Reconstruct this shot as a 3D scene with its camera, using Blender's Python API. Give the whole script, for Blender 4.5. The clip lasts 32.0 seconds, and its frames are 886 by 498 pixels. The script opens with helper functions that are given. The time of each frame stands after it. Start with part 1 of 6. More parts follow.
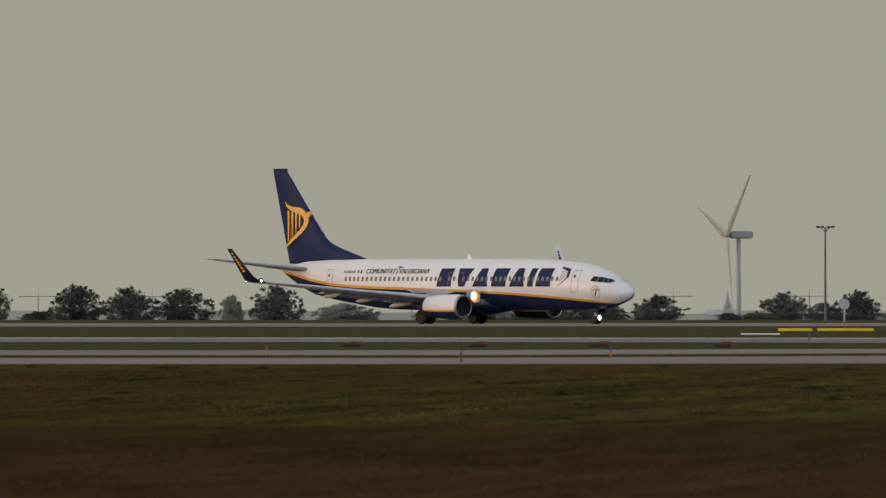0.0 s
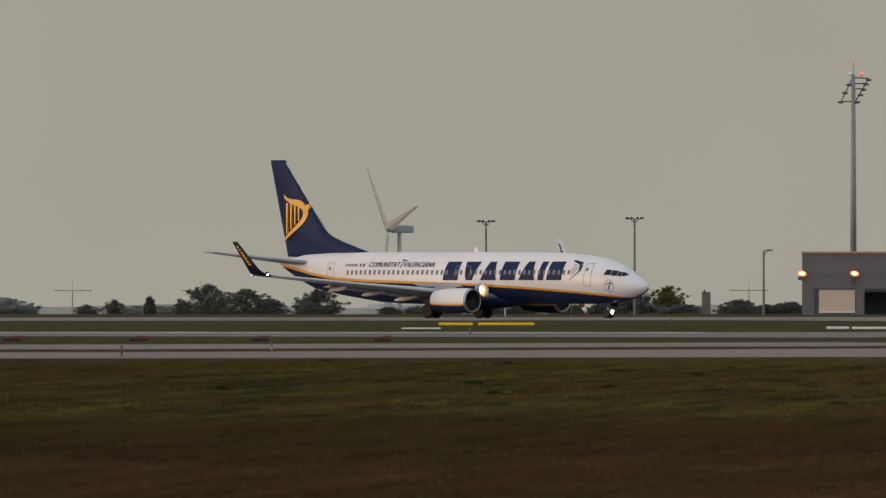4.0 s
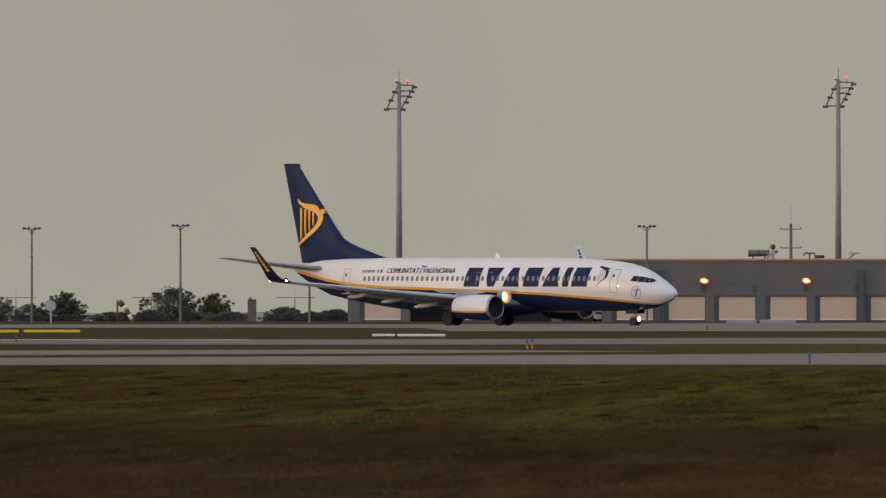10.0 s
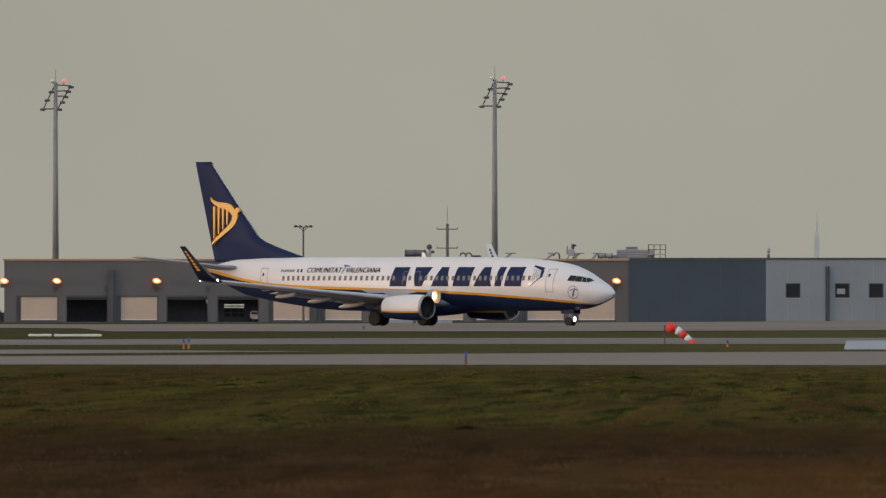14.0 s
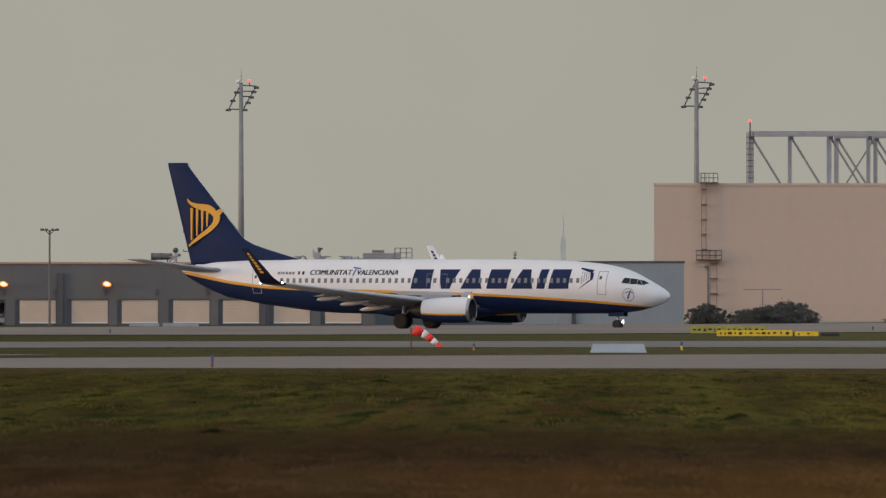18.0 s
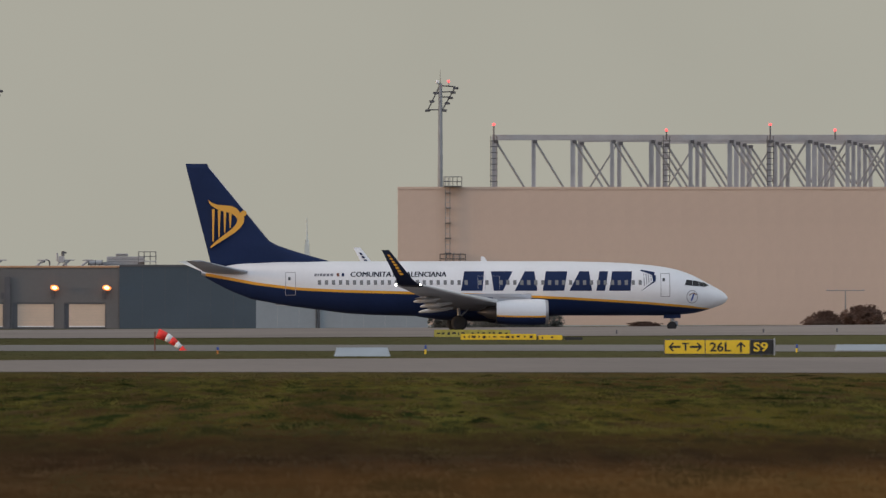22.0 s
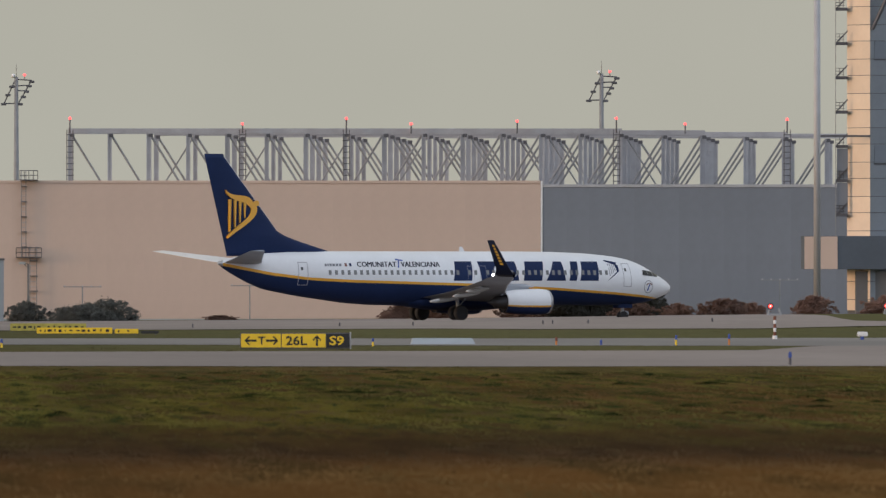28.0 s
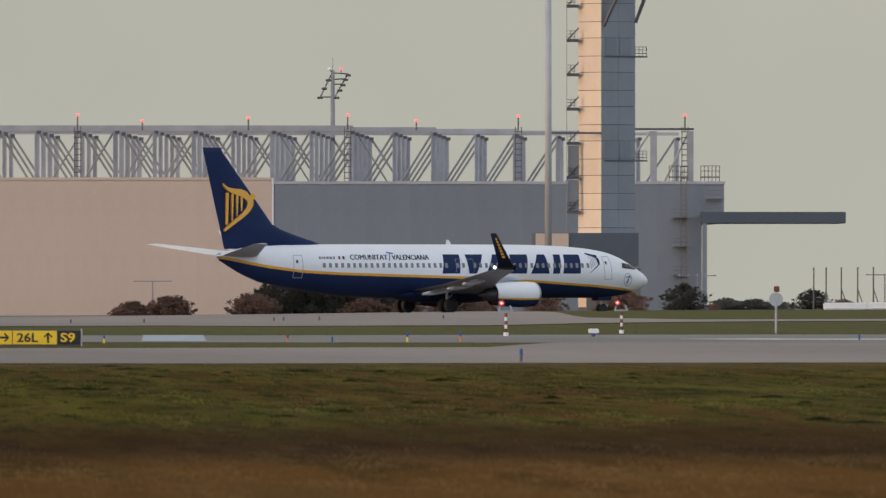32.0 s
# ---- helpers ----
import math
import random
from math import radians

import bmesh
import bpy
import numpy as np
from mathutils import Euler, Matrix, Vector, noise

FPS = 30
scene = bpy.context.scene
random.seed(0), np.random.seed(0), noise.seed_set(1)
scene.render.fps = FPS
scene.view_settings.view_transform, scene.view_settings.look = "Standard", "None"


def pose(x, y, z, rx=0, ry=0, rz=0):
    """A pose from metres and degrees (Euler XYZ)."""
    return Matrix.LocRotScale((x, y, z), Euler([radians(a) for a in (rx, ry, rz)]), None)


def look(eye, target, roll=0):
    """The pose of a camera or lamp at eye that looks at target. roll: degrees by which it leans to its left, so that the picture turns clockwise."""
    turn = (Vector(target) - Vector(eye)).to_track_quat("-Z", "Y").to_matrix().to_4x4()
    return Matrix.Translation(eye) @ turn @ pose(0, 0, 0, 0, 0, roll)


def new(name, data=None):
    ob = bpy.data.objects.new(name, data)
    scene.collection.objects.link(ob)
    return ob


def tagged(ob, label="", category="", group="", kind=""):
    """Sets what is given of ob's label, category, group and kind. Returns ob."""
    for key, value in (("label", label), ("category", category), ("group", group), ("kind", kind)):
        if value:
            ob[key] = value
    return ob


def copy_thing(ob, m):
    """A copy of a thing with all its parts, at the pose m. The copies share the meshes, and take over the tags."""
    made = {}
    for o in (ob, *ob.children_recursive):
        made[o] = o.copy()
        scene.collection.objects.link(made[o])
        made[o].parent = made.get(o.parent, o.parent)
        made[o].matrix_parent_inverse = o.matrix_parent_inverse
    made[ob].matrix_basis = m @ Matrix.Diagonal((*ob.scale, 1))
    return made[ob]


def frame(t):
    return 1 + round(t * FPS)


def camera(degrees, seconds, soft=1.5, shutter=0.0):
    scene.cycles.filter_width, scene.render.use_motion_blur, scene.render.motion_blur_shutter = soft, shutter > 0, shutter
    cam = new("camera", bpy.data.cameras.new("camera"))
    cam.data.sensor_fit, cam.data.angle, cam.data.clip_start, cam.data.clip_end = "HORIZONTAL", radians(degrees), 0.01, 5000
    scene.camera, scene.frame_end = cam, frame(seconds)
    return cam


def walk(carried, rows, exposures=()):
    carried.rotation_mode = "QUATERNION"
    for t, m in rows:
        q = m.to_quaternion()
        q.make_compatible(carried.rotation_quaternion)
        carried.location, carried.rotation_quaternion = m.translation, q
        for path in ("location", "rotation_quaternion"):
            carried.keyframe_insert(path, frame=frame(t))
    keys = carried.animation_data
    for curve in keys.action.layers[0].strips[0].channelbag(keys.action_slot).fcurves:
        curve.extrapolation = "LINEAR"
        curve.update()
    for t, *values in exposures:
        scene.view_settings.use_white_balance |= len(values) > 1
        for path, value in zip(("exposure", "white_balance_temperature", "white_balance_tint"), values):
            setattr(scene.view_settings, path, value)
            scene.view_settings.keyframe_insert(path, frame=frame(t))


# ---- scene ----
EYE = 1.85          # height of the lens over the ground at its feet
cam = camera(2.6622, 32.0, soft=1.35, shutter=0.25)
cam.data.dof.use_dof, cam.data.dof.focus_distance, cam.data.dof.aperture_fstop = True, 1500.0, 16.0

VIEW = [  # seconds, degrees turned to the right, degrees tilted up
    (0, -4.7914, 0.1240), (0.5, -4.6653, 0.1227), (1, -4.5228, 0.1220), (1.5, -4.3949, 0.1183), (2, -4.2650, 0.1130), (2.5, -4.1312, 0.1085),
    (3, -3.9947, 0.1075), (3.5, -3.8840, 0.1063), (5.5, -3.3946, 0.1115), (6, -3.2652, 0.1108), (6.5, -3.1467, 0.1119), (7, -3.0371, 0.1153),
    (7.5, -2.8865, 0.1171), (8, -2.7670, 0.1193), (8.5, -2.6615, 0.1252), (9, -2.5744, 0.1274), (9.5, -2.4968, 0.1281), (10, -2.4070, 0.1286),
    (10.5, -2.3394, 0.1295), (11, -2.2305, 0.1299), (11.5, -2.0788, 0.1296), (12, -1.8884, 0.1287), (12.5, -1.7362, 0.1260), (13, -1.5634, 0.1263),
    (13.5, -1.4562, 0.1268), (15.5, -1.1231, 0.1395), (16, -1.0243, 0.1408), (16.5, -0.9321, 0.1400), (17, -0.8280, 0.1382), (17.5, -0.7110, 0.1382),
    (18, -0.6123, 0.1387), (18.5, -0.5412, 0.1434), (19, -0.4744, 0.1485), (19.5, -0.4059, 0.1511), (20, -0.3262, 0.1504), (20.5, -0.2230, 0.1485),
    (21, -0.1122, 0.1467), (21.5, 0.0136, 0.1459), (22, 0.1576, 0.1498), (22.5, 0.3058, 0.1549), (23, 0.4475, 0.1588), (23.5, 0.5809, 0.1604),
    (24, 0.7170, 0.1607), (24.5, 0.8394, 0.1589), (25, 0.9539, 0.1550), (25.5, 1.0683, 0.1526), (27.5, 1.3598, 0.1359), (28, 1.4315, 0.1309),
    (28.5, 1.4923, 0.1272), (29, 1.5457, 0.1246), (29.5, 1.6077, 0.1241), (30, 1.6888, 0.1240), (30.5, 1.8016, 0.1214), (31, 1.9506, 0.1195),
    (31.5, 2.1044, 0.1188), (32, 2.2394, 0.1216),
]
walk(cam, [(t, pose(0, -1400, EYE, 90 + up, 0, -turn)) for t, turn, up in VIEW],
     exposures=[(0, -0.04, 6560, 9), (13, -0.02, 6500, 9), (19, 0.07, 6430, 9), (24, 0.16, 6390, 9), (32, 0.35, 6320, 9)])

# ---- sky and sun ----
world = bpy.data.worlds.new("dusk_sky")
scene.world = world
world.use_nodes = True
wn, wl = world.node_tree.nodes, world.node_tree.links
wn.clear()
sky = wn.new("ShaderNodeTexSky")
sky.sky_type = "NISHITA"
sky.sun_disc = False
sky.sun_elevation, sky.sun_rotation = radians(5.4), radians(252.5)
sky.dust_density = 4.0
coord = wn.new("ShaderNodeTexCoord")
axes = wn.new("ShaderNodeSeparateXYZ")
wl.new(coord.outputs["Generated"], axes.inputs["Vector"])
north = wn.new("ShaderNodeMapRange")         # 0 low in the north, 1 overhead and in the south
north.inputs["From Min"].default_value, north.inputs["From Max"].default_value = 1.0, -0.3
wl.new(axes.outputs["Y"], north.inputs["Value"])
cloud = wn.new("ShaderNodeMix")              # an even cloud cover, dull and warm in the north, brighter and bluer behind
cloud.data_type = "RGBA"
cloud.inputs["A"].default_value, cloud.inputs["B"].default_value = (4.0, 3.85, 3.25, 1), (7.6, 8.0, 9.0, 1)
wl.new(north.outputs["Result"], cloud.inputs["Factor"])
veil = wn.new("ShaderNodeMix")
veil.data_type = "RGBA"
veil.inputs["Factor"].default_value = 0.92
wl.new(cloud.outputs["Result"], veil.inputs["B"])
mottle = wn.new("ShaderNodeTexNoise")
mottle.inputs["Scale"].default_value, mottle.inputs["Detail"].default_value = 38.0, 3
wl.new(coord.outputs["Generated"], mottle.inputs["Vector"])
faint = wn.new("ShaderNodeMapRange")
faint.inputs["From Min"].default_value, faint.inputs["From Max"].default_value = 0.3, 0.7
faint.inputs["To Min"].default_value, faint.inputs["To Max"].default_value = 0.965, 1.035
wl.new(mottle.outputs["Fac"], faint.inputs["Value"])
cover = wn.new("ShaderNodeHueSaturation")
wl.new(faint.outputs["Result"], cover.inputs["Value"])
wl.new(veil.outputs["Result"], cover.inputs["Color"])
back = wn.new("ShaderNodeBackground")
back.inputs["Strength"].default_value = 0.10
wout = wn.new("ShaderNodeOutputWorld")
wl.new(sky.outputs["Color"], veil.inputs["A"])
wl.new(cover.outputs["Color"], back.inputs["Color"])
wl.new(back.outputs["Background"], wout.inputs["Surface"])

sun = new("sun", bpy.data.lights.new("sun", "SUN"))
sun.data.energy, sun.data.angle, sun.data.color = 1.3, radians(12), (1.0, 0.62, 0.34)
sun.matrix_world = look((-950, -300, 95), (0, 0, 0))


# ---- the lie of the land ----
FORE = 0.7          # metres of depth per unit of reach


def smooth(a, b, x):
    x = np.clip((np.asarray(x, float) - a) / (b - a), 0, 1)
    return x * x * (3 - 2 * x)


def rise(q):
    """The field climbs gently towards the east."""
    return np.interp(q, [-125, -63, -27, -6, 15, 37, 54, 66, 90], [-0.145, -0.09, -0.07, 0.014, 0.167, 0.41, 0.716, 0.85, 1.0])


def ground_z(x, y):
    d = np.maximum(np.asarray(y, float) / FORE + 2000.0, 1.0)
    return (-1.5e-7 * d * d - 8 * smooth(3700, 4500, d)
            + rise(np.asarray(x, float) / d * 2000.0) * smooth(1250, 1900, d))


def spot(bearing, d):
    """East and north of a point at that bearing and reach; 1400 m of depth count as 2000 of reach."""
    return bearing * d / 1000.0, (d - 2000.0) * FORE


def stand(bearing, d, rz=0.0, dz=0.0):
    x, y = spot(bearing, d)
    return pose(x, y, float(ground_z(x, y)) + dz, 0, 0, rz)


# ---- materials ----
def mat(name, color, rough=0.7, metal=0.0, grain=0.12, scale=2.0, fine=25.0, bump=0.05, dark=None, coat=0.0, squash=(1, 1, 1), object_vary=0.0, specular=0.5, east=None, through_leaf=0.0):
    m = bpy.data.materials.new(name)
    m.use_nodes = True
    n, l = m.node_tree.nodes, m.node_tree.links
    b = n["Principled BSDF"]
    b.inputs["Roughness"].default_value, b.inputs["Metallic"].default_value = rough, metal
    b.inputs["Coat Weight"].default_value = coat
    b.inputs["Specular IOR Level"].default_value = specular
    tc = n.new("ShaderNodeTexCoord")
    mp = n.new("ShaderNodeMapping")
    mp.inputs["Scale"].default_value = squash
    l.new(tc.outputs["Object"], mp.inputs["Vector"])
    big, small = n.new("ShaderNodeTexNoise"), n.new("ShaderNodeTexNoise")
    big.inputs["Scale"].default_value, small.inputs["Scale"].default_value = scale, fine
    big.inputs["Detail"].default_value, small.inputs["Detail"].default_value = 5, 4
    for t in (big, small):
        l.new(mp.outputs["Vector"], t.inputs["Vector"])
    add = n.new("ShaderNodeMath")
    add.operation = "MULTIPLY_ADD"
    l.new(small.outputs["Fac"], add.inputs[0])
    add.inputs[1].default_value = 0.4
    l.new(big.outputs["Fac"], add.inputs[2])
    ramp = n.new("ShaderNodeMapRange")
    ramp.inputs["From Min"].default_value, ramp.inputs["From Max"].default_value = 0.4, 1.0
    l.new(add.outputs[0], ramp.inputs["Value"])
    mix = n.new("ShaderNodeMix")
    mix.data_type = "RGBA"
    d = dark or tuple(c * (1 - grain * 2) for c in color)
    li = tuple(min(1, c * (1 + grain)) for c in color)
    mix.inputs["A"].default_value, mix.inputs["B"].default_value = (*d, 1), (*li, 1)
    l.new(ramp.outputs["Result"], mix.inputs["Factor"])
    last = mix.outputs["Result"]
    if object_vary:
        oi = n.new("ShaderNodeObjectInfo")
        mr = n.new("ShaderNodeMapRange")
        mr.inputs["To Min"].default_value, mr.inputs["To Max"].default_value = 1 - object_vary, 1 + object_vary
        l.new(oi.outputs["Random"], mr.inputs["Value"])
        hs = n.new("ShaderNodeHueSaturation")
        l.new(mr.outputs["Result"], hs.inputs["Value"])
        l.new(last, hs.inputs["Color"])
        last = hs.outputs["Color"]
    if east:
        # a brightness ramp put into the colour, paler towards the east
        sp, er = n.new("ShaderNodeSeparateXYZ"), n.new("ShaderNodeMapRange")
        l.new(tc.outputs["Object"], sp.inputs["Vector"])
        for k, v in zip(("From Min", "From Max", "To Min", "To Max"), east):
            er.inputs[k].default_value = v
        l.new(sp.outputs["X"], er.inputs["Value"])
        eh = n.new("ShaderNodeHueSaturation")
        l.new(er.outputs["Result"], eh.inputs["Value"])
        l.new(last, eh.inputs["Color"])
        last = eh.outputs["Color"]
    l.new(last, b.inputs["Base Color"])
    if through_leaf:
        tr, ms = n.new("ShaderNodeBsdfTranslucent"), n.new("ShaderNodeMixShader")
        l.new(last, tr.inputs["Color"])
        ms.inputs["Fac"].default_value = through_leaf
        l.new(b.outputs["BSDF"], ms.inputs[1])
        l.new(tr.outputs["BSDF"], ms.inputs[2])
        l.new(ms.outputs["Shader"], n["Material Output"].inputs["Surface"])
    if bump:
        bp = n.new("ShaderNodeBump")
        bp.inputs["Strength"].default_value, bp.inputs["Distance"].default_value = bump, 0.02
        l.new(small.outputs["Fac"], bp.inputs["Height"])
        l.new(bp.outputs["Normal"], b.inputs["Normal"])
    return m


def glow(name, color, strength):
    m = bpy.data.materials.new(name)
    m.use_nodes = True
    b = m.node_tree.nodes["Principled BSDF"]
    b.inputs["Base Color"].default_value = (*color, 1)
    b.inputs["Emission Color"].default_value = (*color, 1)
    b.inputs["Emission Strength"].default_value = strength
    return m


def glass(name, color, rough=0.08):
    m = bpy.data.materials.new(name)
    m.use_nodes = True
    b = m.node_tree.nodes["Principled BSDF"]
    b.inputs["Base Color"].default_value = (*color, 1)
    b.inputs["Roughness"].default_value = rough
    b.inputs["Coat Weight"].default_value = 0.6
    return m


def field_material(name, dull, bright, brown, edge, reach=0.034):
    """Autumn meadow: green swathes, dark weeds and straw by noise at three sizes, dry and brown in the unmown strip by the fence."""
    m = bpy.data.materials.new(name)
    m.use_nodes = True
    n, l = m.node_tree.nodes, m.node_tree.links
    b = n["Principled BSDF"]
    b.inputs["Roughness"].default_value = 0.95
    b.inputs["Specular IOR Level"].default_value = 0.0
    geo = n.new("ShaderNodeNewGeometry")
    mp = n.new("ShaderNodeMapping")
    mp.inputs["Scale"].default_value = (1.0, reach, 1.0)
    l.new(geo.outputs["Position"], mp.inputs["Vector"])
    tex = []
    for scale, detail in ((0.10, 3), (0.55, 6), (5.0, 4), (1.7, 4)):
        t = n.new("ShaderNodeTexNoise")
        t.inputs["Scale"].default_value, t.inputs["Detail"].default_value = scale, detail
        l.new(mp.outputs["Vector"], t.inputs["Vector"])
        tex.append(t.outputs["Fac"])
    def remap(src, a0, a1, b0, b1):
        q = n.new("ShaderNodeMapRange")
        for k, v in zip(("From Min", "From Max", "To Min", "To Max"), (a0, a1, b0, b1)):
            q.inputs[k].default_value = v
        l.new(src, q.inputs["Value"])
        return q.outputs["Result"]
    def blend(fac, ca, cb):
        q = n.new("ShaderNodeMix")
        q.data_type = "RGBA"
        l.new(fac, q.inputs["Factor"])
        for k, v in (("A", ca), ("B", cb)):
            if isinstance(v, tuple):
                q.inputs[k].default_value = (*v, 1)
            else:
                l.new(v, q.inputs[k])
        return q.outputs["Result"]
    def times(p, q):
        r = n.new("ShaderNodeMath")
        r.operation = "MULTIPLY"
        l.new(p, r.inputs[0])
        l.new(q, r.inputs[1])
        return r.outputs[0]
    sep = n.new("ShaderNodeSeparateXYZ")
    l.new(geo.outputs["Position"], sep.inputs["Vector"])
    wob = n.new("ShaderNodeMath")
    wob.operation = "MULTIPLY_ADD"
    l.new(tex[1], wob.inputs[0])
    wob.inputs[1].default_value = -50
    l.new(sep.outputs["Y"], wob.inputs[2])
    dry = remap(wob.outputs[0], edge + 15, edge - 50, 0, 1)
    green = blend(remap(tex[1], 0.40, 0.60, 0, 1), dull, bright)
    green = blend(remap(tex[0], 0.52, 0.68, 0, 0.6), green, (bright[0] * 1.15, bright[1] * 0.95, bright[2] * 0.8))
    green = blend(remap(tex[3], 0.50, 0.62, 0, 0.85), green, (brown[0] * 1.05, brown[1] * 1.12, brown[2] * 1.0))
    green = blend(remap(tex[1], 0.56, 0.66, 0, 0.8), green, (bright[0] * 1.15, bright[1] * 1.12, bright[2] * 1.1))
    green = blend(times(remap(tex[0], 0.50, 0.42, 0, 0.75), remap(tex[3], 0.42, 0.55, 0, 1)), green, (brown[0] * 1.35, brown[1] * 1.25, brown[2] * 0.9))
    green = blend(remap(tex[3], 0.47, 0.38, 0, 0.9), green, (dull[0] * 0.45, dull[1] * 0.72, dull[2] * 0.7))
    warm = times(remap(sep.outputs["Y"], -1180, -1205, 0, 1), remap(sep.outputs["X"], -6, 4, 0.15, 1))
    soil = blend(remap(tex[3], 0.42, 0.60, 0, 0.9), brown, (brown[0] * 0.50, brown[1] * 0.56, brown[2] * 0.62))
    soil = blend(warm, soil, (brown[0] * 1.9, brown[1] * 1.75, brown[2] * 1.15))
    soil = blend(remap(tex[1], 0.53, 0.64, 0, 0.6), soil, dull)
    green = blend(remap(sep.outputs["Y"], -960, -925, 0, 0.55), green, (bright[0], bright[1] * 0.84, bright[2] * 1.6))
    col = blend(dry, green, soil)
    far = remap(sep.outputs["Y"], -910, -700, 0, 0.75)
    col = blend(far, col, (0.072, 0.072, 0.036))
    # the field's brightness is ramped in its colour, rising towards the east
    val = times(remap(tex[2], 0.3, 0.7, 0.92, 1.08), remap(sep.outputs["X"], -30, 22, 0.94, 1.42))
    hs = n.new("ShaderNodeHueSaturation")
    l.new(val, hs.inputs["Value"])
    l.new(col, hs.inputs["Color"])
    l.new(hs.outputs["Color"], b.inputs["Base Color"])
    return m


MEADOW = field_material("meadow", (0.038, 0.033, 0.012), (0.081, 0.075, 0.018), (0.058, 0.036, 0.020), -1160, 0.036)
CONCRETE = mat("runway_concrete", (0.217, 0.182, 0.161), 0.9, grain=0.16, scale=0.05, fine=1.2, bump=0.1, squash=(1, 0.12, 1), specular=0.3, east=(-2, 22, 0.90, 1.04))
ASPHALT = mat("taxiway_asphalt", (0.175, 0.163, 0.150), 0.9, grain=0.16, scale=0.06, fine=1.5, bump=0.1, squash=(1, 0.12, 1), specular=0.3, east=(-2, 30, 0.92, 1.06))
WHITE_PAINT = mat("white_paint", (0.70, 0.71, 0.725), 0.42, grain=0.04, scale=0.35, fine=4, bump=0.0, coat=0.08)
NAVY = mat("navy_paint", (0.0140, 0.0262, 0.078), 0.5, grain=0.10, scale=0.4, fine=5, bump=0.0)
NAVY.node_tree.nodes["Principled BSDF"].inputs["Specular IOR Level"].default_value = 0.1
INK = mat("ink_navy_paint", (0.006, 0.009, 0.024), 0.5, grain=0.1, scale=0.4, fine=5, bump=0.0)
INK.node_tree.nodes["Principled BSDF"].inputs["Specular IOR Level"].default_value = 0.15
COCKPIT = mat("cockpit_glass", (0.012, 0.014, 0.016), 0.15, grain=0.1, bump=0.0)
COCKPIT.node_tree.nodes["Principled BSDF"].inputs["Specular IOR Level"].default_value = 0.3
FAIRING = mat("fairing_paint", (0.44, 0.44, 0.435), 0.5, grain=0.06, scale=1, fine=6, bump=0.0)
YELLOW = mat("golden_paint", (0.72, 0.36, 0.03), 0.35, grain=0.05, scale=0.4, fine=5, bump=0.0, coat=0.3)
WING_GREY = mat("wing_grey_paint", (0.32, 0.345, 0.385), 0.5, 0.0, grain=0.08, scale=0.5, fine=6, bump=0.0)
BARE = mat("bare_metal", (0.55, 0.55, 0.56), 0.3, 0.9, grain=0.06, scale=1.0, fine=8, bump=0.0)
LIP = mat("dull_metal", (0.36, 0.36, 0.37), 0.35, 0.85, grain=0.06, bump=0.0)
DARK_METAL = mat("dark_metal", (0.06, 0.06, 0.065), 0.45, 0.6, grain=0.12, scale=3, fine=20, bump=0.0)
RUBBER = mat("tyre_rubber", (0.022, 0.022, 0.024), 0.8, grain=0.15, scale=5, fine=30)
PANE_DARK = glass("cabin_glass", (0.05, 0.05, 0.055))
CABIN_PANE = glass("cabin_window_glass", (0.15, 0.15, 0.155), 0.15)
OFFICE_PANE = mat("office_glass", (0.020, 0.022, 0.025), 0.3, grain=0.1, bump=0.0, specular=0.25)
RUSTY_BROWN = mat("rusty_brown", (0.20, 0.08, 0.040), 0.85, grain=0.25, scale=4, fine=20, specular=0.2)
REG_GREY = mat("registration_grey", (0.16, 0.165, 0.19), 0.5, grain=0.08, bump=0.0)
LINE_GREY = mat("seam_grey", (0.30, 0.30, 0.32), 0.5, grain=0.05, bump=0.0)
MAST_GREY = mat("weathered_mast_steel", (0.24, 0.245, 0.25), 0.6, 0.2, grain=0.1, scale=0.8, fine=8, bump=0.0)
POLE_GREY = mat("dull_pole_steel", (0.15, 0.15, 0.15), 0.6, 0.2, grain=0.1, scale=0.8, fine=8, bump=0.0)
GALV = mat("galvanised_steel", (0.36, 0.37, 0.38), 0.5, 0.5, grain=0.1, scale=0.8, fine=8, bump=0.0)
TRUSS_GREY = mat("roof_frame_paint", (0.36, 0.365, 0.38), 0.6, 0.1, grain=0.1, scale=0.6, fine=6, bump=0.02, object_vary=0.12)
STEEL_GREY = mat("painted_steel", (0.40, 0.40, 0.41), 0.55, 0.1, grain=0.08, scale=0.6, fine=6, bump=0.02)
DARK_STEEL = mat("dark_steel", (0.10, 0.10, 0.11), 0.55, 0.3, grain=0.1, scale=1, fine=8, bump=0.0)
WALL_GREY = mat("grey_cladding", (0.128, 0.127, 0.128), 0.7, grain=0.07, scale=0.25, fine=3, bump=0.03)
WALL_BLUE = mat("slate_blue_cladding", (0.052, 0.076, 0.100), 0.7, grain=0.07, scale=0.25, fine=3, bump=0.03)
WALL_PALE = mat("pale_grey_cladding", (0.255, 0.295, 0.325), 0.7, grain=0.06, scale=0.25, fine=3, bump=0.03)
HANGAR_TAN = mat("tan_cladding", (0.56, 0.432, 0.35), 0.8, grain=0.04, scale=0.12, fine=1.2, bump=0.03, object_vary=0.012)
HANGAR_GREY = mat("hangar_grey_cladding", (0.188, 0.209, 0.240), 0.75, grain=0.06, scale=0.12, fine=1.2, bump=0.03, object_vary=0.025)
# tower's west face: the low sun's light is put into the colour
TOWER_SUNLIT = mat("tower_sunlit_panels", (0.74, 0.60, 0.46), 0.45, 0.0, grain=0.05, scale=0.3, fine=3, bump=0.03, object_vary=0.05)
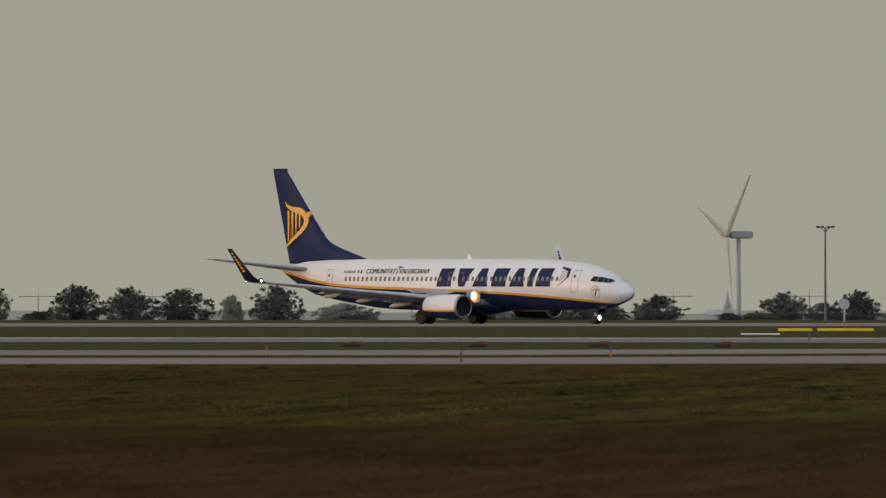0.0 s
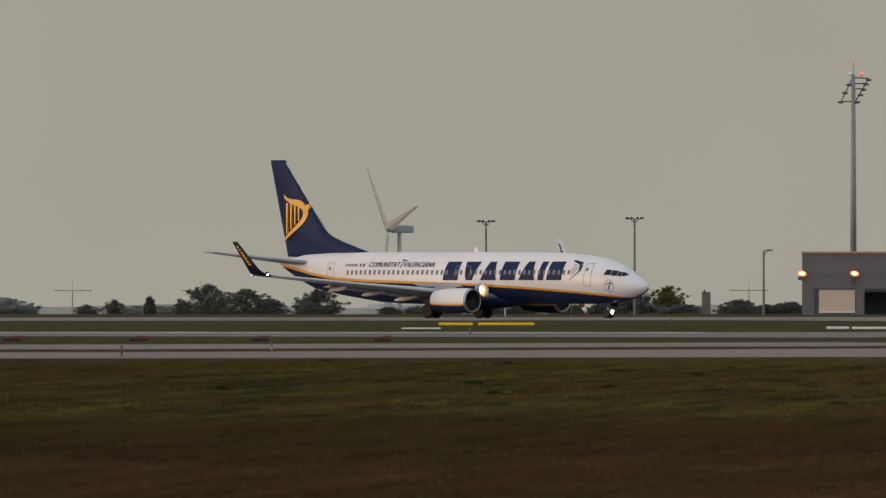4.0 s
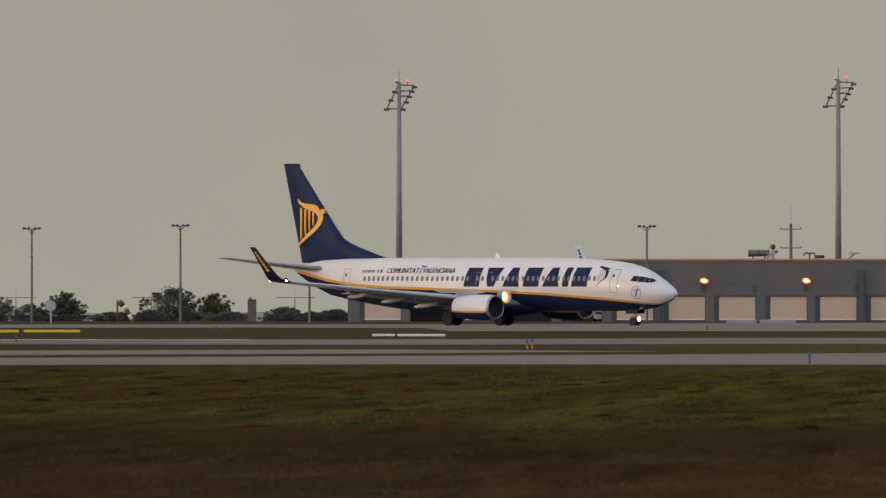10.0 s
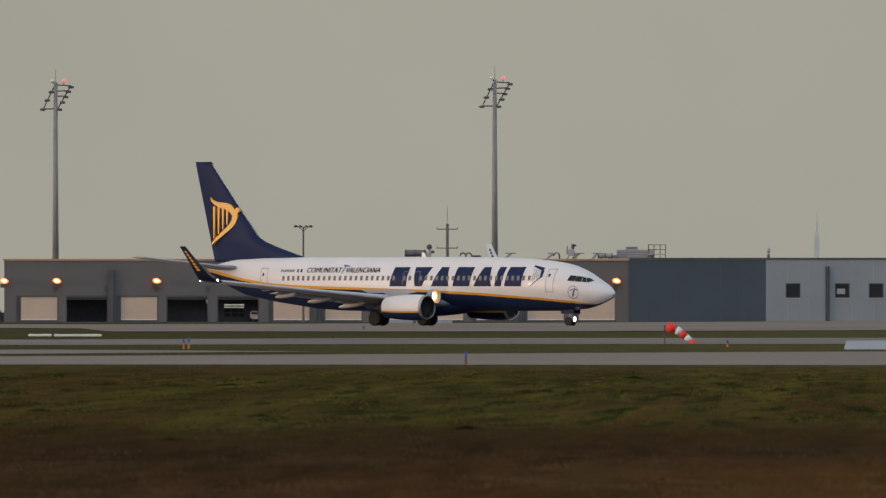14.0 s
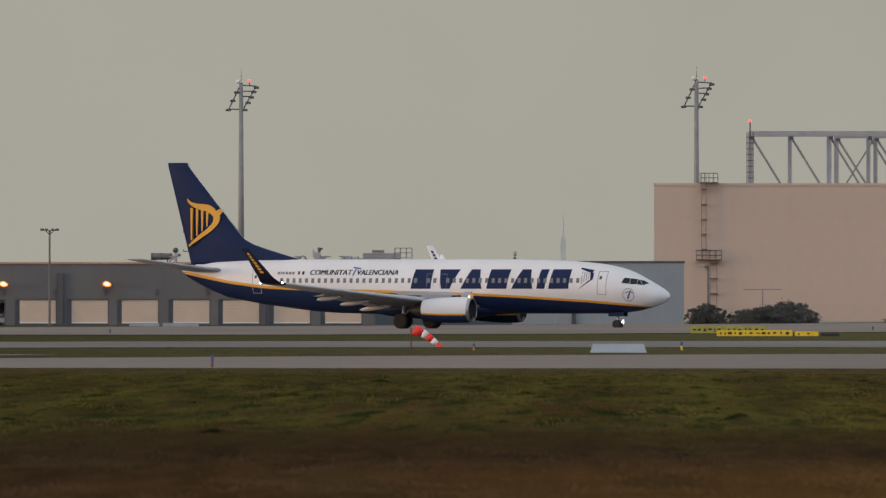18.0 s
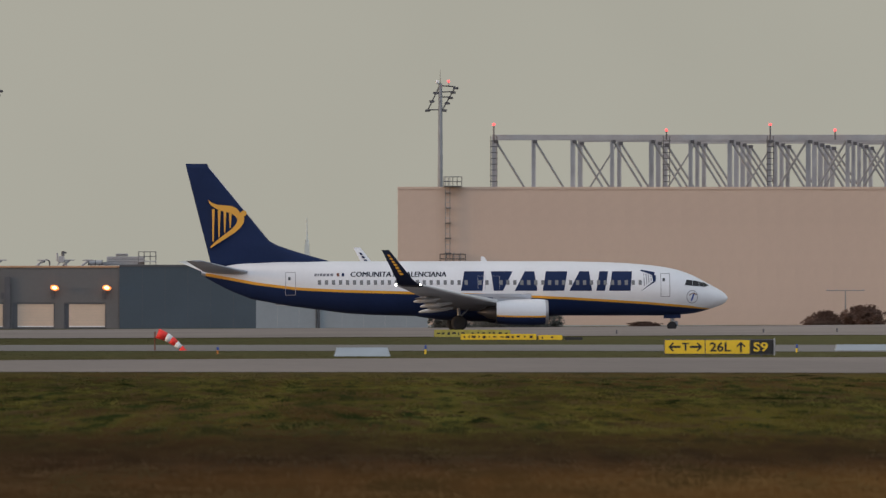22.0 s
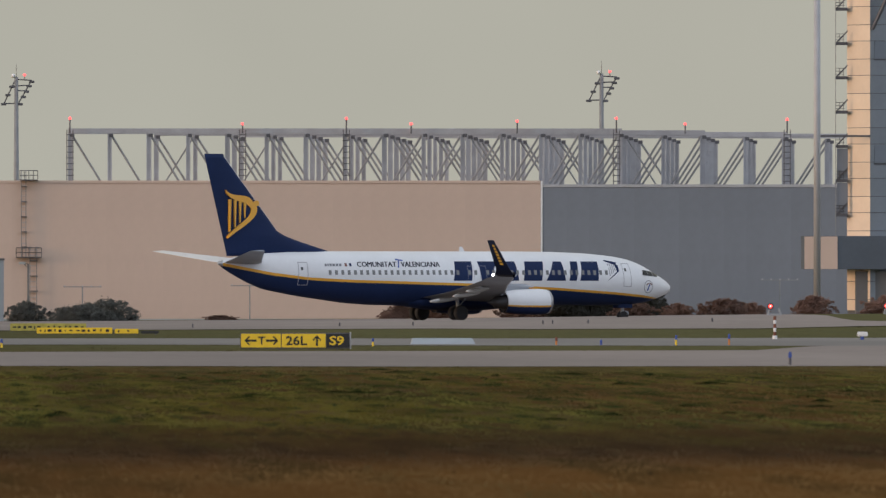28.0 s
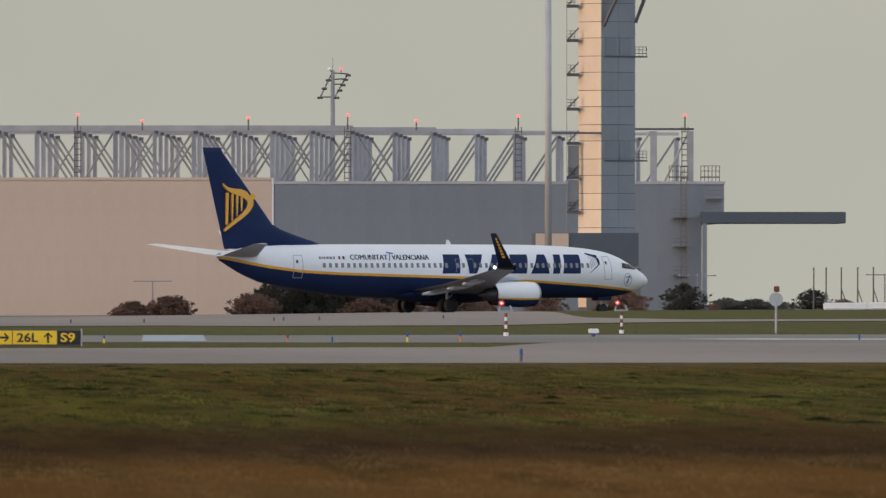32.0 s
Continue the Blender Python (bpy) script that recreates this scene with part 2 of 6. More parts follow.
GUARD_HOT = glow("guard_lamp_core", (1.0, 0.42, 0.36), 2.5)
GUARD_RED = glow("guard_lamp", (1.0, 0.03, 0.02), 2.2)
# tower's south face: the shade is put into the colour
TOWER_SHADED = mat("tower_shaded_panels", (0.22, 0.24, 0.265), 0.4, 0.3, grain=0.07, scale=0.3, fine=3, bump=0.03, object_vary=0.05)
SHUTTER = mat("cream_shutter", (0.60, 0.48, 0.37), 0.6, grain=0.05, scale=0.5, fine=5, bump=0.03)
STACK_BRICK = mat("sooty_brick", (0.15, 0.125, 0.115), 0.9, grain=0.2, scale=1.5, fine=9, bump=0.05)
# orange sunlight along the roof edge, put into the material's colour
ROOF_EDGE = mat("sun_tinted_edge", (0.50, 0.30, 0.18), 0.5, 0.3, grain=0.06, bump=0.0)
GLOOM = mat("garage_inside", (0.30, 0.31, 0.325), 0.9, grain=0.1, bump=0.0)
SIGN_YELLOW = mat("sign_yellow", (0.80, 0.55, 0.02), 0.5, grain=0.05, scale=3, fine=20, bump=0.0)
SIGN_OLD = mat("faded_sign_yellow", (0.40, 0.36, 0.07), 0.6, grain=0.15, scale=3, fine=20, bump=0.0)
LINK_SLATE = mat("slate_link_cladding", (0.070, 0.088, 0.112), 0.6, grain=0.07, scale=0.25, fine=3, bump=0.03)
SLAT = mat("pale_slat_metal", (0.55, 0.56, 0.57), 0.35, 0.2, grain=0.06, scale=1.0, fine=8, bump=0.0)
SIGN_BLACK = mat("sign_black", (0.015, 0.015, 0.015), 0.5, grain=0.1, bump=0.0)
RED = mat("signal_red", (0.82, 0.035, 0.025), 0.55, grain=0.06, scale=3, fine=20, bump=0.0)
RUST_AND_SHADE = mat("rust_and_shaded_red", (0.17, 0.055, 0.03), 0.8, grain=0.2, scale=4, fine=20)
ROAD_PAINT = mat("worn_road_paint", (0.50, 0.49, 0.47), 0.8, grain=0.3, scale=0.4, fine=3, bump=0.0, squash=(1, 0.1, 1), specular=0.2)
WHITE = mat("matt_white", (0.75, 0.75, 0.74), 0.6, grain=0.06, scale=2, fine=15, bump=0.0)
BLUE = mat("marker_blue", (0.03, 0.07, 0.30), 0.5, grain=0.1, bump=0.0)
ORANGE = mat("marker_orange", (0.55, 0.19, 0.03), 0.5, grain=0.08, bump=0.0)
PALE_BLUE = mat("pale_blue_grey", (0.285, 0.325, 0.36), 0.6, grain=0.06, scale=1, fine=8)
BARK = mat("bark", (0.07, 0.055, 0.04), 0.9, grain=0.2, scale=4, fine=20)
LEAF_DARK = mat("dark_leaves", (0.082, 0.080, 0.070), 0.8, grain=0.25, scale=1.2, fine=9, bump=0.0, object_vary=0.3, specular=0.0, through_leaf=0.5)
# the next two leaf colours are lightened: distance haze is put into them
LEAF_HAZED = mat("hazed_leaves", (0.150, 0.155, 0.144), 0.85, grain=0.25, scale=1.2, fine=9, bump=0.0, object_vary=0.25, specular=0.0, through_leaf=0.5)
LEAF_PALE_HAZED = mat("pale_hazed_leaves", (0.33, 0.345, 0.32), 0.85, grain=0.15, scale=1.2, fine=9, bump=0.0, specular=0.0, through_leaf=0.5)
LEAF_OLIVE = mat("olive_leaves", (0.115, 0.112, 0.050), 0.8, grain=0.25, scale=1.2, fine=9, bump=0.0, object_vary=0.25, specular=0.0, through_leaf=0.5)
LEAF_RED = mat("russet_leaves", (0.245, 0.158, 0.128), 0.8, grain=0.25, scale=1.2, fine=9, bump=0.0, object_vary=0.25, specular=0.0, through_leaf=0.5)
# ridge, church, spire and turbine: distance haze is put into the base colour
HAZE_BLUE = mat("hazed_ridge", (0.40, 0.42, 0.41), 0.95, grain=0.05, scale=0.01, fine=0.1, bump=0.0)
HAZE_CHURCH = mat("hazed_church_stone", (0.36, 0.39, 0.385), 0.9, grain=0.03, bump=0.0)
HAZE_FAR = mat("hazed_stone", (0.53, 0.58, 0.575), 0.9, grain=0.03, bump=0.0)
TURBINE_HAZED = mat("hazed_turbine_paint", (0.33, 0.355, 0.36), 0.7, grain=0.03, bump=0.0)
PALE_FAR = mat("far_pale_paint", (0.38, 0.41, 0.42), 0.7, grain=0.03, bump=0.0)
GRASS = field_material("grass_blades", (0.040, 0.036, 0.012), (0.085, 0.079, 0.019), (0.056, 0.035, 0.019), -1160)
WEED = mat("weed_leaves", (0.022, 0.029, 0.010), 0.95, grain=0.35, scale=0.8, fine=8, bump=0.0, specular=0.0)
STALK = mat("dry_stalks", (0.040, 0.028, 0.014), 0.95, grain=0.3, scale=0.8, fine=8, bump=0.0, specular=0.0)
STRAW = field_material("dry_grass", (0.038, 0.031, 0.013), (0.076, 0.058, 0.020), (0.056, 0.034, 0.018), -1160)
LAMP_WARM = glow("sodium_lamp", (1.0, 0.25, 0.055), 1.5)
LAMP_HOT = glow("sodium_lamp_core", (1.0, 0.70, 0.30), 3.0)
LAMP_RED = glow("red_obstruction_lamp", (1.0, 0.09, 0.09), 1.7)
LAMP_GLARE = glow("landing_lamp_glare", (1.0, 0.40, 0.10), 0.75)
LAMP_CORE = glow("landing_lamp_core", (1.0, 0.76, 0.44), 3.0)
LAMP_WHITE = glow("white_lamp", (1.0, 0.93, 0.82), 9.0)


# ---- building blocks ----
def part(name, bm, material, parent=None, label="", smooth_faces=False):
    me = bpy.data.meshes.new(name)
    bm.to_mesh(me)
    bm.free()
    for m in (material if isinstance(material, (list, tuple)) else [material]):
        me.materials.append(m)
    if smooth_faces:
        for p in me.polygons:
            p.use_smooth = True
    ob = new(name, me)
    if parent is not None:
        ob.parent = parent
    if label:
        ob["label"] = label
    return ob


def same_part(name, me, m, parent):
    """One more piece on a mesh that exists."""
    ob = new(name, me)
    ob.parent = parent
    ob.matrix_basis = m
    return ob


def raw(name, verts, faces, material, parent=None, smooth_faces=False):
    me = bpy.data.meshes.new(name)
    me.from_pydata([tuple(map(float, v)) for v in verts], [], faces)
    for m in (material if isinstance(material, (list, tuple)) else [material]):
        me.materials.append(m)
    if smooth_faces:
        for p in me.polygons:
            p.use_smooth = True
    ob = new(name, me)
    if parent is not None:
        ob.parent = parent
    return ob


def box(bm, x0, x1, y0, y1, z0, z1, bevel=0.0):
    r = bmesh.ops.create_cube(bm, size=1.0, matrix=Matrix.LocRotScale(((x0 + x1) / 2, (y0 + y1) / 2, (z0 + z1) / 2), None, (abs(x1 - x0), abs(y1 - y0), abs(z1 - z0))))
    if bevel:
        bmesh.ops.bevel(bm, geom=list({e for v in r["verts"] for e in v.link_edges}), offset=bevel, segments=2, affect="EDGES")
    return bm


def cyl(bm, a, b, ra, rb=None, seg=10):
    a, b = Vector(a), Vector(b)
    rb = ra if rb is None else rb
    m = Matrix.Translation((a + b) / 2) @ (b - a).to_track_quat("Z", "Y").to_matrix().to_4x4()
    bmesh.ops.create_cone(bm, cap_ends=True, segments=seg, radius1=ra, radius2=rb, depth=(b - a).length, matrix=m)
    return bm


def ball(bm, c, r, sz=1.0, sub=2):
    bmesh.ops.create_icosphere(bm, subdivisions=sub, radius=r, matrix=Matrix.LocRotScale(c, None, (1, 1, sz)))
    return bm


def fresh():
    return bmesh.new()


def thing(name, m, label, category, group="", kind=""):
    ob = new(name)
    ob.empty_display_size = 0.2
    ob.matrix_basis = m
    return tagged(ob, label, category, group, kind)


# ---- ground and pavements ----
def sheet(name, xs, ds, material, lift=0.0, label="", category="", kind="structure", edge=None):
    verts, faces = [], []
    for d in ds:
        for x in xs(d):
            verts.append((x, (d - 2000.0) * FORE, float(ground_z(x, (d - 2000.0) * FORE)) + lift))
    k = len(xs(ds[0]))
    for i in range(len(ds) - 1):
        for j in range(k - 1):
            a = i * k + j
            faces.append((a, a + 1, a + 1 + k, a + k))
    ob = raw(name, verts, faces, material, None, True)
    return tagged(ob, label, category, "", kind)


_qs = [-3.0, -1.2, -0.5, -0.2] + [i * 0.005 for i in range(-16, 13)] + [0.15, 0.4, 1.2, 3.0]
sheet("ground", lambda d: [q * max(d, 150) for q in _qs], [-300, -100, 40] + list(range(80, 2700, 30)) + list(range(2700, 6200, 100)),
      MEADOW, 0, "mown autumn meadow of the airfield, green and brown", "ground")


PAVED = []


def strip(name, near, far, b0, b1, material, lift, label, steps=60):
    """A pavement between two lines of distance (functions of bearing), raised a little over the grass."""
    PAVED.append((near, far))
    verts, faces = [], []
    bs = [b0 + (b1 - b0) * i / steps for i in range(steps + 1)]
    rows = max(5, int((far(b1) - near(b1) + far(b0) - near(b0)) / 50))
    for b in bs:
        for k in range(rows):
            d = near(b) + (far(b) - near(b)) * k / (rows - 1)
            x, y = spot(b, d)
            verts.append((x, y, float(ground_z(x, y)) + lift))
    for i in range(steps):
        for k in range(rows - 1):
            a = i * rows + k
            faces.append((a, a + rows, a + rows + 1, a + 1))
    return tagged(raw(name, verts, faces, material, None, True), label, "pavement", "", "structure")


def line(*pts):
    bx, dx = [p[0] for p in pts], [p[1] for p in pts]
    return lambda b: float(np.interp(b, bx, dx))


B = lambda u: (u - 2300.0) / 48.2      # bearings from image columns, so things are placed to fit the camera's view
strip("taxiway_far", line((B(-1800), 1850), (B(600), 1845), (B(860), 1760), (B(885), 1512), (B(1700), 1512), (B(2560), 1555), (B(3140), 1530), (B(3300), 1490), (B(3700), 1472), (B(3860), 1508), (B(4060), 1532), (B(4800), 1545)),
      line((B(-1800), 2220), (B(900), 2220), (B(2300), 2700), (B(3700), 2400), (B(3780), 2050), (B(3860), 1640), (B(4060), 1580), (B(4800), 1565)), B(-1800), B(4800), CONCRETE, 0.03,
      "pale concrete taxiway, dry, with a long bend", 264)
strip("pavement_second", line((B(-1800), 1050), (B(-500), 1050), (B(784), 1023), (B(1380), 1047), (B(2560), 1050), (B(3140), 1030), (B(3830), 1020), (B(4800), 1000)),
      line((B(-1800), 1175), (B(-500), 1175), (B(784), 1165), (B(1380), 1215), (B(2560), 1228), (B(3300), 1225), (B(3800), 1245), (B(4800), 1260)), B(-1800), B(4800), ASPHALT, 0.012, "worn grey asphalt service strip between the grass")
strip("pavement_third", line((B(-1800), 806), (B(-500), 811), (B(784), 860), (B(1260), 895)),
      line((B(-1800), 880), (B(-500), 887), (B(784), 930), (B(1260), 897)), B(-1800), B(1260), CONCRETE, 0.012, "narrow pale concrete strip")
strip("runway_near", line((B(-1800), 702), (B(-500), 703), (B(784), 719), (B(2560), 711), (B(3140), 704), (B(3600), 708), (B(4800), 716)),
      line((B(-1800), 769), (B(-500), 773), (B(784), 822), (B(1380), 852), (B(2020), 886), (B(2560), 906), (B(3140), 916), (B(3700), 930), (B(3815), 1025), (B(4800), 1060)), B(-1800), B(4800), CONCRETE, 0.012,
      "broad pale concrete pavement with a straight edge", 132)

# ---- the airliner ----
def profile(s):
    """Top, bottom and half width of the hull, s metres behind the nose, over the wheels' footing."""
    top = np.interp(s, [0, 0.15, 0.5, 1.15, 1.7, 2.4, 3.1, 3.9, 5.3, 7.4, 9.5, 12.5, 33, 36, 38.4], [2.44, 2.69, 2.96, 3.32, 3.61, 3.99, 4.29, 4.54, 4.79, 4.97, 5.06, 5.11, 5.11, 4.95, 4.45])
    bot = np.interp(s, [0, 0.12, 0.4, 0.9, 1.6, 2.4, 3.6, 5.0, 12.5, 14.5, 21, 23.5, 26, 28.1, 32.3, 35.0, 36.5, 37.6, 38.4], [2.38, 2.14, 1.94, 1.75, 1.52, 1.30, 1.17, 1.12, 1.12, 1.0, 1.0, 1.10, 1.15, 1.28, 1.82, 2.31, 2.88, 3.44, 3.90])
    wid = np.interp(s, [0, 0.15, 0.5, 1.0, 2.0, 3.0, 4.2, 5.8, 8, 25, 28, 31, 34, 36.5, 38.4], [0.04, 0.32, 0.62, 0.90, 1.30, 1.55, 1.74, 1.85, 1.88, 1.88, 1.80, 1.50, 1.00, 0.55, 0.22])
    return float(top), float(bot), float(wid)


def stripe_z(s):
    return float(np.interp(s, [0.0, 1.84, 3.25, 6.0, 11.6, 17.2, 22, 28.1, 31.7, 34.7, 38.4], [1.52, 1.60, 1.72, 1.95, 2.29, 2.53, 2.65, 2.80, 2.97, 3.34, 4.02]))


def skin(s, z, out=0.0, side=-1):
    """A point of the hull's skin at that station and height; side -1 is the starboard flank."""
    t, b, w = profile(s)
    zc, hz = (t + b) / 2, (t - b) / 2
    c = max(-0.999, min(0.999, (z - zc) / hz))
    y = w * math.sqrt(1 - c * c)
    n = Vector((0, y / (w * w), (z - zc) / (hz * hz))).normalized()
    return Vector((-s, side * (y + out * n.y), z + out * n.z))


def decal(name, poly, material, parent, out=0.012, step=0.3, label="", side=-1):
    """A thin plate that follows the flank; poly: corners (station, height) of a quadrilateral."""
    bm = fresh()
    (a, b, c, d) = poly
    L = max(math.dist(a, b), math.dist(c, d))
    H = max(math.dist(b, c), math.dist(d, a))
    nu, nv = max(1, int(L / step + 0.5)), max(1, int(H / step + 0.5))
    grid = []
    for i in range(nu + 1):
        u = i / nu
        row = []
        for j in range(nv + 1):
            v = j / nv
            s = (a[0] * (1 - u) + b[0] * u) * (1 - v) + (d[0] * (1 - u) + c[0] * u) * v
            z = (a[1] * (1 - u) + b[1] * u) * (1 - v) + (d[1] * (1 - u) + c[1] * u) * v
            row.append(bm.verts.new(skin(s, z, out, side)))
        grid.append(row)
    for i in range(nu):
        for j in range(nv):
            bm.faces.new((grid[i][j], grid[i + 1][j], grid[i + 1][j + 1], grid[i][j + 1]))
    return part(name, bm, material, parent, label, True)


def hull(plane):
    stations = [0, 0.05, 0.15, 0.3, 0.5, 0.75, 1.0, 1.3, 1.6, 1.9, 2.2, 2.55, 2.9, 3.3, 3.8, 4.4, 5.0, 5.8, 6.5, 7.5, 8.5] + [10 + i for i in range(25)] + [34.5, 35, 35.7, 36.3, 37, 37.7, 38.4]
    zones = {"upper_fuselage": [], "cheat_line": [], "belly": []}
    counts = {"upper_fuselage": 12, "cheat_line": 1, "belly": 10}
    for s in stations:
        t, b, w = profile(s)
        zc, hz = (t + b) / 2, (t - b) / 2
        def ang(z):
            return math.acos(max(-0.98, min(0.98, (z - zc) / hz)))
        lo = stripe_z(s)
        th = np.interp(s, [0, 1.2, 3, 34, 38], [0.03, 0.05, 0.16, 0.2, 0.22])
        a1, a2 = ang(lo + th), ang(lo)
        for zone, (p, q) in zip(zones, ((0.0, a1), (a1, a2), (a2, math.pi))):
            k = counts[zone]
            zones[zone].append([(p + (q - p) * i / k, s, zc, hz, w) for i in range(k + 1)])
    mats = {"upper_fuselage": WHITE_PAINT, "cheat_line": YELLOW, "belly": NAVY}
    labels = {"upper_fuselage": "glossy white upper hull", "cheat_line": "golden yellow line along the hull", "belly": "dark navy blue belly"}
    for zone, rings in zones.items():
        bm = fresh()
        for side in (-1, 1):
            grid = [[bm.verts.new((-s, side * w * math.sin(a), zc + hz * math.cos(a))) for a, s, zc, hz, w in ring] for ring in rings]
            for i in range(len(grid) - 1):
                for j in range(len(grid[0]) - 1):
                    f = (grid[i][j], grid[i + 1][j], grid[i + 1][j + 1], grid[i][j + 1])
                    bm.faces.new(f if side < 0 else f[::-1])
        bmesh.ops.remove_doubles(bm, verts=bm.verts, dist=0.0005)
        part(zone, bm, mats[zone], plane, labels[zone], True)
    bm = fresh()
    cyl(bm, (-38.3, 0, 4.19), (-38.7, 0, 4.24), 0.22, 0.13, 12)
    part("exhaust_cone", bm, BARE, plane, "bare metal exhaust of the tail")


def foil(bm, sections, n=9):
    """Loft of airfoil sections: (leading point, chord, thickness, across) with across the thickness's direction."""
    loops = []
    for le, chord, th, across in sections:
        le, across = Vector(le), Vector(across)
        pts = []
        for i in range(n + 1):
            x = (1 - math.cos(math.pi * i / n)) / 2
            h = th * chord * (1.45 * math.sqrt(x) - 0.63 * x - 1.758 * x * x + 1.4215 * x ** 3 - 0.5075 * x ** 4) * 3.4 / 1.0 * 0.5
            pts.append((x, h))
        up = [le + Vector((-x * chord, 0, 0)) + across * h for x, h in pts]
        dn = [le + Vector((-x * chord, 0, 0)) - across * h * 0.8 for x, h in pts[1:-1]]
        loops.append([bm.verts.new(p) for p in up + dn[::-1]])
    k = len(loops[0])
    for a, b in zip(loops, loops[1:]):
        for j in range(k):
            bm.faces.new((a[j], a[(j + 1) % k], b[(j + 1) % k], b[j]))
    bm.faces.new(loops[0])
    bm.faces.new(loops[-1][::-1])
    bmesh.ops.recalc_face_normals(bm, faces=bm.faces)
    return bm


def wing(plane, side):
    """Wing, winglet, fairings, slats; side -1 is starboard."""
    up = (0, 0, 1)
    pts = [((-14.3, 1.2, 1.66), 7.9, 0.075), ((-15.1, 2.2, 1.79), 7.1, 0.068), ((-17.35, 5.3, 2.12), 4.85, 0.062), ((-20.25, 10.6, 2.63), 3.2, 0.06), ((-23.35, 17.0, 3.28), 1.9, 0.065)]
    sec = [((x, side * y, z), c, th, up) for (x, y, z), c, th in pts]
    w = part("wing", foil(fresh(), sec), WING_GREY, plane, "light grey metal wing", True)
    slat = [((x + 0.05, side * y, z + 0.03), 0.5, (0.62 * th * c + 0.03) / 0.5, up) for (x, y, z), c, th in pts[1:]]
    part("leading_edge_slat", foil(fresh(), slat), SLAT, w, "pale bare leading edge of the wing", True)
    # winglet: curves out of the tip, then rises
    cant = 0.28
    ws = [((-23.35, side * 17.0, 3.28), 1.9, 0.065, (0, 0, 1)), ((-23.8, side * 17.38, 3.44), 1.5, 0.075, (0, -side * 0.5, 0.87)),
          ((-24.2, side * 17.6, 3.78), 1.18, 0.07, (0, -side * 0.9, 0.42)), ((-25.92, side * (17.6 + 2.1 * cant), 5.88), 0.54, 0.06, (0, -side * 0.97, 0.25))]
    if side < 0:
        wl = part("winglet", foil(fresh(), ws), INK, w, "navy blue winglet with golden marks", True)
        for i in range(7):
            f0, f1 = 0.14 + i * 0.105, 0.21 + i * 0.105
            def on(fr, c):
                le = Vector(ws[2][0]).lerp(Vector(ws[3][0]), fr)
                ch = ws[2][1] * (1 - fr) + ws[3][1] * fr
                return le + Vector((-ch * c, 0, 0)) + Vector((0, side * (0.075 + 0.02 * (1 - fr)), 0))
            bm = fresh()
            bm.faces.new([bm.verts.new(p) for p in (on(f0, 0.36), on(f0, 0.62), on(f1, 0.62), on(f1, 0.36))])
            part("winglet_mark", bm, YELLOW, wl)
    else:
        ws[3] = (tuple(Vector(ws[3][0]) + Vector((-0.15, 0, 0.28))),) + ws[3][1:]
        wl = part("winglet", foil(fresh(), ws), WHITE_PAINT, w, "white winglet with navy marks", True)
        for i in range(7):
            f0, f1 = 0.14 + i * 0.105, 0.21 + i * 0.105
            def on(fr, c):
                le = Vector(ws[2][0]).lerp(Vector(ws[3][0]), fr)
                ch = ws[2][1] * (1 - fr) + ws[3][1] * fr
                return le + Vector((-ch * c, 0, 0)) - Vector((0, side * (0.075 + 0.02 * (1 - fr)), 0))
            bm = fresh()
            bm.faces.new([bm.verts.new(p) for p in (on(f0, 0.36), on(f0, 0.62), on(f1, 0.62), on(f1, 0.36))])
            part("winglet_mark", bm, NAVY, wl)
    bm = fresh()
    ball(bm, (-23.62, side * 17.25, 3.37), 0.08)
    tip = part("tip_lamp", bm, LAMP_WHITE, w, "small bright lamp at the wing tip")
    part("lamp_backing", cyl(fresh(), (-23.65, side * 17.25, 3.37), (-23.70, side * 17.25, 3.37), 0.24, 0.18, 14), INK, tip)
    bm = fresh()
    ball(bm, (-25.34, side * 17.1, 3.36), 0.10)
    tl = part("tail_lamp", bm, LAMP_WHITE, w, "small bright lamp at the wing tip")
    part("lamp_shroud", spin(fresh(), [(0.16, 0.12), (0.05, 0.12), (-0.12, 0.06), (-0.3, 0.01)], 12, (-25.16, side * 17.1, 3.36)), WING_GREY, tl, "", True)
    for y, x, L in ((3.9, -19.5, 3.2), (7.4, -19.9, 2.9), (10.4, -20.9, 2.5)):
        bm = fresh()
        z = float(np.interp(y, [2.2, 5.3, 10.6, 16.6], [1.68, 1.98, 2.58, 3.2])) - 0.14
        bmesh.ops.create_uvsphere(bm, u_segments=12, v_segments=10, radius=0.5, matrix=Matrix.LocRotScale((x - L / 2 - 0.55, side * y, z - 0.16), Euler((0, radians(-7), 0)), (L * 0.84, 0.34, 0.37)))
        part("flap_fairing", bm, FAIRING, w, "pale canoe-shaped flap fairing", True)
    # trailing flaps
    for a, b in (((2.3, 22.15, 1.62), (5.3, 22.15, 1.93)), ((5.6, 22.2, 1.97), (11.2, 23.55, 2.55))):
        bm = fresh()
        vs = []
        for (y, s, z), c in ((a, 1.05), (b, 0.8)):
            vs.append([bm.verts.new((-s + c * 0.9, side * y, z + 0.02)), bm.verts.new((-s - 0.12, side * y, z - 0.16)), bm.verts.new((-s + c * 0.9, side * y, z - 0.13))])
        for j in range(3):
            bm.faces.new((vs[0][j], vs[0][(j + 1) % 3], vs[1][(j + 1) % 3], vs[1][j]))
        bm.faces.new(vs[0])
        bm.faces.new(vs[1][::-1])
        bmesh.ops.recalc_face_normals(bm, faces=bm.faces)
        part("flap", bm, STEEL_GREY, w, "pale trailing flap")
    return w


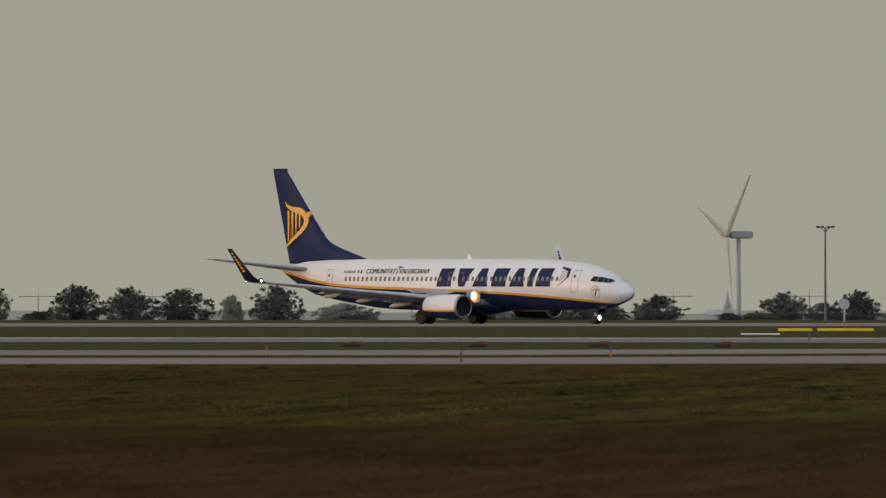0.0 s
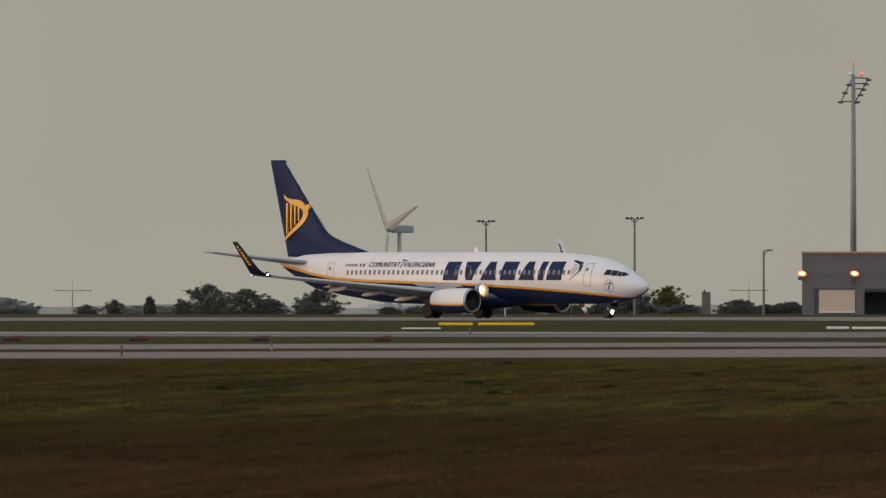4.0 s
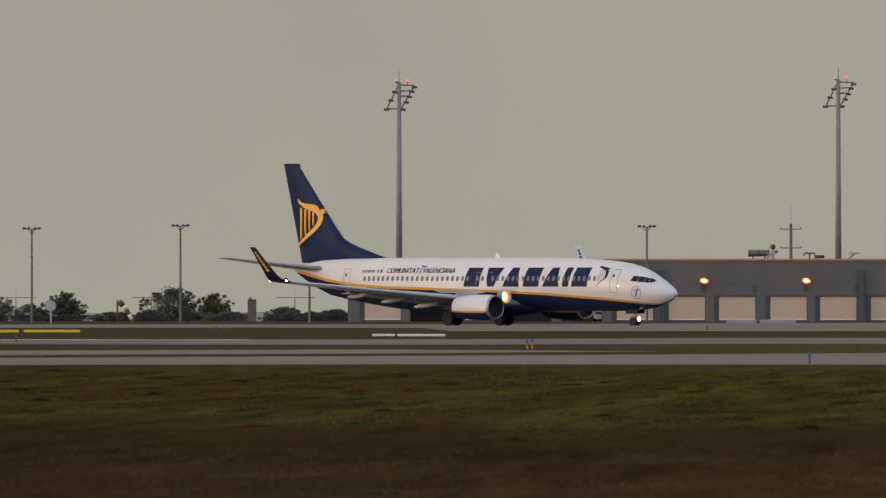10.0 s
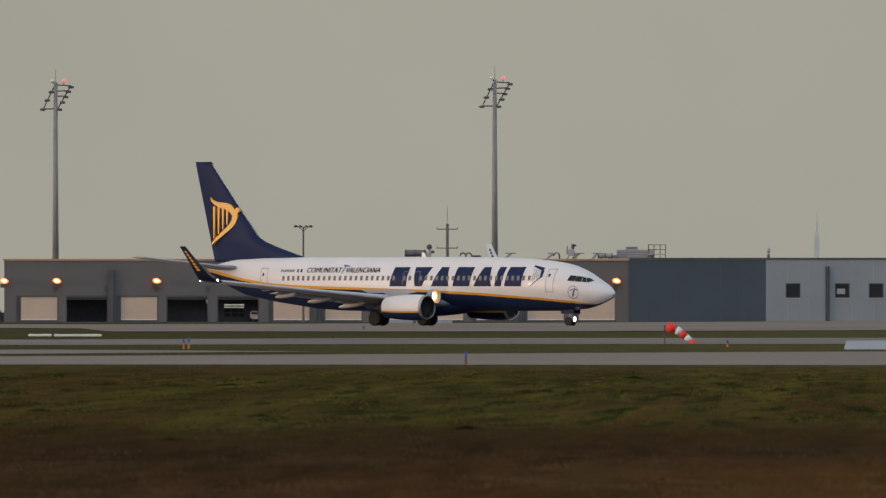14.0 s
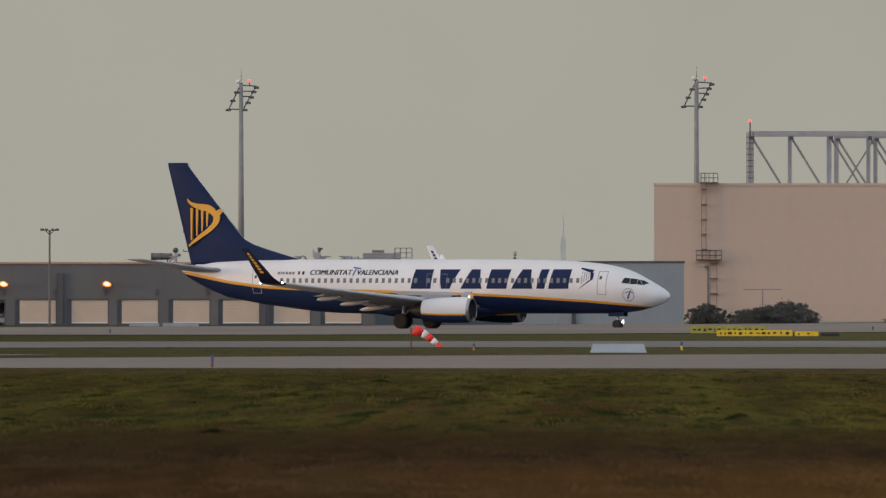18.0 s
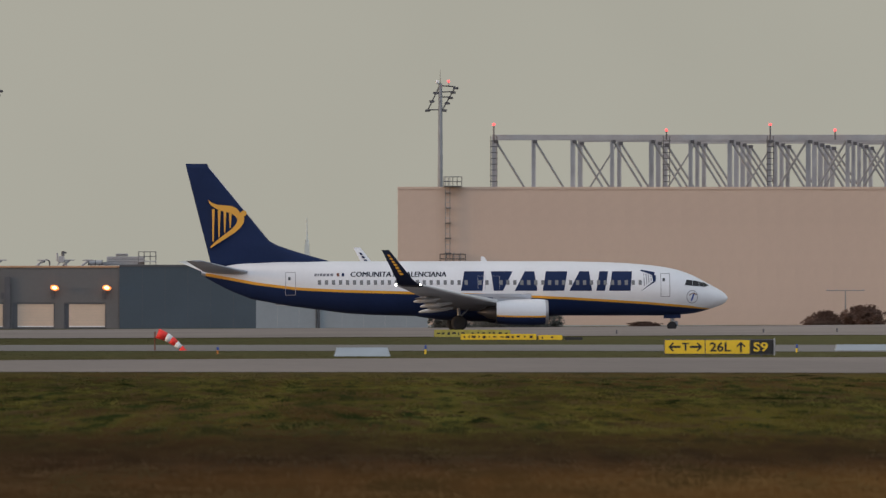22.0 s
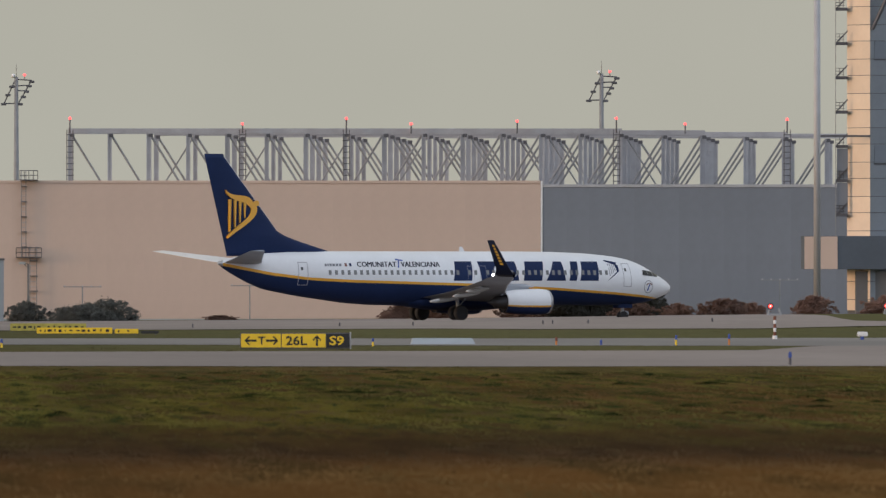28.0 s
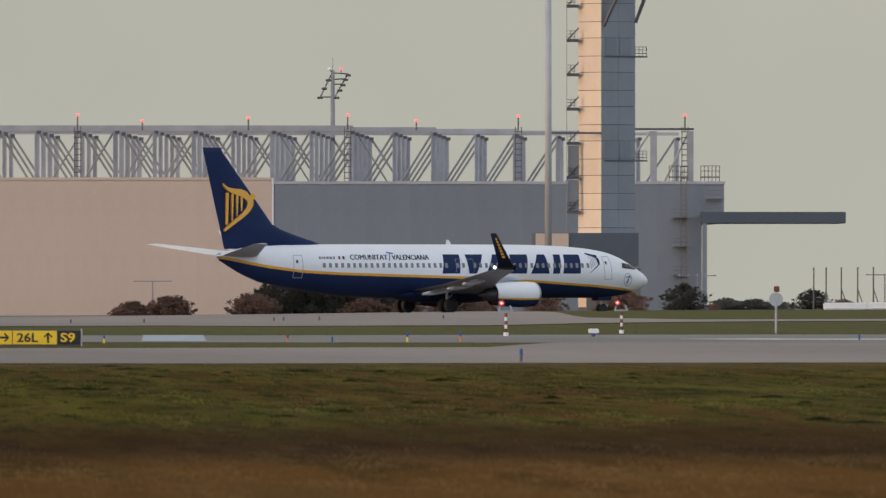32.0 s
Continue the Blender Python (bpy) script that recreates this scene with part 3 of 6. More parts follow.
def spin(bm, profile_pts, seg, origin, flat=0.0, arc=(0.0, 2 * math.pi)):
    """A body of revolution about a fore-and-aft axis: (station, radius); flat squashes the underside."""
    rings = []
    full = abs(arc[1] - arc[0] - 2 * math.pi) < 1e-6
    k = seg if full else seg + 1
    for s, r in profile_pts:
        ring = []
        for i in range(k):
            a = arc[0] + (arc[1] - arc[0]) * i / seg
            y, z = math.sin(a) * r, math.cos(a) * r
            if z < 0:
                z *= 1 - flat
            ring.append(bm.verts.new((origin[0] - s, origin[1] + y, origin[2] + z)))
        rings.append(ring)
    for a, b in zip(rings, rings[1:]):
        for j in range(seg):
            j2 = (j + 1) % k
            bm.faces.new((a[j], b[j], b[j2], a[j2]))
    bmesh.ops.recalc_face_normals(bm, faces=bm.faces)
    return bm


def engine(plane, side):
    o = (-13.55, side * 5.03, 1.36)
    hub = part("engine", spin(fresh(), [(0.04, 0.80), (0.25, 0.77), (0.9, 0.77), (1.0, 0.25), (0.55, 0.02)], 28, o), DARK_METAL, plane, "dark engine intake", True)
    part("intake_lip", spin(fresh(), [(0.28, 0.78), (0.06, 0.82), (0.0, 0.86), (0.04, 0.90), (0.22, 0.93)], 32, o, 0.05), LIP, hub, "dull metal intake lip", True)
    outer = [(0.22, 0.93), (0.7, 0.97), (1.4, 0.98), (2.4, 0.95), (3.2, 0.88), (3.85, 0.78)]
    cut = math.radians(106)
    part("cowl", spin(fresh(), outer, 22, o, 0.05, (-cut, cut)), WHITE_PAINT, hub, "white engine cowl", True)
    cut2 = math.radians(114)
    part("cowl_line", spin(fresh(), outer, 2, o, 0.05, (cut, cut2)), YELLOW, hub, "golden line on the cowl", True)
    part("cowl_line", spin(fresh(), outer, 2, o, 0.05, (-cut2, -cut)), YELLOW, hub, "golden line on the cowl", True)
    part("lower_cowl", spin(fresh(), outer, 16, o, 0.05, (cut2, 2 * math.pi - cut2)), NAVY, hub, "navy underside of the cowl", True)
    part("nozzle", spin(fresh(), [(3.85, 0.80), (3.4, 0.66), (3.5, 0.58), (4.5, 0.42), (4.6, 0.30), (5.2, 0.05)], 24, o), DARK_METAL, hub, "dark exhaust nozzle", True)
    bm = fresh()
    foil(bm, [((-14.6, side * 5.03, 2.45), 4.6, 0.07, (0, 1, 0)), ((-15.6, side * 5.03, 2.72), 4.4, 0.06, (0, 1, 0))])
    box(bm, -17.6, -15.2, side * 5.03 - 0.14, side * 5.03 + 0.14, 1.7, 2.5, 0.05)
    part("pylon", bm, WING_GREY, hub, "grey pylon")
    for k in range(18):
        bm = fresh()
        a = 2 * math.pi * k / 18
        c, s = math.cos(a), math.sin(a)
        bm.faces.new([bm.verts.new((o[0] - 0.86, o[1] + s * 0.22, o[2] + c * 0.22)), bm.verts.new((o[0] - 0.80, o[1] + math.sin(a - 0.1) * 0.78, o[2] + math.cos(a - 0.1) * 0.78)),
                      bm.verts.new((o[0] - 0.86, o[1] + math.sin(a + 0.16) * 0.78, o[2] + math.cos(a + 0.16) * 0.78))])
        part("fan_blade", bm, DARK_METAL, hub)
    return hub


def wheel_mesh(r, w):
    bm = fresh()
    prof = [(-w * 0.5, r * 0.62), (-w * 0.5, r * 0.84), (-w * 0.38, r * 0.97), (0, r), (w * 0.38, r * 0.97), (w * 0.5, r * 0.84), (w * 0.5, r * 0.62)]
    rings = []
    for y, q in prof:
        rings.append([bm.verts.new((math.cos(2 * math.pi * i / 24) * q, y, math.sin(2 * math.pi * i / 24) * q)) for i in range(24)])
    for a, b in zip(rings, rings[1:]):
        for j in range(24):
            bm.faces.new((a[j], a[(j + 1) % 24], b[(j + 1) % 24], b[j]))
    bmesh.ops.recalc_face_normals(bm, faces=bm.faces)
    return bm


def hub_mesh(r, w):
    bm = fresh()
    cyl(bm, (0, -w * 0.42, 0), (0, w * 0.42, 0), r * 0.63, seg=20)
    for k in range(6):
        a = k * math.pi / 3
        cyl(bm, (math.cos(a) * r * 0.4, -w * 0.47, math.sin(a) * r * 0.4), (math.cos(a) * r * 0.4, w * 0.47, math.sin(a) * r * 0.4), r * 0.07, seg=8)
    return bm


WHEELS = []


def gear(plane, x, y, r, w, gap, label):
    bm = fresh()
    cyl(bm, (x, y, r), (x, y * 0.93, 1.9), 0.11, 0.14, 12)
    cyl(bm, (x, y, r), (x, y, r + 0.55), 0.08, 0.08, 12)
    cyl(bm, (x, y - gap / 2, r), (x, y + gap / 2, r), 0.07, seg=10)
    cyl(bm, (x, y, 0.95), (x + 0.9, y * 0.9, 1.75), 0.05, seg=8)
    leg = part("landing_gear", bm, GALV, plane, label)
    for sgn in (-1, 1):
        t = part("tyre", wheel_mesh(r, w), RUBBER, leg, "black tyre", True)
        t.matrix_basis = pose(x, y + sgn * gap / 2, r)
        h = part("wheel_hub", hub_mesh(r, w), RUBBER, leg, "wheel hub")
        h.matrix_basis = pose(x, y + sgn * gap / 2, r)
        WHEELS.append((t, r, x, y + sgn * gap / 2))
        WHEELS.append((h, r, x, y + sgn * gap / 2))
    return leg


def fin(plane):
    def le(z):
        return float(np.interp(z, [4.75, 5.15, 5.5, 5.87, 6.24, 6.59, 12.16], [28.5, 29.46, 30.7, 31.96, 33.05, 33.73, 38.3]))
    def te(z):
        return float(np.interp(z, [4.8, 12.16], [38.0, 39.88]))
    zs = [4.75, 5.0, 5.15, 5.3, 5.5, 5.7, 5.87, 6.05, 6.24, 6.42, 6.59, 7.5, 9, 10.5, 11.9, 12.26]
    sec = [((-le(z), 0, z), te(z) - le(z), float(np.interp(z, [4.8, 6.3, 12.16], [0.055, 0.095, 0.09])) * (0.8 if z > 12 else 1), (0, 1, 0)) for z in zs]
    f = part("tail_fin", foil(fresh(), sec, 12), NAVY, plane, "tall navy blue tail fin", True)
    # pale worn leading edge and the rudder's seam
    edge = [((-le(z) + 0.015, 0, z), 0.10, 0.9, (0, 1, 0)) for z in (6.7, 9.0, 12.1)]
    part("leading_edge", foil(fresh(), edge, 5), SLAT, f, "pale bare leading edge of the fin", True)
    off = -0.32
    # golden emblem of plain curved pieces
    def bez(pts, n):
        out = []
        for i in range(n + 1):
            t = i / n
            p = [Vector(q) for q in pts]
            while len(p) > 1:
                p = [p[k].lerp(p[k + 1], t) for k in range(len(p) - 1)]
            out.append(p[0])
        return out
    def band(name, a, b, out=0.0):
        bm = fresh()
        va = [bm.verts.new((-q.x, off - out, q.y)) for q in a]
        vb = [bm.verts.new((-q.x, off - out, q.y)) for q in b]
        for i in range(len(a) - 1):
            bm.faces.new((va[i], va[i + 1], vb[i + 1], vb[i]))
        geo = bmesh.ops.extrude_face_region(bm, geom=bm.faces[:])
        bmesh.ops.translate(bm, verts=[v for v in geo["geom"] if isinstance(v, bmesh.types.BMVert)], vec=(0, 0.3, 0))
        bmesh.ops.recalc_face_normals(bm, faces=bm.faces)
        return part(name, bm, YELLOW, f, "golden yellow emblem")
    band("emblem_arch", bez([(38.22, 9.60), (37.75, 9.10), (37.0, 9.15), (36.2, 9.45), (35.85, 8.55)], 12), bez([(38.15, 9.35), (37.6, 8.72), (36.9, 8.72), (36.45, 8.75), (36.12, 8.25)], 12))
    band("emblem_bow", bez([(35.80, 8.75), (35.20, 8.0), (35.75, 7.3), (37.0, 6.85), (38.05, 6.05)], 12), bez([(36.10, 8.45), (36.0, 7.75), (36.35, 7.45), (37.2, 7.1), (38.05, 6.2)], 12), 0.014)
    band("emblem_knob", [Vector((35.62 + math.cos(a) * 0.21, 8.62 + math.sin(a) * 0.21)) for a in np.linspace(0.01, 3.13, 9)], [Vector((35.62 + math.cos(a) * 0.21, 8.62 - math.sin(a) * 0.21)) for a in np.linspace(0.01, 3.13, 9)], 0.026)
    for i, (s0, z1, z0) in enumerate(((37.85, 8.92, 6.55), (37.42, 8.84, 6.85), (37.0, 8.76, 7.2), (36.6, 8.62, 7.55))):
        band("emblem_bar", [Vector((s0 + 0.1, z1)), Vector((s0 + 0.06, z0))], [Vector((s0 - 0.1, z1)), Vector((s0 - 0.02, z0))])
    for side in (-1, 1):
        sec = [((-35.1, side * 0.3, 4.28), 3.3, 0.08, (0, 0, 1)), ((-35.7, side * 1.2, 4.36), 2.95, 0.08, (0, 0, 1)), ((-38.9, side * 7.25, 5.10), 1.25, 0.07, (0, 0, 1))]
        part("tailplane", foil(fresh(), sec), WING_GREY if side < 0 else WHITE_PAINT, plane, "pale tailplane", True)


def hull_marks(plane):
    # cabin windows
    for i in range(47):
        s = 6.45 + i * 0.512
        if i in (21, 24):
            continue
        decal("cabin_window", ((s, 3.37), (s + 0.24, 3.37), (s + 0.24, 3.71), (s, 3.71)), CABIN_PANE, plane, 0.022, 0.4)
    for s, w, z0, z1 in ((4.36, 0.66, 2.50, 4.18), (31.85, 0.72, 2.60, 4.26)):
        for a, b, c, d in ((s, s + 0.045, z0, z1), (s + w, s + w + 0.045, z0, z1), (s, s + w + 0.045, z0, z0 + 0.045), (s, s + w + 0.045, z1, z1 + 0.045)):
            decal("door_seam", ((a, c), (b, c), (b, d), (a, d)), LINE_GREY, plane, 0.012, 0.25)
        decal("door_window", ((s + 0.38, z1 - 0.55), (s + 0.56, z1 - 0.55), (s + 0.56, z1 - 0.32), (s + 0.38, z1 - 0.32)), PANE_DARK, plane, 0.016, 0.3)
    for s in (16.9, 17.95):
        for a, b, c, d in ((s, s + 0.02, 3.05, 4.0), (s + 0.54, s + 0.56, 3.05, 4.0), (s, s + 0.56, 4.0, 4.02)):
            decal("exit_seam", ((a, c), (b, c), (b, d), (a, d)), LINE_GREY, plane, 0.018, 0.25)
    # flight deck windows
    for side in (-1, 1):
        for poly in (((3.26, 3.36), (2.71, 3.30), (2.68, 3.69), (3.12, 3.74)), ((2.68, 3.30), (2.19, 3.26), (2.21, 3.63), (2.65, 3.69)), ((2.16, 3.26), (1.80, 3.22), (2.02, 3.56), (2.18, 3.62)),
                     ((1.77, 3.21), (1.42, 3.33), (1.80, 3.53), (2.00, 3.56))):
            decal("cockpit_window", poly, COCKPIT, plane, 0.02, 0.12, "", side)
    # the operator's name as plain slanted blocks in its colour
    heights = (2.94, 4.36)
    lean = 0.13
    slim = 0.86
    x = 19.75
    for w, foot, head in ((1.84, (0.0, 1.0), (0.0, 0.92)), (1.86, (0.28, 0.70), (0.0, 1.0)), (1.94, (0.0, 1.0), (0.30, 0.72)), (1.84, (0.0, 1.0), (0.0, 1.0)), (1.94, (0.0, 1.0), (0.30, 0.72)), (0.74, (0.0, 1.0), (0.0, 1.0)), (1.84, (0.0, 1.0), (0.0, 0.92))):
        def at(u, v):
            return (x - (0.5 + (u - 0.5) * slim) * w - lean * (v - 0.5) * 2, heights[0] + v * (heights[1] - heights[0]))
        decal("name_block", (at(foot[0], 0), at(foot[1], 0), at(head[1], 1), at(head[0], 1)), NAVY, plane, 0.012, 0.25, "navy block of the operator's name")
        x -= w + 0.12
    # the small emblem behind the door, the round mark on the nose, the flags
    for poly in (((6.55, 4.40), (5.55, 4.05), (5.45, 4.30), (6.45, 4.48)), ((5.70, 4.12), (5.60, 3.55), (5.42, 3.62), (5.40, 4.10)), ((5.62, 3.62), (6.45, 2.98), (6.48, 2.92), (5.45, 3.62))):
        decal("small_emblem", poly, NAVY, plane, 0.013, 0.25)
    for i in range(4):
        decal("small_emblem", ((6.3 - i * 0.17, 3.3 + i * 0.12), (6.22 - i * 0.17, 3.3 + i * 0.12), (6.26 - i * 0.17, 4.2 - i * 0.03), (6.33 - i * 0.17, 4.2 - i * 0.03)), LINE_GREY, plane, 0.013, 0.4)
    n = 18
    for i in range(n):
        a, b = 2 * math.pi * i / n, 2 * math.pi * (i + 1) / n
        p = lambda t, r: (2.72 + math.cos(t) * r * 0.88, 2.50 + math.sin(t) * r)
        decal("nose_ring", (p(a, 0.49), p(b, 0.49), p(b, 0.43), p(a, 0.43)), LINE_GREY, plane, 0.013, 0.3)
    decal("nose_mark", ((2.85, 2.2), (2.72, 2.2), (2.55, 2.72), (2.66, 2.72)), BLUE, plane, 0.013, 0.3)
    decal("nose_mark", ((2.64, 2.74), (2.40, 2.60), (2.38, 2.67), (2.62, 2.82)), RUST_AND_SHADE, plane, 0.014, 0.3)
    decal("nose_mark", ((2.95, 2.58), (2.70, 2.72), (2.68, 2.80), (2.95, 2.66)), RUST_AND_SHADE, plane, 0.014, 0.3)
    for k in range(2):
        decal("flag", ((28.85 - k * 0.36, 3.98), (28.67 - k * 0.36, 3.98), (28.67 - k * 0.36, 4.22), (28.85 - k * 0.36, 4.22)), (RUST_AND_SHADE, NAVY)[k], plane, 0.013, 0.3)
    x = 30.5
    for w in (0.16, 0.10, 0.16, 0.2, 0.2, 0.2):
        decal("registration_bar", ((x, 4.0), (x - w, 4.0), (x - w - 0.02, 4.19), (x - 0.02, 4.19)), REG_GREY, plane, 0.013, 0.3)
        x -= w + 0.07
    # region's name in lettering
    for word, s0, s1 in (("COMUNITAT", 27.85, 24.5), ("VALENCIANA", 24.1, 20.85)):
        cu = bpy.data.curves.new("lettering", "FONT")
        cu.body = word
        cu.resolution_u = 2
        cu.shear = 0.15
        tmp = new("lettering", cu)
        me = bpy.data.meshes.new_from_object(tmp.evaluated_get(bpy.context.evaluated_depsgraph_get()))
        bpy.data.objects.remove(tmp)
        xs = [v.co.x for v in me.vertices]
        x0, x1 = min(xs), max(xs)
        y1 = max(v.co.y for v in me.vertices)
        flat = [(s0 + (s1 - s0) * (v.co.x - x0) / (x1 - x0), 3.96 + 0.37 * v.co.y / y1) for v in me.vertices]
        # each letter has a second stroke close beside the first, which makes it bold
        bold = bpy.data.meshes.new("lettering")
        polys = [tuple(p.vertices) for p in me.polygons]
        bold.from_pydata([skin(a, b, 0.015) for a, b in flat] + [skin(a - 0.035, b, 0.019) for a, b in flat], [],
                         polys + [tuple(i + len(flat) for i in p) for p in polys])
        bold.materials.append(INK)
        ob = new("lettering", bold)
        ob.parent = plane
        ob["label"] = "navy lettering on the hull"
    decal("palm_mark", ((24.45, 3.88), (24.35, 3.88), (24.15, 4.50), (24.25, 4.50)), BLUE, plane, 0.013, 0.3)
    decal("palm_mark", ((24.5, 4.45), (23.85, 4.38), (23.85, 4.46), (24.45, 4.55)), BLUE, plane, 0.013, 0.3)


def head_lamp(parent, at, r, material, name, label):
    """A forward lamp set back in a short hood, so that it shows from ahead only."""
    back = at[0] - r * 0.5
    h = part("lamp_barrel", spin(fresh(), [(0.0, r * 1.03), (r * 1.0, r * 1.06), (r * 1.4, r * 0.7), (r * 1.5, 0.02)], 18, at), WING_GREY, parent, "grey lamp barrel", True)
    bm = fresh()
    cyl(bm, (back - r * 0.06, at[1], at[2]), (back, at[1], at[2]), r, seg=18)
    part(name, bm, material, h if parent.parent is None else parent, label)
    # the wide orange disc above stands for the glare round this small core
    if material is LAMP_GLARE:
        bm = fresh()
        bmesh.ops.create_uvsphere(bm, u_segments=16, v_segments=10, radius=r * 0.60, matrix=Matrix.LocRotScale((back, at[1], at[2]), None, (0.5, 1, 1)))
        part("bulb", bm, LAMP_CORE, h, "white-hot core of the landing light", True)


def airliner():
    plane = thing("airliner", pose(0, 0, 0), "white and navy twin-jet airliner with golden lines, taxiing on concrete", "airplane")
    # parts are laid out from the nose; the thing stands where its main wheels stand
    hull(plane)
    fin(plane)
    for side in (-1, 1):
        wing(plane, side)
        engine(plane, side)
        gear(plane, -19.95, side * 2.86, 0.565, 0.40, 0.86, "main landing gear leg")
        head_lamp(plane, (-14.66, side * 2.65, 2.20), 0.50, LAMP_GLARE, "landing_light", "bright warm landing light at the wing root")
    g = gear(plane, -4.12, 0, 0.34, 0.2, 0.42, "nose landing gear leg")
    head_lamp(g, (-3.68, 0, 0.52), 0.19, LAMP_WHITE, "taxi_light", "bright taxi light on the nose gear")
    for y in (-0.4, 0.4):
        part("gear_door", box(fresh(), -4.7, -3.5, y - 0.02, y + 0.02, 0.92, 1.25, 0.01), NAVY, g, "navy nose gear door")
    bm = fresh()
    bmesh.ops.create_uvsphere(bm, u_segments=24, v_segments=14, radius=0.5, matrix=Matrix.LocRotScale((-18.2, 0, 1.45), None, (11, 3.7, 1.5)))
    part("wing_fairing", bm, NAVY, plane, "navy fairing under the wings", True)
    for s, h in ((17.7, 0.34),):
        bm = fresh()
        foil(bm, [((-s, 0, 5.1), 0.5, 0.08, (0, 1, 0)), ((-s - 0.25, 0, 5.12 + h), 0.22, 0.08, (0, 1, 0))])
        part("blade_antenna", bm, WHITE_PAINT, plane, "small white antenna")
    hull_marks(plane)
    # move the parts so that the middle of the main wheels is the origin
    for ob in plane.children:
        ob.matrix_basis = pose(19.95, 0, 0) @ ob.matrix_basis
    return plane


PLANE = airliner()


# ---- the service building with its garage doors ----
def service_building():
    d = 2800.0
    k = d / 48200.0                 # metres across per image column at this reach
    o = thing("service_building", stand(B(713), d), "long low grey building with roller doors and sun-tinted roof edge", "building")
    W, H, T = (1820 - 713) * k, 6.35, 22.0
    doors = [734, 822, 911, 1000, 1090, 1181, 1273, 1362, 1453, 1541, 1631, 1722]
    open_doors = (1, 3, 4)
    dw, dh = 75 * k, 2.74
    # front wall: piers between the openings, lintel above
    x = 0.0
    for i, u in enumerate(doors):
        a = (u - 713) * k
        bm = fresh()
        box(bm, x, a, 0, 0.4, 0, dh)
        part("pier", bm, WALL_GREY, o)
        x = a + dw
    bm = fresh()
    box(bm, x, W, 0, 0.4, 0, dh)
    part("pier", bm, WALL_GREY, o)
    bm = fresh()
    box(bm, 0, W, 0, 0.4, dh, H)
    part("front_wall", bm, WALL_GREY, o, "dark grey clad wall")
    bm = fresh()
    box(bm, 0, 0.3, 0.4, T, 0, H)
    part("side_wall", bm, WALL_GREY, o)
    bm = fresh()
    box(bm, 0.3, W, T - 0.3, T, 2.9, H)
    box(bm, 0.3, W, T - 0.3, T, 0, 0.5)
    for i in range(13):
        if i in (4, 5):
            continue
        a = 0.3 + i * (W - 0.3) / 13
        box(bm, a, a + (W - 0.3) / 13, T - 0.3, T, 0.5, 2.9)
    part("rear_wall", bm, WALL_GREY, o)
    bm = fresh()
    box(bm, 0, W, 0, T, H, H + 0.12)
    part("roof", bm, DARK_STEEL, o, "flat dark roof")
    bm = fresh()
    box(bm, -0.1, W, -0.12, 0.0, H - 0.03, H + 0.17, 0.02)
    part("roof_edge", bm, ROOF_EDGE, o, "roof edge with orange sunlight put into its colour")
    bm = fresh()
    box(bm, 0.3, W, 0.4, T - 0.3, 0.0, 0.02)
    part("floor", bm, GLOOM, o)
    # panel joints of the cladding
    for i in range(14):
        a = 713 + i * 90 + 12
        if a > 1815:
            break
        bm = fresh()
        box(bm, (a - 713) * k, (a - 713) * k + 0.02, -0.012, 0.0, dh + 0.1, H - 0.06)
        part("cladding_joint", bm, DARK_STEEL, o)
    for i, u in enumerate(doors):
        a = (u - 713) * k
        fr = fresh()
        box(fr, a, a + 0.12, 0.02, 0.3, 0, dh)
        box(fr, a + dw - 0.12, a + dw, 0.02, 0.3, 0, dh)
        box(fr, a + 0.12, a + dw - 0.12, 0.02, 0.3, dh - 0.14, dh)
        f = part("door_frame", fr, DARK_STEEL, o, "dark door frame")
        if i in open_doors:
            bm = fresh()
            box(bm, a + 0.12, a + dw - 0.12, 0.12, 0.2, dh - 0.42, dh - 0.14)
            part("rolled_shutter", bm, DARK_METAL, f)
            continue
        n = 8
        lo, hi = 0.32, dh - 0.14
        for j in range(n):
            bm = fresh()
            z0 = lo + (hi - lo) * j / n
            box(bm, a + 0.52, a + dw - 0.12, 0.10, 0.16, z0 + 0.004, z0 + (hi - lo) / n - 0.003, 0.006)
            part("shutter_slat", bm, SHUTTER, f)
        bm = fresh()
        box(bm, a + 0.52, a + dw - 0.12, 0.06, 0.12, lo - 0.1, lo + 0.02, 0.01)
        part("bottom_rail", bm, WHITE, f, "pale bottom rail")
        bm = fresh()
        box(bm, a + 0.12, a + 0.52, 0.13, 0.18, 0, hi)
        box(bm, a + 0.52, a + dw - 0.12, 0.13, 0.18, 0, lo)
        part("side_panel", bm, DARK_STEEL, f)
    # shallow dark partition inside, so that the closed bays are dark
    for i, u in enumerate(doors):
        a = (u - 713) * k
        if i in (3, 4):
            # a window to the far side in the partition
            w0, w1, zlo, zhi = ((0.86 * dw, 0.99 * dw, 1.2, 2.3), (0.10 * dw, 0.57 * dw, 0.55, 1.85))[i - 3]
            bm = fresh()
            box(bm, a - 0.4, a + w0, 9.0, 9.1, 0, H - 0.1)
            box(bm, a + w1, a + dw + 0.4, 9.0, 9.1, 0, H - 0.1)
            box(bm, a + w0, a + w1, 9.0, 9.1, 0, zlo)
            box(bm, a + w0, a + w1, 9.0, 9.1, zhi, H - 0.1)
            p = part("partition", bm, GLOOM, o)
            for q in range(1, 4):
                z = zlo + (zhi - zlo) * (0.0, 0.28, 0.62, 0.8)[q]
                part("glazing_bar", box(fresh(), a + w0, a + w1, 8.96, 9.0, z, z + 0.12), GLOOM, p)
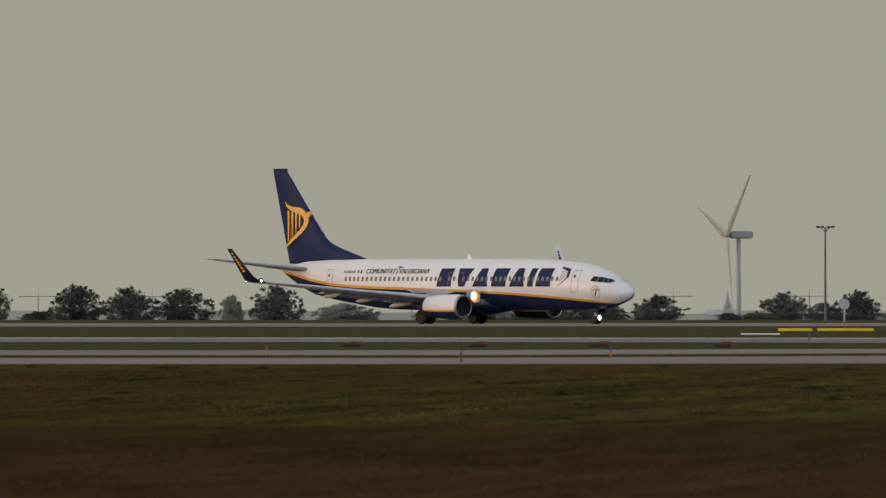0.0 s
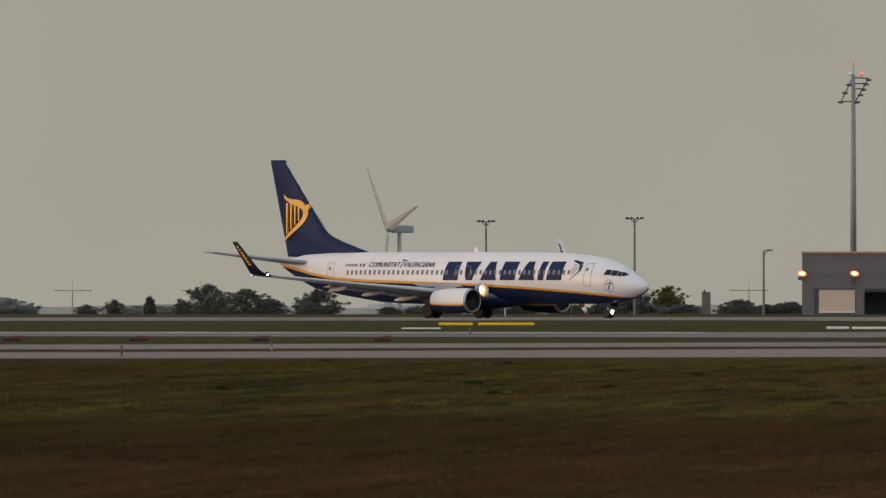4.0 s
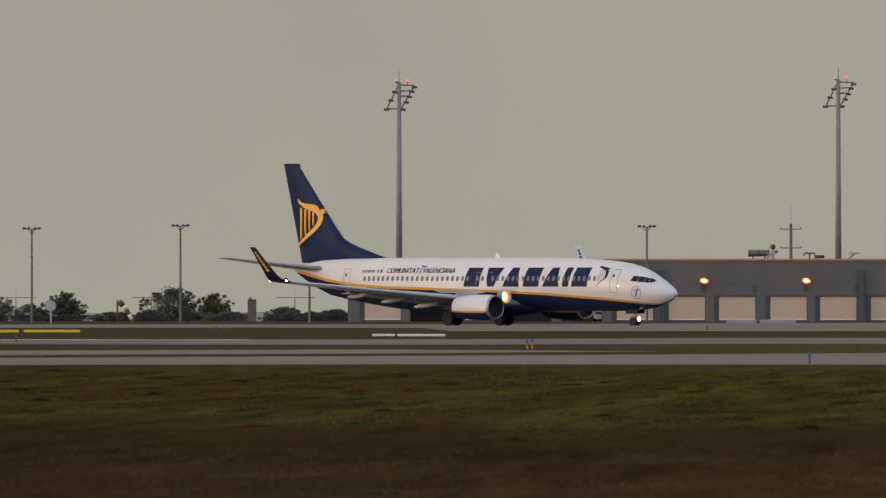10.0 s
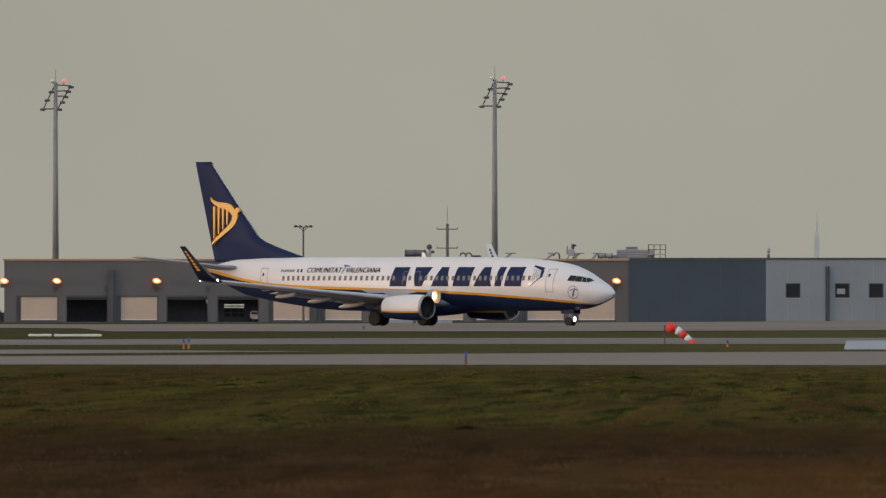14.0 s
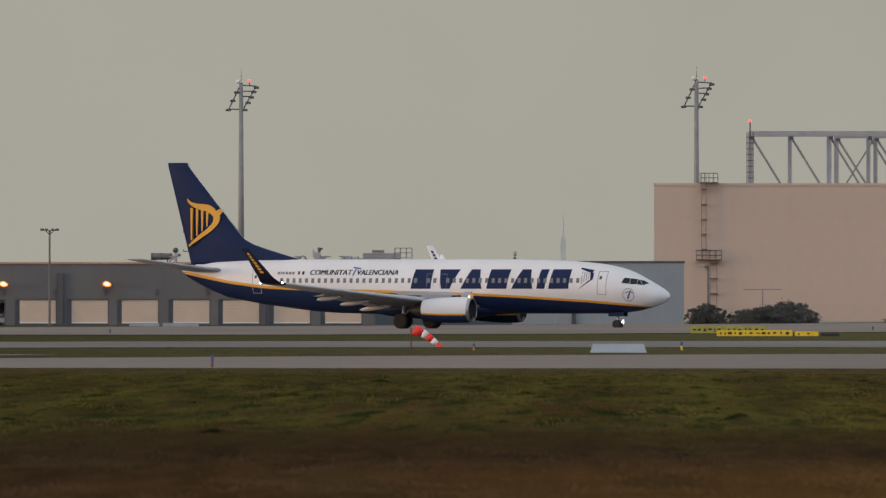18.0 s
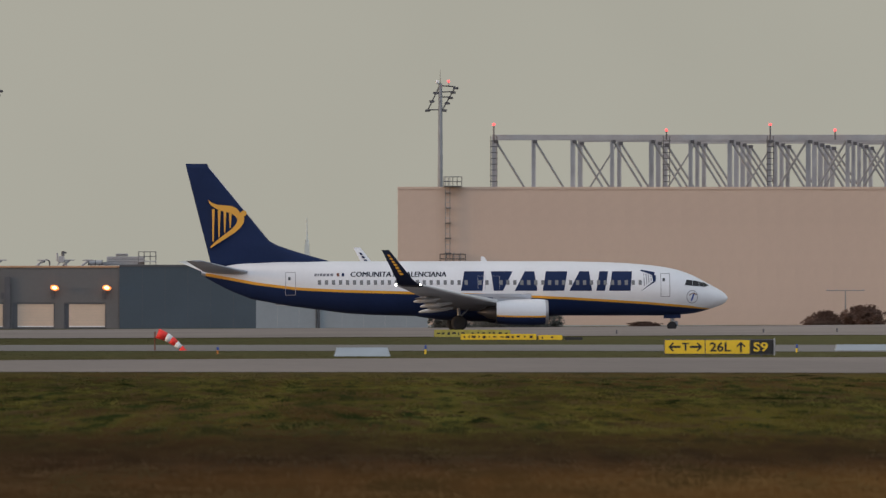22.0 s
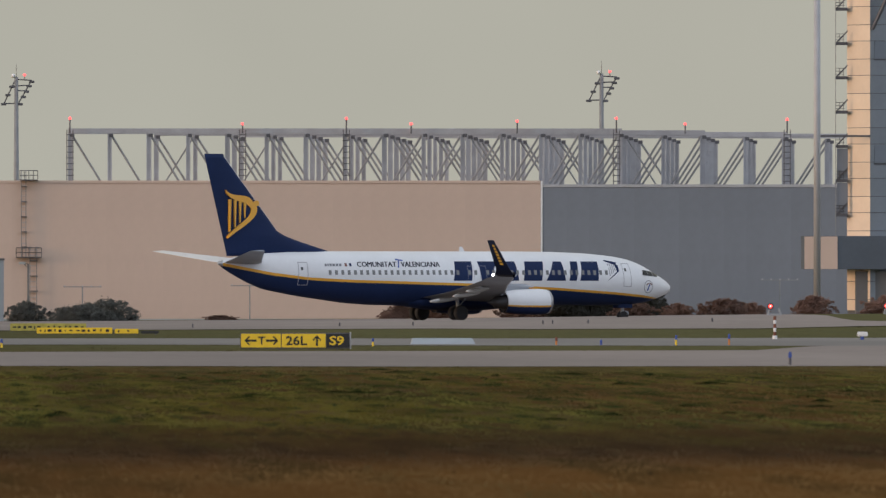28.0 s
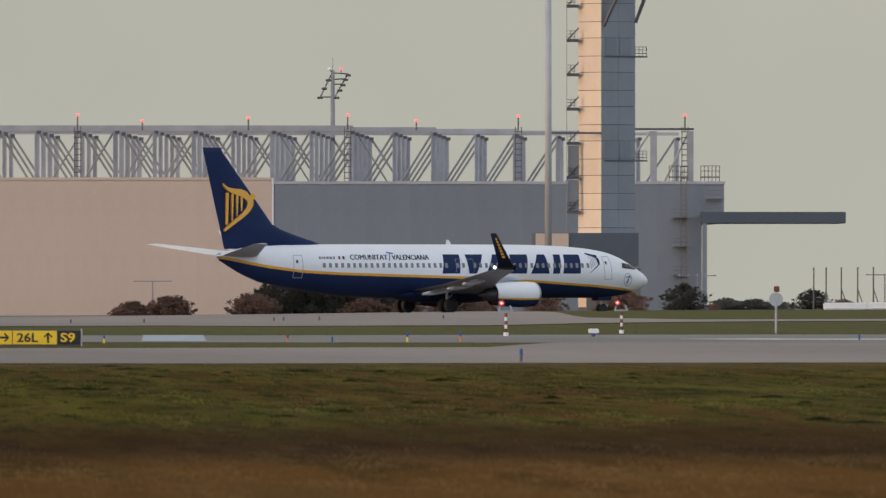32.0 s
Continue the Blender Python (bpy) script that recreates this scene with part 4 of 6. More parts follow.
            for q in range(1, 3):
                part("glazing_bar", box(fresh(), a + w0 + (w1 - w0) * q / 3, a + w0 + (w1 - w0) * q / 3 + 0.1, 8.95, 8.99, zlo, zhi), GLOOM, p)
            # dark plate added for the trees seen through the window's lower part
            part("tree_plate", box(fresh(), a + w0, a + w1, 9.12, 9.16, zlo, zlo + (zhi - zlo) * 0.62), DARK_STEEL, p, "dark plate for the trees seen through the window")
        else:
            bm = fresh()
            box(bm, a - 0.4, a + dw + 0.4, 9.0, 9.1, 0, H - 0.1)
            part("partition", bm, GLOOM, o)
    for u in (897, 1257, 1617):
        bm = fresh()
        box(bm, (u - 713) * k, (u - 713) * k + 0.62, -0.35, 0.0, 0, H - 0.95, 0.05)
        part("downpipe", bm, DARK_STEEL, o, "dark boxed downpipe")
    for u in (714, 807, 984, 1162, 1345, 1526, 1706, 1798):
        a = (u - 713) * k
        bm = fresh()
        cyl(bm, (a, -0.02, 4.15), (a, -0.7, 4.32), 0.05)
        box(bm, a - 0.05, a + 0.52, -0.95, -0.45, 4.36, 4.46, 0.03)
        lamp = part("wall_lamp", bm, DARK_STEEL, o, "wall lamp with warm light")
        bm = fresh()
        bmesh.ops.create_uvsphere(bm, u_segments=14, v_segments=8, radius=0.5, matrix=Matrix.LocRotScale((a, -0.80, 4.25), Euler((0, radians(8), 0)), (0.92, 0.5, 0.56)))
        part("bulb", bm, LAMP_WARM, lamp, "glowing warm bulb", True)
        bm = fresh()
        bmesh.ops.create_uvsphere(bm, u_segments=14, v_segments=8, radius=0.5, matrix=Matrix.LocRotScale((a, -1.02, 4.25), Euler((0, radians(8), 0)), (0.56, 0.16, 0.34)))
        part("lens", bm, LAMP_HOT, lamp, "white-hot middle of the lamp", True)
        bm = fresh()
        box(bm, a - 0.45, a - 0.05, -0.2, 0, 3.55, 3.95, 0.02)
        part("switch_box", bm, DARK_STEEL, lamp)
    # small dark vents under the eaves
    for i in range(12):
        u = 800 + i * 90
        bm = fresh()
        box(bm, (u - 713) * k, (u - 713) * k + 0.32, -0.1, 0.0, 3.1, 3.75, 0.02)
        part("wall_vent", bm, DARK_STEEL, o)
    return o


service_building()


def van(u, d):
    """The white tail of a van in an open bay."""
    o = thing("van", stand(B(u), d), "small white van parked inside an open garage bay", "van")
    part("body", box(fresh(), -0.5, 0.5, -1.6, 1.6, 0.3, 1.15, 0.12), WHITE, o, "white van body")
    part("rear_window", box(fresh(), -0.36, 0.36, -1.62, -1.58, 0.78, 1.05, 0.02), PANE_DARK, o)
    for x in (-0.38, 0.38):
        for y in (-1.0, 1.0):
            part("tyre", cyl(fresh(), (x - 0.1, y, 0.3), (x + 0.1, y, 0.3), 0.3, seg=14), RUBBER, o)


van(1158, 2806.0)


def office_block():
    d = 2800.0
    k = d / 48200.0
    o = thing("office_block", stand(B(1820), d - 0.3), "low slate blue and pale grey block with square windows", "building")
    H = 6.42
    w1, w2 = (2062 - 1820) * k, (2366 - 1820) * k
    bm = fresh()
    box(bm, 0.01, w1, 0, 20, 0, H)
    part("blue_wall", bm, WALL_BLUE, o, "dark slate blue clad wall")
    for i in range(1, 6):
        bm = fresh()
        box(bm, w1 * i / 6, w1 * i / 6 + 0.03, -0.015, 0.0, 0.05, H - 0.1)
        part("cladding_joint", bm, DARK_STEEL, o)
    # pale wall with real openings
    wins = [(2097, 26), (2184, 26), (2244, 26), (2304, 26)]
    z0, z1 = 2.45, 3.95
    xs = [w1]
    for u, w in wins:
        xs += [(u - 1820) * k, (u - 1820 + w) * k]
    xs.append(w2)
    part("pale_wall", box(fresh(), w1, w2, 0.0, 0.4, 0, z0), WALL_PALE, o, "pale grey clad wall")
    part("pale_wall", box(fresh(), w1, w2, 0.0, 0.4, z1, H), WALL_PALE, o, "pale grey clad wall")
    for i in range(0, len(xs), 2):
        part("pale_wall", box(fresh(), xs[i], xs[i + 1], 0.0, 0.4, z0, z1), WALL_PALE, o, "pale grey clad wall")
    bm = fresh()
    box(bm, w1, w2, 19.6, 20, 0, H)
    box(bm, w2 - 0.3, w2, 0.4, 19.6, 0, H)
    box(bm, w1, w2 - 0.3, 0.9, 1.0, 0, H)
    part("inner_wall", bm, GLOOM, o)
    for u, w in wins:
        a, b = (u - 1820) * k, (u - 1820 + w) * k
        fr = fresh()
        for q in ((a, a + 0.09, z0, z1), (b - 0.09, b, z0, z1), (a + 0.09, b - 0.09, z0, z0 + 0.09), (a + 0.09, b - 0.09, z1 - 0.09, z1)):
            box(fr, q[0], q[1], 0.1, 0.22, q[2], q[3])
        f = part("window", fr, DARK_STEEL, o, "square dark window")
        bm = fresh()
        box(bm, a + 0.09, b - 0.09, 0.15, 0.17, z0 + 0.09, z1 - 0.09)
        part("pane", bm, OFFICE_PANE, f)
        # a reflection in two of the panes, painted as a pale plate
        if u in (2184, 2304):
            part("pane_reflection", box(fresh(), a + 0.2, a + 1.05, 0.135, 0.147, z0 + 0.4, z0 + 0.95), STEEL_GREY, f, "pale painted reflection on the pane")
        bm = fresh()
        box(bm, a - 0.05, b + 0.05, -0.06, 0.1, z0 - 0.07, z0)
        part("sill", bm, STEEL_GREY, f)
    for u in (2167.3, 2171.9):
        part("downpipe", box(fresh(), (u - 1820) * k, (u + 2.7 - 1820) * k, -0.2, 0, 0, H - 0.7, 0.03), DARK_STEEL, o, "dark boxed downpipe")
    for i in range(1, 8):
        a = w1 + (w2 - w1) * i / 8
        bm = fresh()
        box(bm, a, a + 0.025, -0.012, 0.0, 0.05, z0 - 0.12)
        part("cladding_joint", bm, STEEL_GREY, o)
        bm = fresh()
        box(bm, a, a + 0.025, -0.012, 0.0, z1 + 0.05, H - 0.1)
        part("cladding_joint", bm, STEEL_GREY, o)
    bm = fresh()
    box(bm, 0.01, w2, 0, 20, H, H + 0.12)
    box(bm, 0.01, w2 + 0.08, -0.08, 0, H - 0.05, H + 0.16, 0.02)
    part("roof", bm, DARK_STEEL, o, "flat dark roof")


office_block()


def roof_clutter():
    """Units, ducts and aerials on the flat roofs."""
    d = 2800.0
    k = d / 48200.0
    zr = float(ground_z(*spot(B(1500), d))) + 6.47
    def unit(name, u0, u1, z0, z1, dep, material, label, cat, extra=None):
        x0, y = spot(B(u0), d)
        o = thing(name, pose(x0, y + 6, zr), label, cat)
        w = (u1 - u0) * k
        bm = fresh()
        box(bm, 0, w, 0, dep, z0, z1, 0.04)
        part("casing", bm, material, o)
        bm = fresh()
        for i in range(5):
            box(bm, 0.1, w - 0.1, -0.03, 0, z0 + (z1 - z0) * (i + 0.3) / 5.5, z0 + (z1 - z0) * (i + 0.75) / 5.5)
        part("louvre", bm, DARK_STEEL if material is DARK_STEEL else MAST_GREY, o)
        for a in (0.1, w - 0.2):
            bm = fresh()
            box(bm, a, a + 0.1, 0.1, dep - 0.1, 0, max(z0, 0.06))
            part("foot", bm, DARK_STEEL, o)
        return o
    def drum(u0, u1, r, z, material, label):
        """A lying cylinder with rims on two saddles."""
        x0, y = spot(B(u0), d)
        o = thing("roof_drum", pose(x0, y + 6, zr), label, "ventilator")
        w = (u1 - u0) * k
        part("shell", cyl(fresh(), (0, 0, z), (w, 0, z), r, r * 0.92, 18), material, o)
        for a in (0.0, w * 0.5, w):
            part("rim", cyl(fresh(), (a - 0.05, 0, z), (a + 0.05, 0, z), r * 1.08, seg=18), DARK_STEEL, o)
        for a in (w * 0.2, w * 0.8):
            part("saddle", box(fresh(), a - 0.06, a + 0.06, -r * 0.6, r * 0.6, 0, z - r * 0.7), DARK_STEEL, o)
    drum(1421, 1456, 0.36, 0.62, POLE_GREY, "dark lying fan drum on the flat roof")
    drum(1764, 1788, 0.27, 0.36, STEEL_GREY, "pale lying drum on the flat roof")
    unit("roof_box", 1540, 1555, 0.1, 0.4, 1.0, DARK_STEEL, "low dark box on the flat roof", "roof unit")
    unit("roof_unit", 1796, 1862, 0.08, 1.0, 3.0, STEEL_GREY, "pale ventilation unit on the flat roof", "ventilator")
    unit("roof_unit", 1812, 1834, 1.02, 1.3, 1.4, STEEL_GREY, "small pale cap of the ventilation unit", "ventilator")
    unit("roof_unit", 1780, 1798, 0.08, 0.42, 1.6, STEEL_GREY, "small pale ventilation unit on the flat roof", "ventilator")
    # railed platform
    x0, y = spot(B(1852), d)
    o = thing("roof_platform", pose(x0, y + 5, zr), "small railed platform on the flat roof", "platform")
    w = 32 * k
    bm = fresh()
    box(bm, 0, w, 0, 2, 0.45, 0.55)
    part("deck", bm, STEEL_GREY, o)
    for a in (0.05, w / 3, 2 * w / 3, w - 0.05):
        for y2 in (0.05, 1.95):
            bm = fresh()
            cyl(bm, (a, y2, 0), (a, y2, 1.5), 0.035, seg=6)
            part("post", bm, DARK_STEEL, o)
    for z in (1.0, 1.48):
        bm = fresh()
        cyl(bm, (0, 0.05, z), (w, 0.05, z), 0.03, seg=6)
        part("rail", bm, DARK_STEEL, o)
        bm = fresh()
        cyl(bm, (0, 1.95, z), (w, 1.95, z), 0.03, seg=6)
        part("rail", bm, DARK_STEEL, o)
    # skewed duct pipes
    for u in (1451, 1597, 1672, 1718, 1752):
        x0, y = spot(B(u), d)
        o = thing("roof_duct", pose(x0, y + 5, zr), "slanting pale duct on the flat roof", "duct")
        bm = fresh()
        cyl(bm, (0, 0, 0.05), (0.75, 0, 0.62), 0.12, seg=10)
        part("pipe", bm, STEEL_GREY, o)
        bm = fresh()
        box(bm, 0.1, 1.25, -0.2, 0.2, 0.55, 0.68, 0.03)
        part("hood", bm, STEEL_GREY, o)
    for u in (1524, 1534, 1690):
        x0, y = spot(B(u), d)
        o = thing("roof_vent", pose(x0, y + 5, zr), "dark bent vent pipe on the flat roof", "vent")
        bm = fresh()
        for i in range(8):
            a, b = math.pi * i / 8, math.pi * (i + 1) / 8
            cyl(bm, (math.cos(a) * 0.3, 0, 0.35 + math.sin(a) * 0.3), (math.cos(b) * 0.3, 0, 0.35 + math.sin(b) * 0.3), 0.08, seg=8)
        cyl(bm, (0.3, 0, 0), (0.3, 0, 0.36), 0.08, seg=8)
        part("pipe", bm, DARK_STEEL, o)
    # dish post with two drums
    x0, y = spot(B(1464), d)
    o = thing("roof_aerial", pose(x0, y + 5, zr), "weather instruments on a short roof post", "instrument")
    bm = fresh()
    cyl(bm, (0, 0, 0), (0, 0, 1.3), 0.2, 0.14)
    part("post", bm, STEEL_GREY, o)
    for dx, r in ((-0.5, 0.2), (0.0, 0.3), (0.35, 0.18)):
        bm = fresh()
        ball(bm, (dx, 0, 0.75 if dx else 1.25), r)
        part("drum", bm, DARK_STEEL, o, "", True)
    x0, y = spot(B(1718), d)
    o = thing("roof_aerial", pose(x0, y + 5, zr), "weather instruments on a roof tripod", "instrument")
    for a in (-0.55, 0.45):
        part("leg", cyl(fresh(), (a, 0, 0), (a * 0.3, 0, 0.7), 0.07, seg=6), STEEL_GREY, o)
    part("cabinet", box(fresh(), -0.42, 0.20, -0.3, 0.3, 0.35, 1.05, 0.06), STEEL_GREY, o, "pale instrument box")
    part("side_pipe", cyl(fresh(), (-0.55, 0, 0.5), (-0.55, 0, 1.35), 0.10, seg=8), STEEL_GREY, o)
    bm = fresh()
    cyl(bm, (0.05, 0, 1.05), (0.05, 0, 1.55), 0.16, seg=8)
    box(bm, -0.12, 0.42, -0.15, 0.15, 1.30, 1.50, 0.04)
    part("head", bm, DARK_STEEL, o, "dark instrument head")
    # tall antenna with two cross arms
    x0, y = spot(B(1496), d)
    o = thing("antenna_mast", pose(x0, y + 5, zr), "grey antenna mast with two cross arms", "antenna")
    bm = fresh()
    cyl(bm, (0, 0, 0), (0, 0, 3.65), 0.17, 0.15)
    cyl(bm, (0, 0, 3.65), (0, 0, 5.5), 0.025, seg=6)
    part("mast", bm, POLE_GREY, o)
    for z in (1.15, 3.1):
        bm = fresh()
        cyl(bm, (-1.05, 0, z), (1.05, 0, z), 0.05, seg=6)
        for a in (-1.05, 1.05):
            cyl(bm, (a, 0, z - 0.05), (a, 0, z + 0.2), 0.05, seg=6)
        part("cross_arm", bm, POLE_GREY, o)
    # finial on the office roof
    x0, y = spot(B(2066), d)
    o = thing("roof_beacon", pose(x0, y + 4, zr + 0.05), "brownish lamp post on the roof edge", "beacon")
    bm = fresh()
    cyl(bm, (0, 0, 0), (0, 0, 0.5), 0.2, 0.12)
    part("post", bm, DARK_STEEL, o)
    bm = fresh()
    ball(bm, (0, 0, 0.85), 0.2, 1.6)
    part("shade", bm, STEEL_GREY, o, "", True)


roof_clutter()


# ---- light masts ----
def light_mast(u, d, top, label):
    x, y = spot(B(u), d)
    g = float(ground_z(x, y))
    o = thing("light_mast", pose(x, y, g), label, "light mast", "apron light masts")
    bm = fresh()
    cyl(bm, (0, 0, 0), (0, 0, top), 0.42, 0.22, 14)
    part("pole", bm, MAST_GREY, o, "tapered grey pole", True)
    z = top
    fr = part("lamp_frame", fresh(), DARK_STEEL, o)
    bm = fresh()
    # skewed frame: low at the west, high at the east
    for a, b in (((-1.4, 0, z - 2.7), (0, 0, z - 0.1)), ((-1.4, 0, z - 2.7), (0.4, 0, z - 2.7)), ((0, 0, z - 0.25), (1.75, 0, z - 0.35)), ((0.3, 0, z - 2.6), (1.7, 0, z - 0.4)), ((0, 0, z - 1.4), (1.2, 0, z - 1.4)), ((0, 0, z - 0.9), (1.45, 0, z - 0.85))):
        cyl(bm, (a[0], a[1], z + (a[2] - z) * 1.12), (b[0], b[1], z + (b[2] - z) * 1.12), 0.07, seg=6)
    part("frame_tube", bm, DARK_STEEL, fr)
    for a, zz in ((-1.45, -2.78), (-0.95, -1.85), (-0.5, -1.0), (0.45, -2.78), (0.8, -2.05), (1.15, -1.5), (1.45, -0.95), (1.75, -0.5)):
        bm = fresh()
        box(bm, a - 0.31, a + 0.31, -0.2, 0.25, z + zz * 1.12 - 0.14, z + zz * 1.12 + 0.14, 0.05)
        part("floodlight", bm, DARK_STEEL, fr, "dark floodlight head")
    bm = fresh()
    ball(bm, (-0.35, -0.2, z + 0.12), 0.24)
    part("white_beacon", bm, WHITE, fr, "white globe")
    bm = fresh()
    ball(bm, (0.95, 0, z + 0.22), 0.17)
    part("red_lamp", bm, LAMP_RED, fr, "glowing red obstruction lamp")
    part("lightning_rod", cyl(fresh(), (0, 0, z), (0, 0, z + 1.5), 0.035, 0.02, 5), DARK_STEEL, fr)
    bm = fresh()
    cyl(bm, (0.95, 0, z - 0.3), (0.95, 0, z + 0.1), 0.05, seg=6)
    part("lamp_stem", bm, DARK_STEEL, fr)
    return o


for u, top in ((804, 27.25), (1582, 27.55), (2388, 27.75), (3424, 27.65)):
    light_mast(u, 3100.0, top, "tall grey apron light mast with floodlights and red lamp")


def flood_pole(u, d, h, double=True, reach=1):
    o = thing("street_lamp", stand(B(u), d), "slim grey street lamp with a twin head" if double else "slim grey street lamp with a single arm", "street lamp", "roadside lamps")
    bm = fresh()
    cyl(bm, (0, 0, 0), (0, 0, h), 0.13, 0.09, 8)
    part("pole", bm, POLE_GREY, o)
    for s in ((-1, 1) if double else (reach,)):
        bm = fresh()
        cyl(bm, (0, 0, h - 0.45), (s * 0.4, 0, h - 0.02), 0.04, seg=6)
        cyl(bm, (0, 0, h), (s * 0.85, 0, h + 0.02), 0.04, seg=6)
        part("arm", bm, POLE_GREY, o)
        for e in ((0.16, 0.46), (0.54, 0.95)) if double else ((0.25, 0.92),):
            bm = fresh()
            box(bm, min(s * e[0], s * e[1]), max(s * e[0], s * e[1]), -0.25, 0.25, h - 0.02, h + 0.19, 0.05)
            head = part("lamp_head", bm, DARK_STEEL if double else PALE_FAR, o)
            part("lamp_glass", box(fresh(), min(s * (e[0] + 0.04), s * (e[1] - 0.04)), max(s * (e[0] + 0.04), s * (e[1] - 0.04)), -0.2, 0.2, h - 0.05, h - 0.022), PALE_FAR, head)
    return o


for u, top in ((152, 403), (416, 398), (1243, 400)):
    flood_pole(u, 2740.0, 2.976 + (516 - top) * 2740 / 48200.0 - 0.0)
flood_pole(645, 2750.0, 6.5, False)
flood_pole(2409, 2700.0, 5.7, False, -1)


# ---- the hangar with its roof frames ----
def hangar():
    d = 2900.0
    k = d / 48200.0
    x0, y0 = spot(B(2313), d)
    g = float(ground_z(*spot(B(3000), d)))
    o = thing("hangar", pose(x0, y0, g), "huge flat hangar clad in tan and grey sheets, steel roof frames", "hangar")
    H = 14.62
    def X(u):
        return (u - 2313) * k
    # cladding of big sheets
    n = 30
    w = X(3316) / n
    bm = fresh()
    box(bm, 0, X(3316), 0.06, 60, 0, H)
    part("tan_wall", bm, HANGAR_TAN, o, "tan clad wall")
    sheet_bm = fresh()
    box(sheet_bm, 0.002, w - 0.002, 0, 0.06, 0.02, H - 0.25)
    first = part("tan_sheet", sheet_bm, HANGAR_TAN, o)
    for i in range(1, n):
        same_part("tan_sheet", first.data, pose(i * w, 0, 0), o)
    bm = fresh()
    box(bm, X(3317), X(4077), 0.06, 60, 0, H - 0.35)
    box(bm, X(4077), X(4118), 0.06, 60, 9.8, H - 0.35)
    part("grey_wall", bm, HANGAR_GREY, o, "grey clad wall")
    n2 = 20
    w2 = (X(4118) - X(3322)) / n2
    sheet_bm = fresh()
    box(sheet_bm, 0.003, w2 - 0.003, 0, 0.06, 0.02, H - 0.65)
    first = part("grey_sheet", sheet_bm, HANGAR_GREY, o)
    first.matrix_basis = pose(X(3322), 0, 0)
    for i in range(1, n2 - 1):
        same_part("grey_sheet", first.data, pose(X(3322) + i * w2, 0, 0), o)
    bm = fresh()
    box(bm, X(3316.2), X(3319.4), -0.03, 0.06, 0, H + 0.05)
    part("corner_strip", bm, WHITE, o, "white corner strip")
    bm = fresh()
    box(bm, -0.05, X(3316), -0.06, 0.2, H - 0.2, H + 0.1, 0.02)
    part("tan_coping", bm, HANGAR_TAN, o)
    bm = fresh()
    box(bm, X(3320), X(4118) + 0.1, -0.06, 0.2, H - 0.62, H - 0.3, 0.02)
    part("grey_coping", bm, STEEL_GREY, o)
    # roof frames, one behind the other
    ftop = H + 5.54
    bay = 69.6 * k
    for i in range(5):
        xs, y = X(2484 + i * 154), 4.0 + i * 11.0
        nb, top = 14, ftop - i * 0.09
        fr = fresh()
        box(fr, xs - 0.25, xs + nb * bay + 0.25, y - 0.22, y + 0.22, top - (0.46 if i < 3 else 0.2), top + 0.14, 0.04)
        f = part("roof_frame", fr, TRUSS_GREY, o, "pale steel roof frame")
        for j in range(nb + 1):
            a = xs + j * bay
            bm = fresh()
            # an I-section: two flanges with the web set back, and a dark knuckle under the beam
            r = 0.27 if j % 2 == 0 else 0.23
            box(bm, a - r, a - r + 0.12, y - 0.20, y + 0.20, H - 0.3, top - 0.42, 0.02)
            box(bm, a + r - 0.16, a + r, y - 0.20, y + 0.20, H - 0.3, top - 0.42, 0.02)
            box(bm, a - r + 0.12, a + r - 0.16, y - 0.10, y + 0.06, H - 0.3, top - 0.42)
            part("post", bm, TRUSS_GREY, f)
            part("knuckle", box(fresh(), a - r * 0.1, a + r + 0.16, y - 0.26, y - 0.205, top - 0.78, top - 0.42, 0.02), DARK_STEEL, f)
            if j < nb:
                falling = ((a + 0.2, y, top - 0.6), (a + bay * 0.80, y, H - 0.2))
                rising = ((a + bay - 0.2, y, top - 0.6), (a + bay * 0.20, y, H - 0.2))
                part("brace", cyl(fresh(), *(falling if j < nb // 2 else rising), 0.12, seg=6), MAST_GREY, f)
                if i == 1 and j % 2 == 0:
                    part("brace", cyl(fresh(), *(rising if j < nb // 2 else falling), 0.09, seg=6), MAST_GREY, f)
    # ladders with lamps on top
    for u, hh in ((2483, 1.1), (2789, 0.5), (2973, 1.1), (3088, 0.5), (3276, 0.8), (3452, 1.1), (3574, 0.5), (3755, 1.0), (4051, 1.1)):
        a = X(u)
        y = 3.0
        bm = fresh()
        cyl(bm, (a, y, ftop - 0.4), (a, y, ftop + hh), 0.09, seg=6)
        l = part("lamp_post", bm, DARK_STEEL, o)
        bm = fresh()
        ball(bm, (a, y, ftop + hh + 0.12), 0.17)
        part("red_lamp", bm, LAMP_RED, l, "glowing red obstruction lamp")
        if u in (2483, 2789, 2973, 3452, 3755, 4051):
            lad = fresh()
            for s in (-0.33, 0.33):
                cyl(lad, (a + s, y - 0.3, H - 0.3), (a + s, y - 0.3, ftop), 0.05, seg=5)
            lo = part("ladder", lad, DARK_STEEL, o)
            for q in range(9):
                bm = fresh()
                box(bm, a - 0.42, a + 0.42, y - 0.36, y - 0.24, H + q * 0.62, H + q * 0.62 + 0.09)
                part("rung", bm, DARK_STEEL, lo)
    # far end of the last frame, tied to the tower side
    bm = fresh()
    box(bm, X(3905), X(4067), 2.6, 3.0, ftop - 0.36, ftop - 0.14, 0.03)
    part("edge_beam", bm, DARK_STEEL, o, "dark edge beam")
    for u in (3995, 4060):
        bm = fresh()
        box(bm, X(u) - 0.35, X(u) + 0.35, 2.6, 3.0, H - 0.3, ftop - 0.45, 0.04)
        part("end_post", bm, TRUSS_GREY, o)
    for a, b in ((3930, 3990), (4015, 4058)):
        bm = fresh()
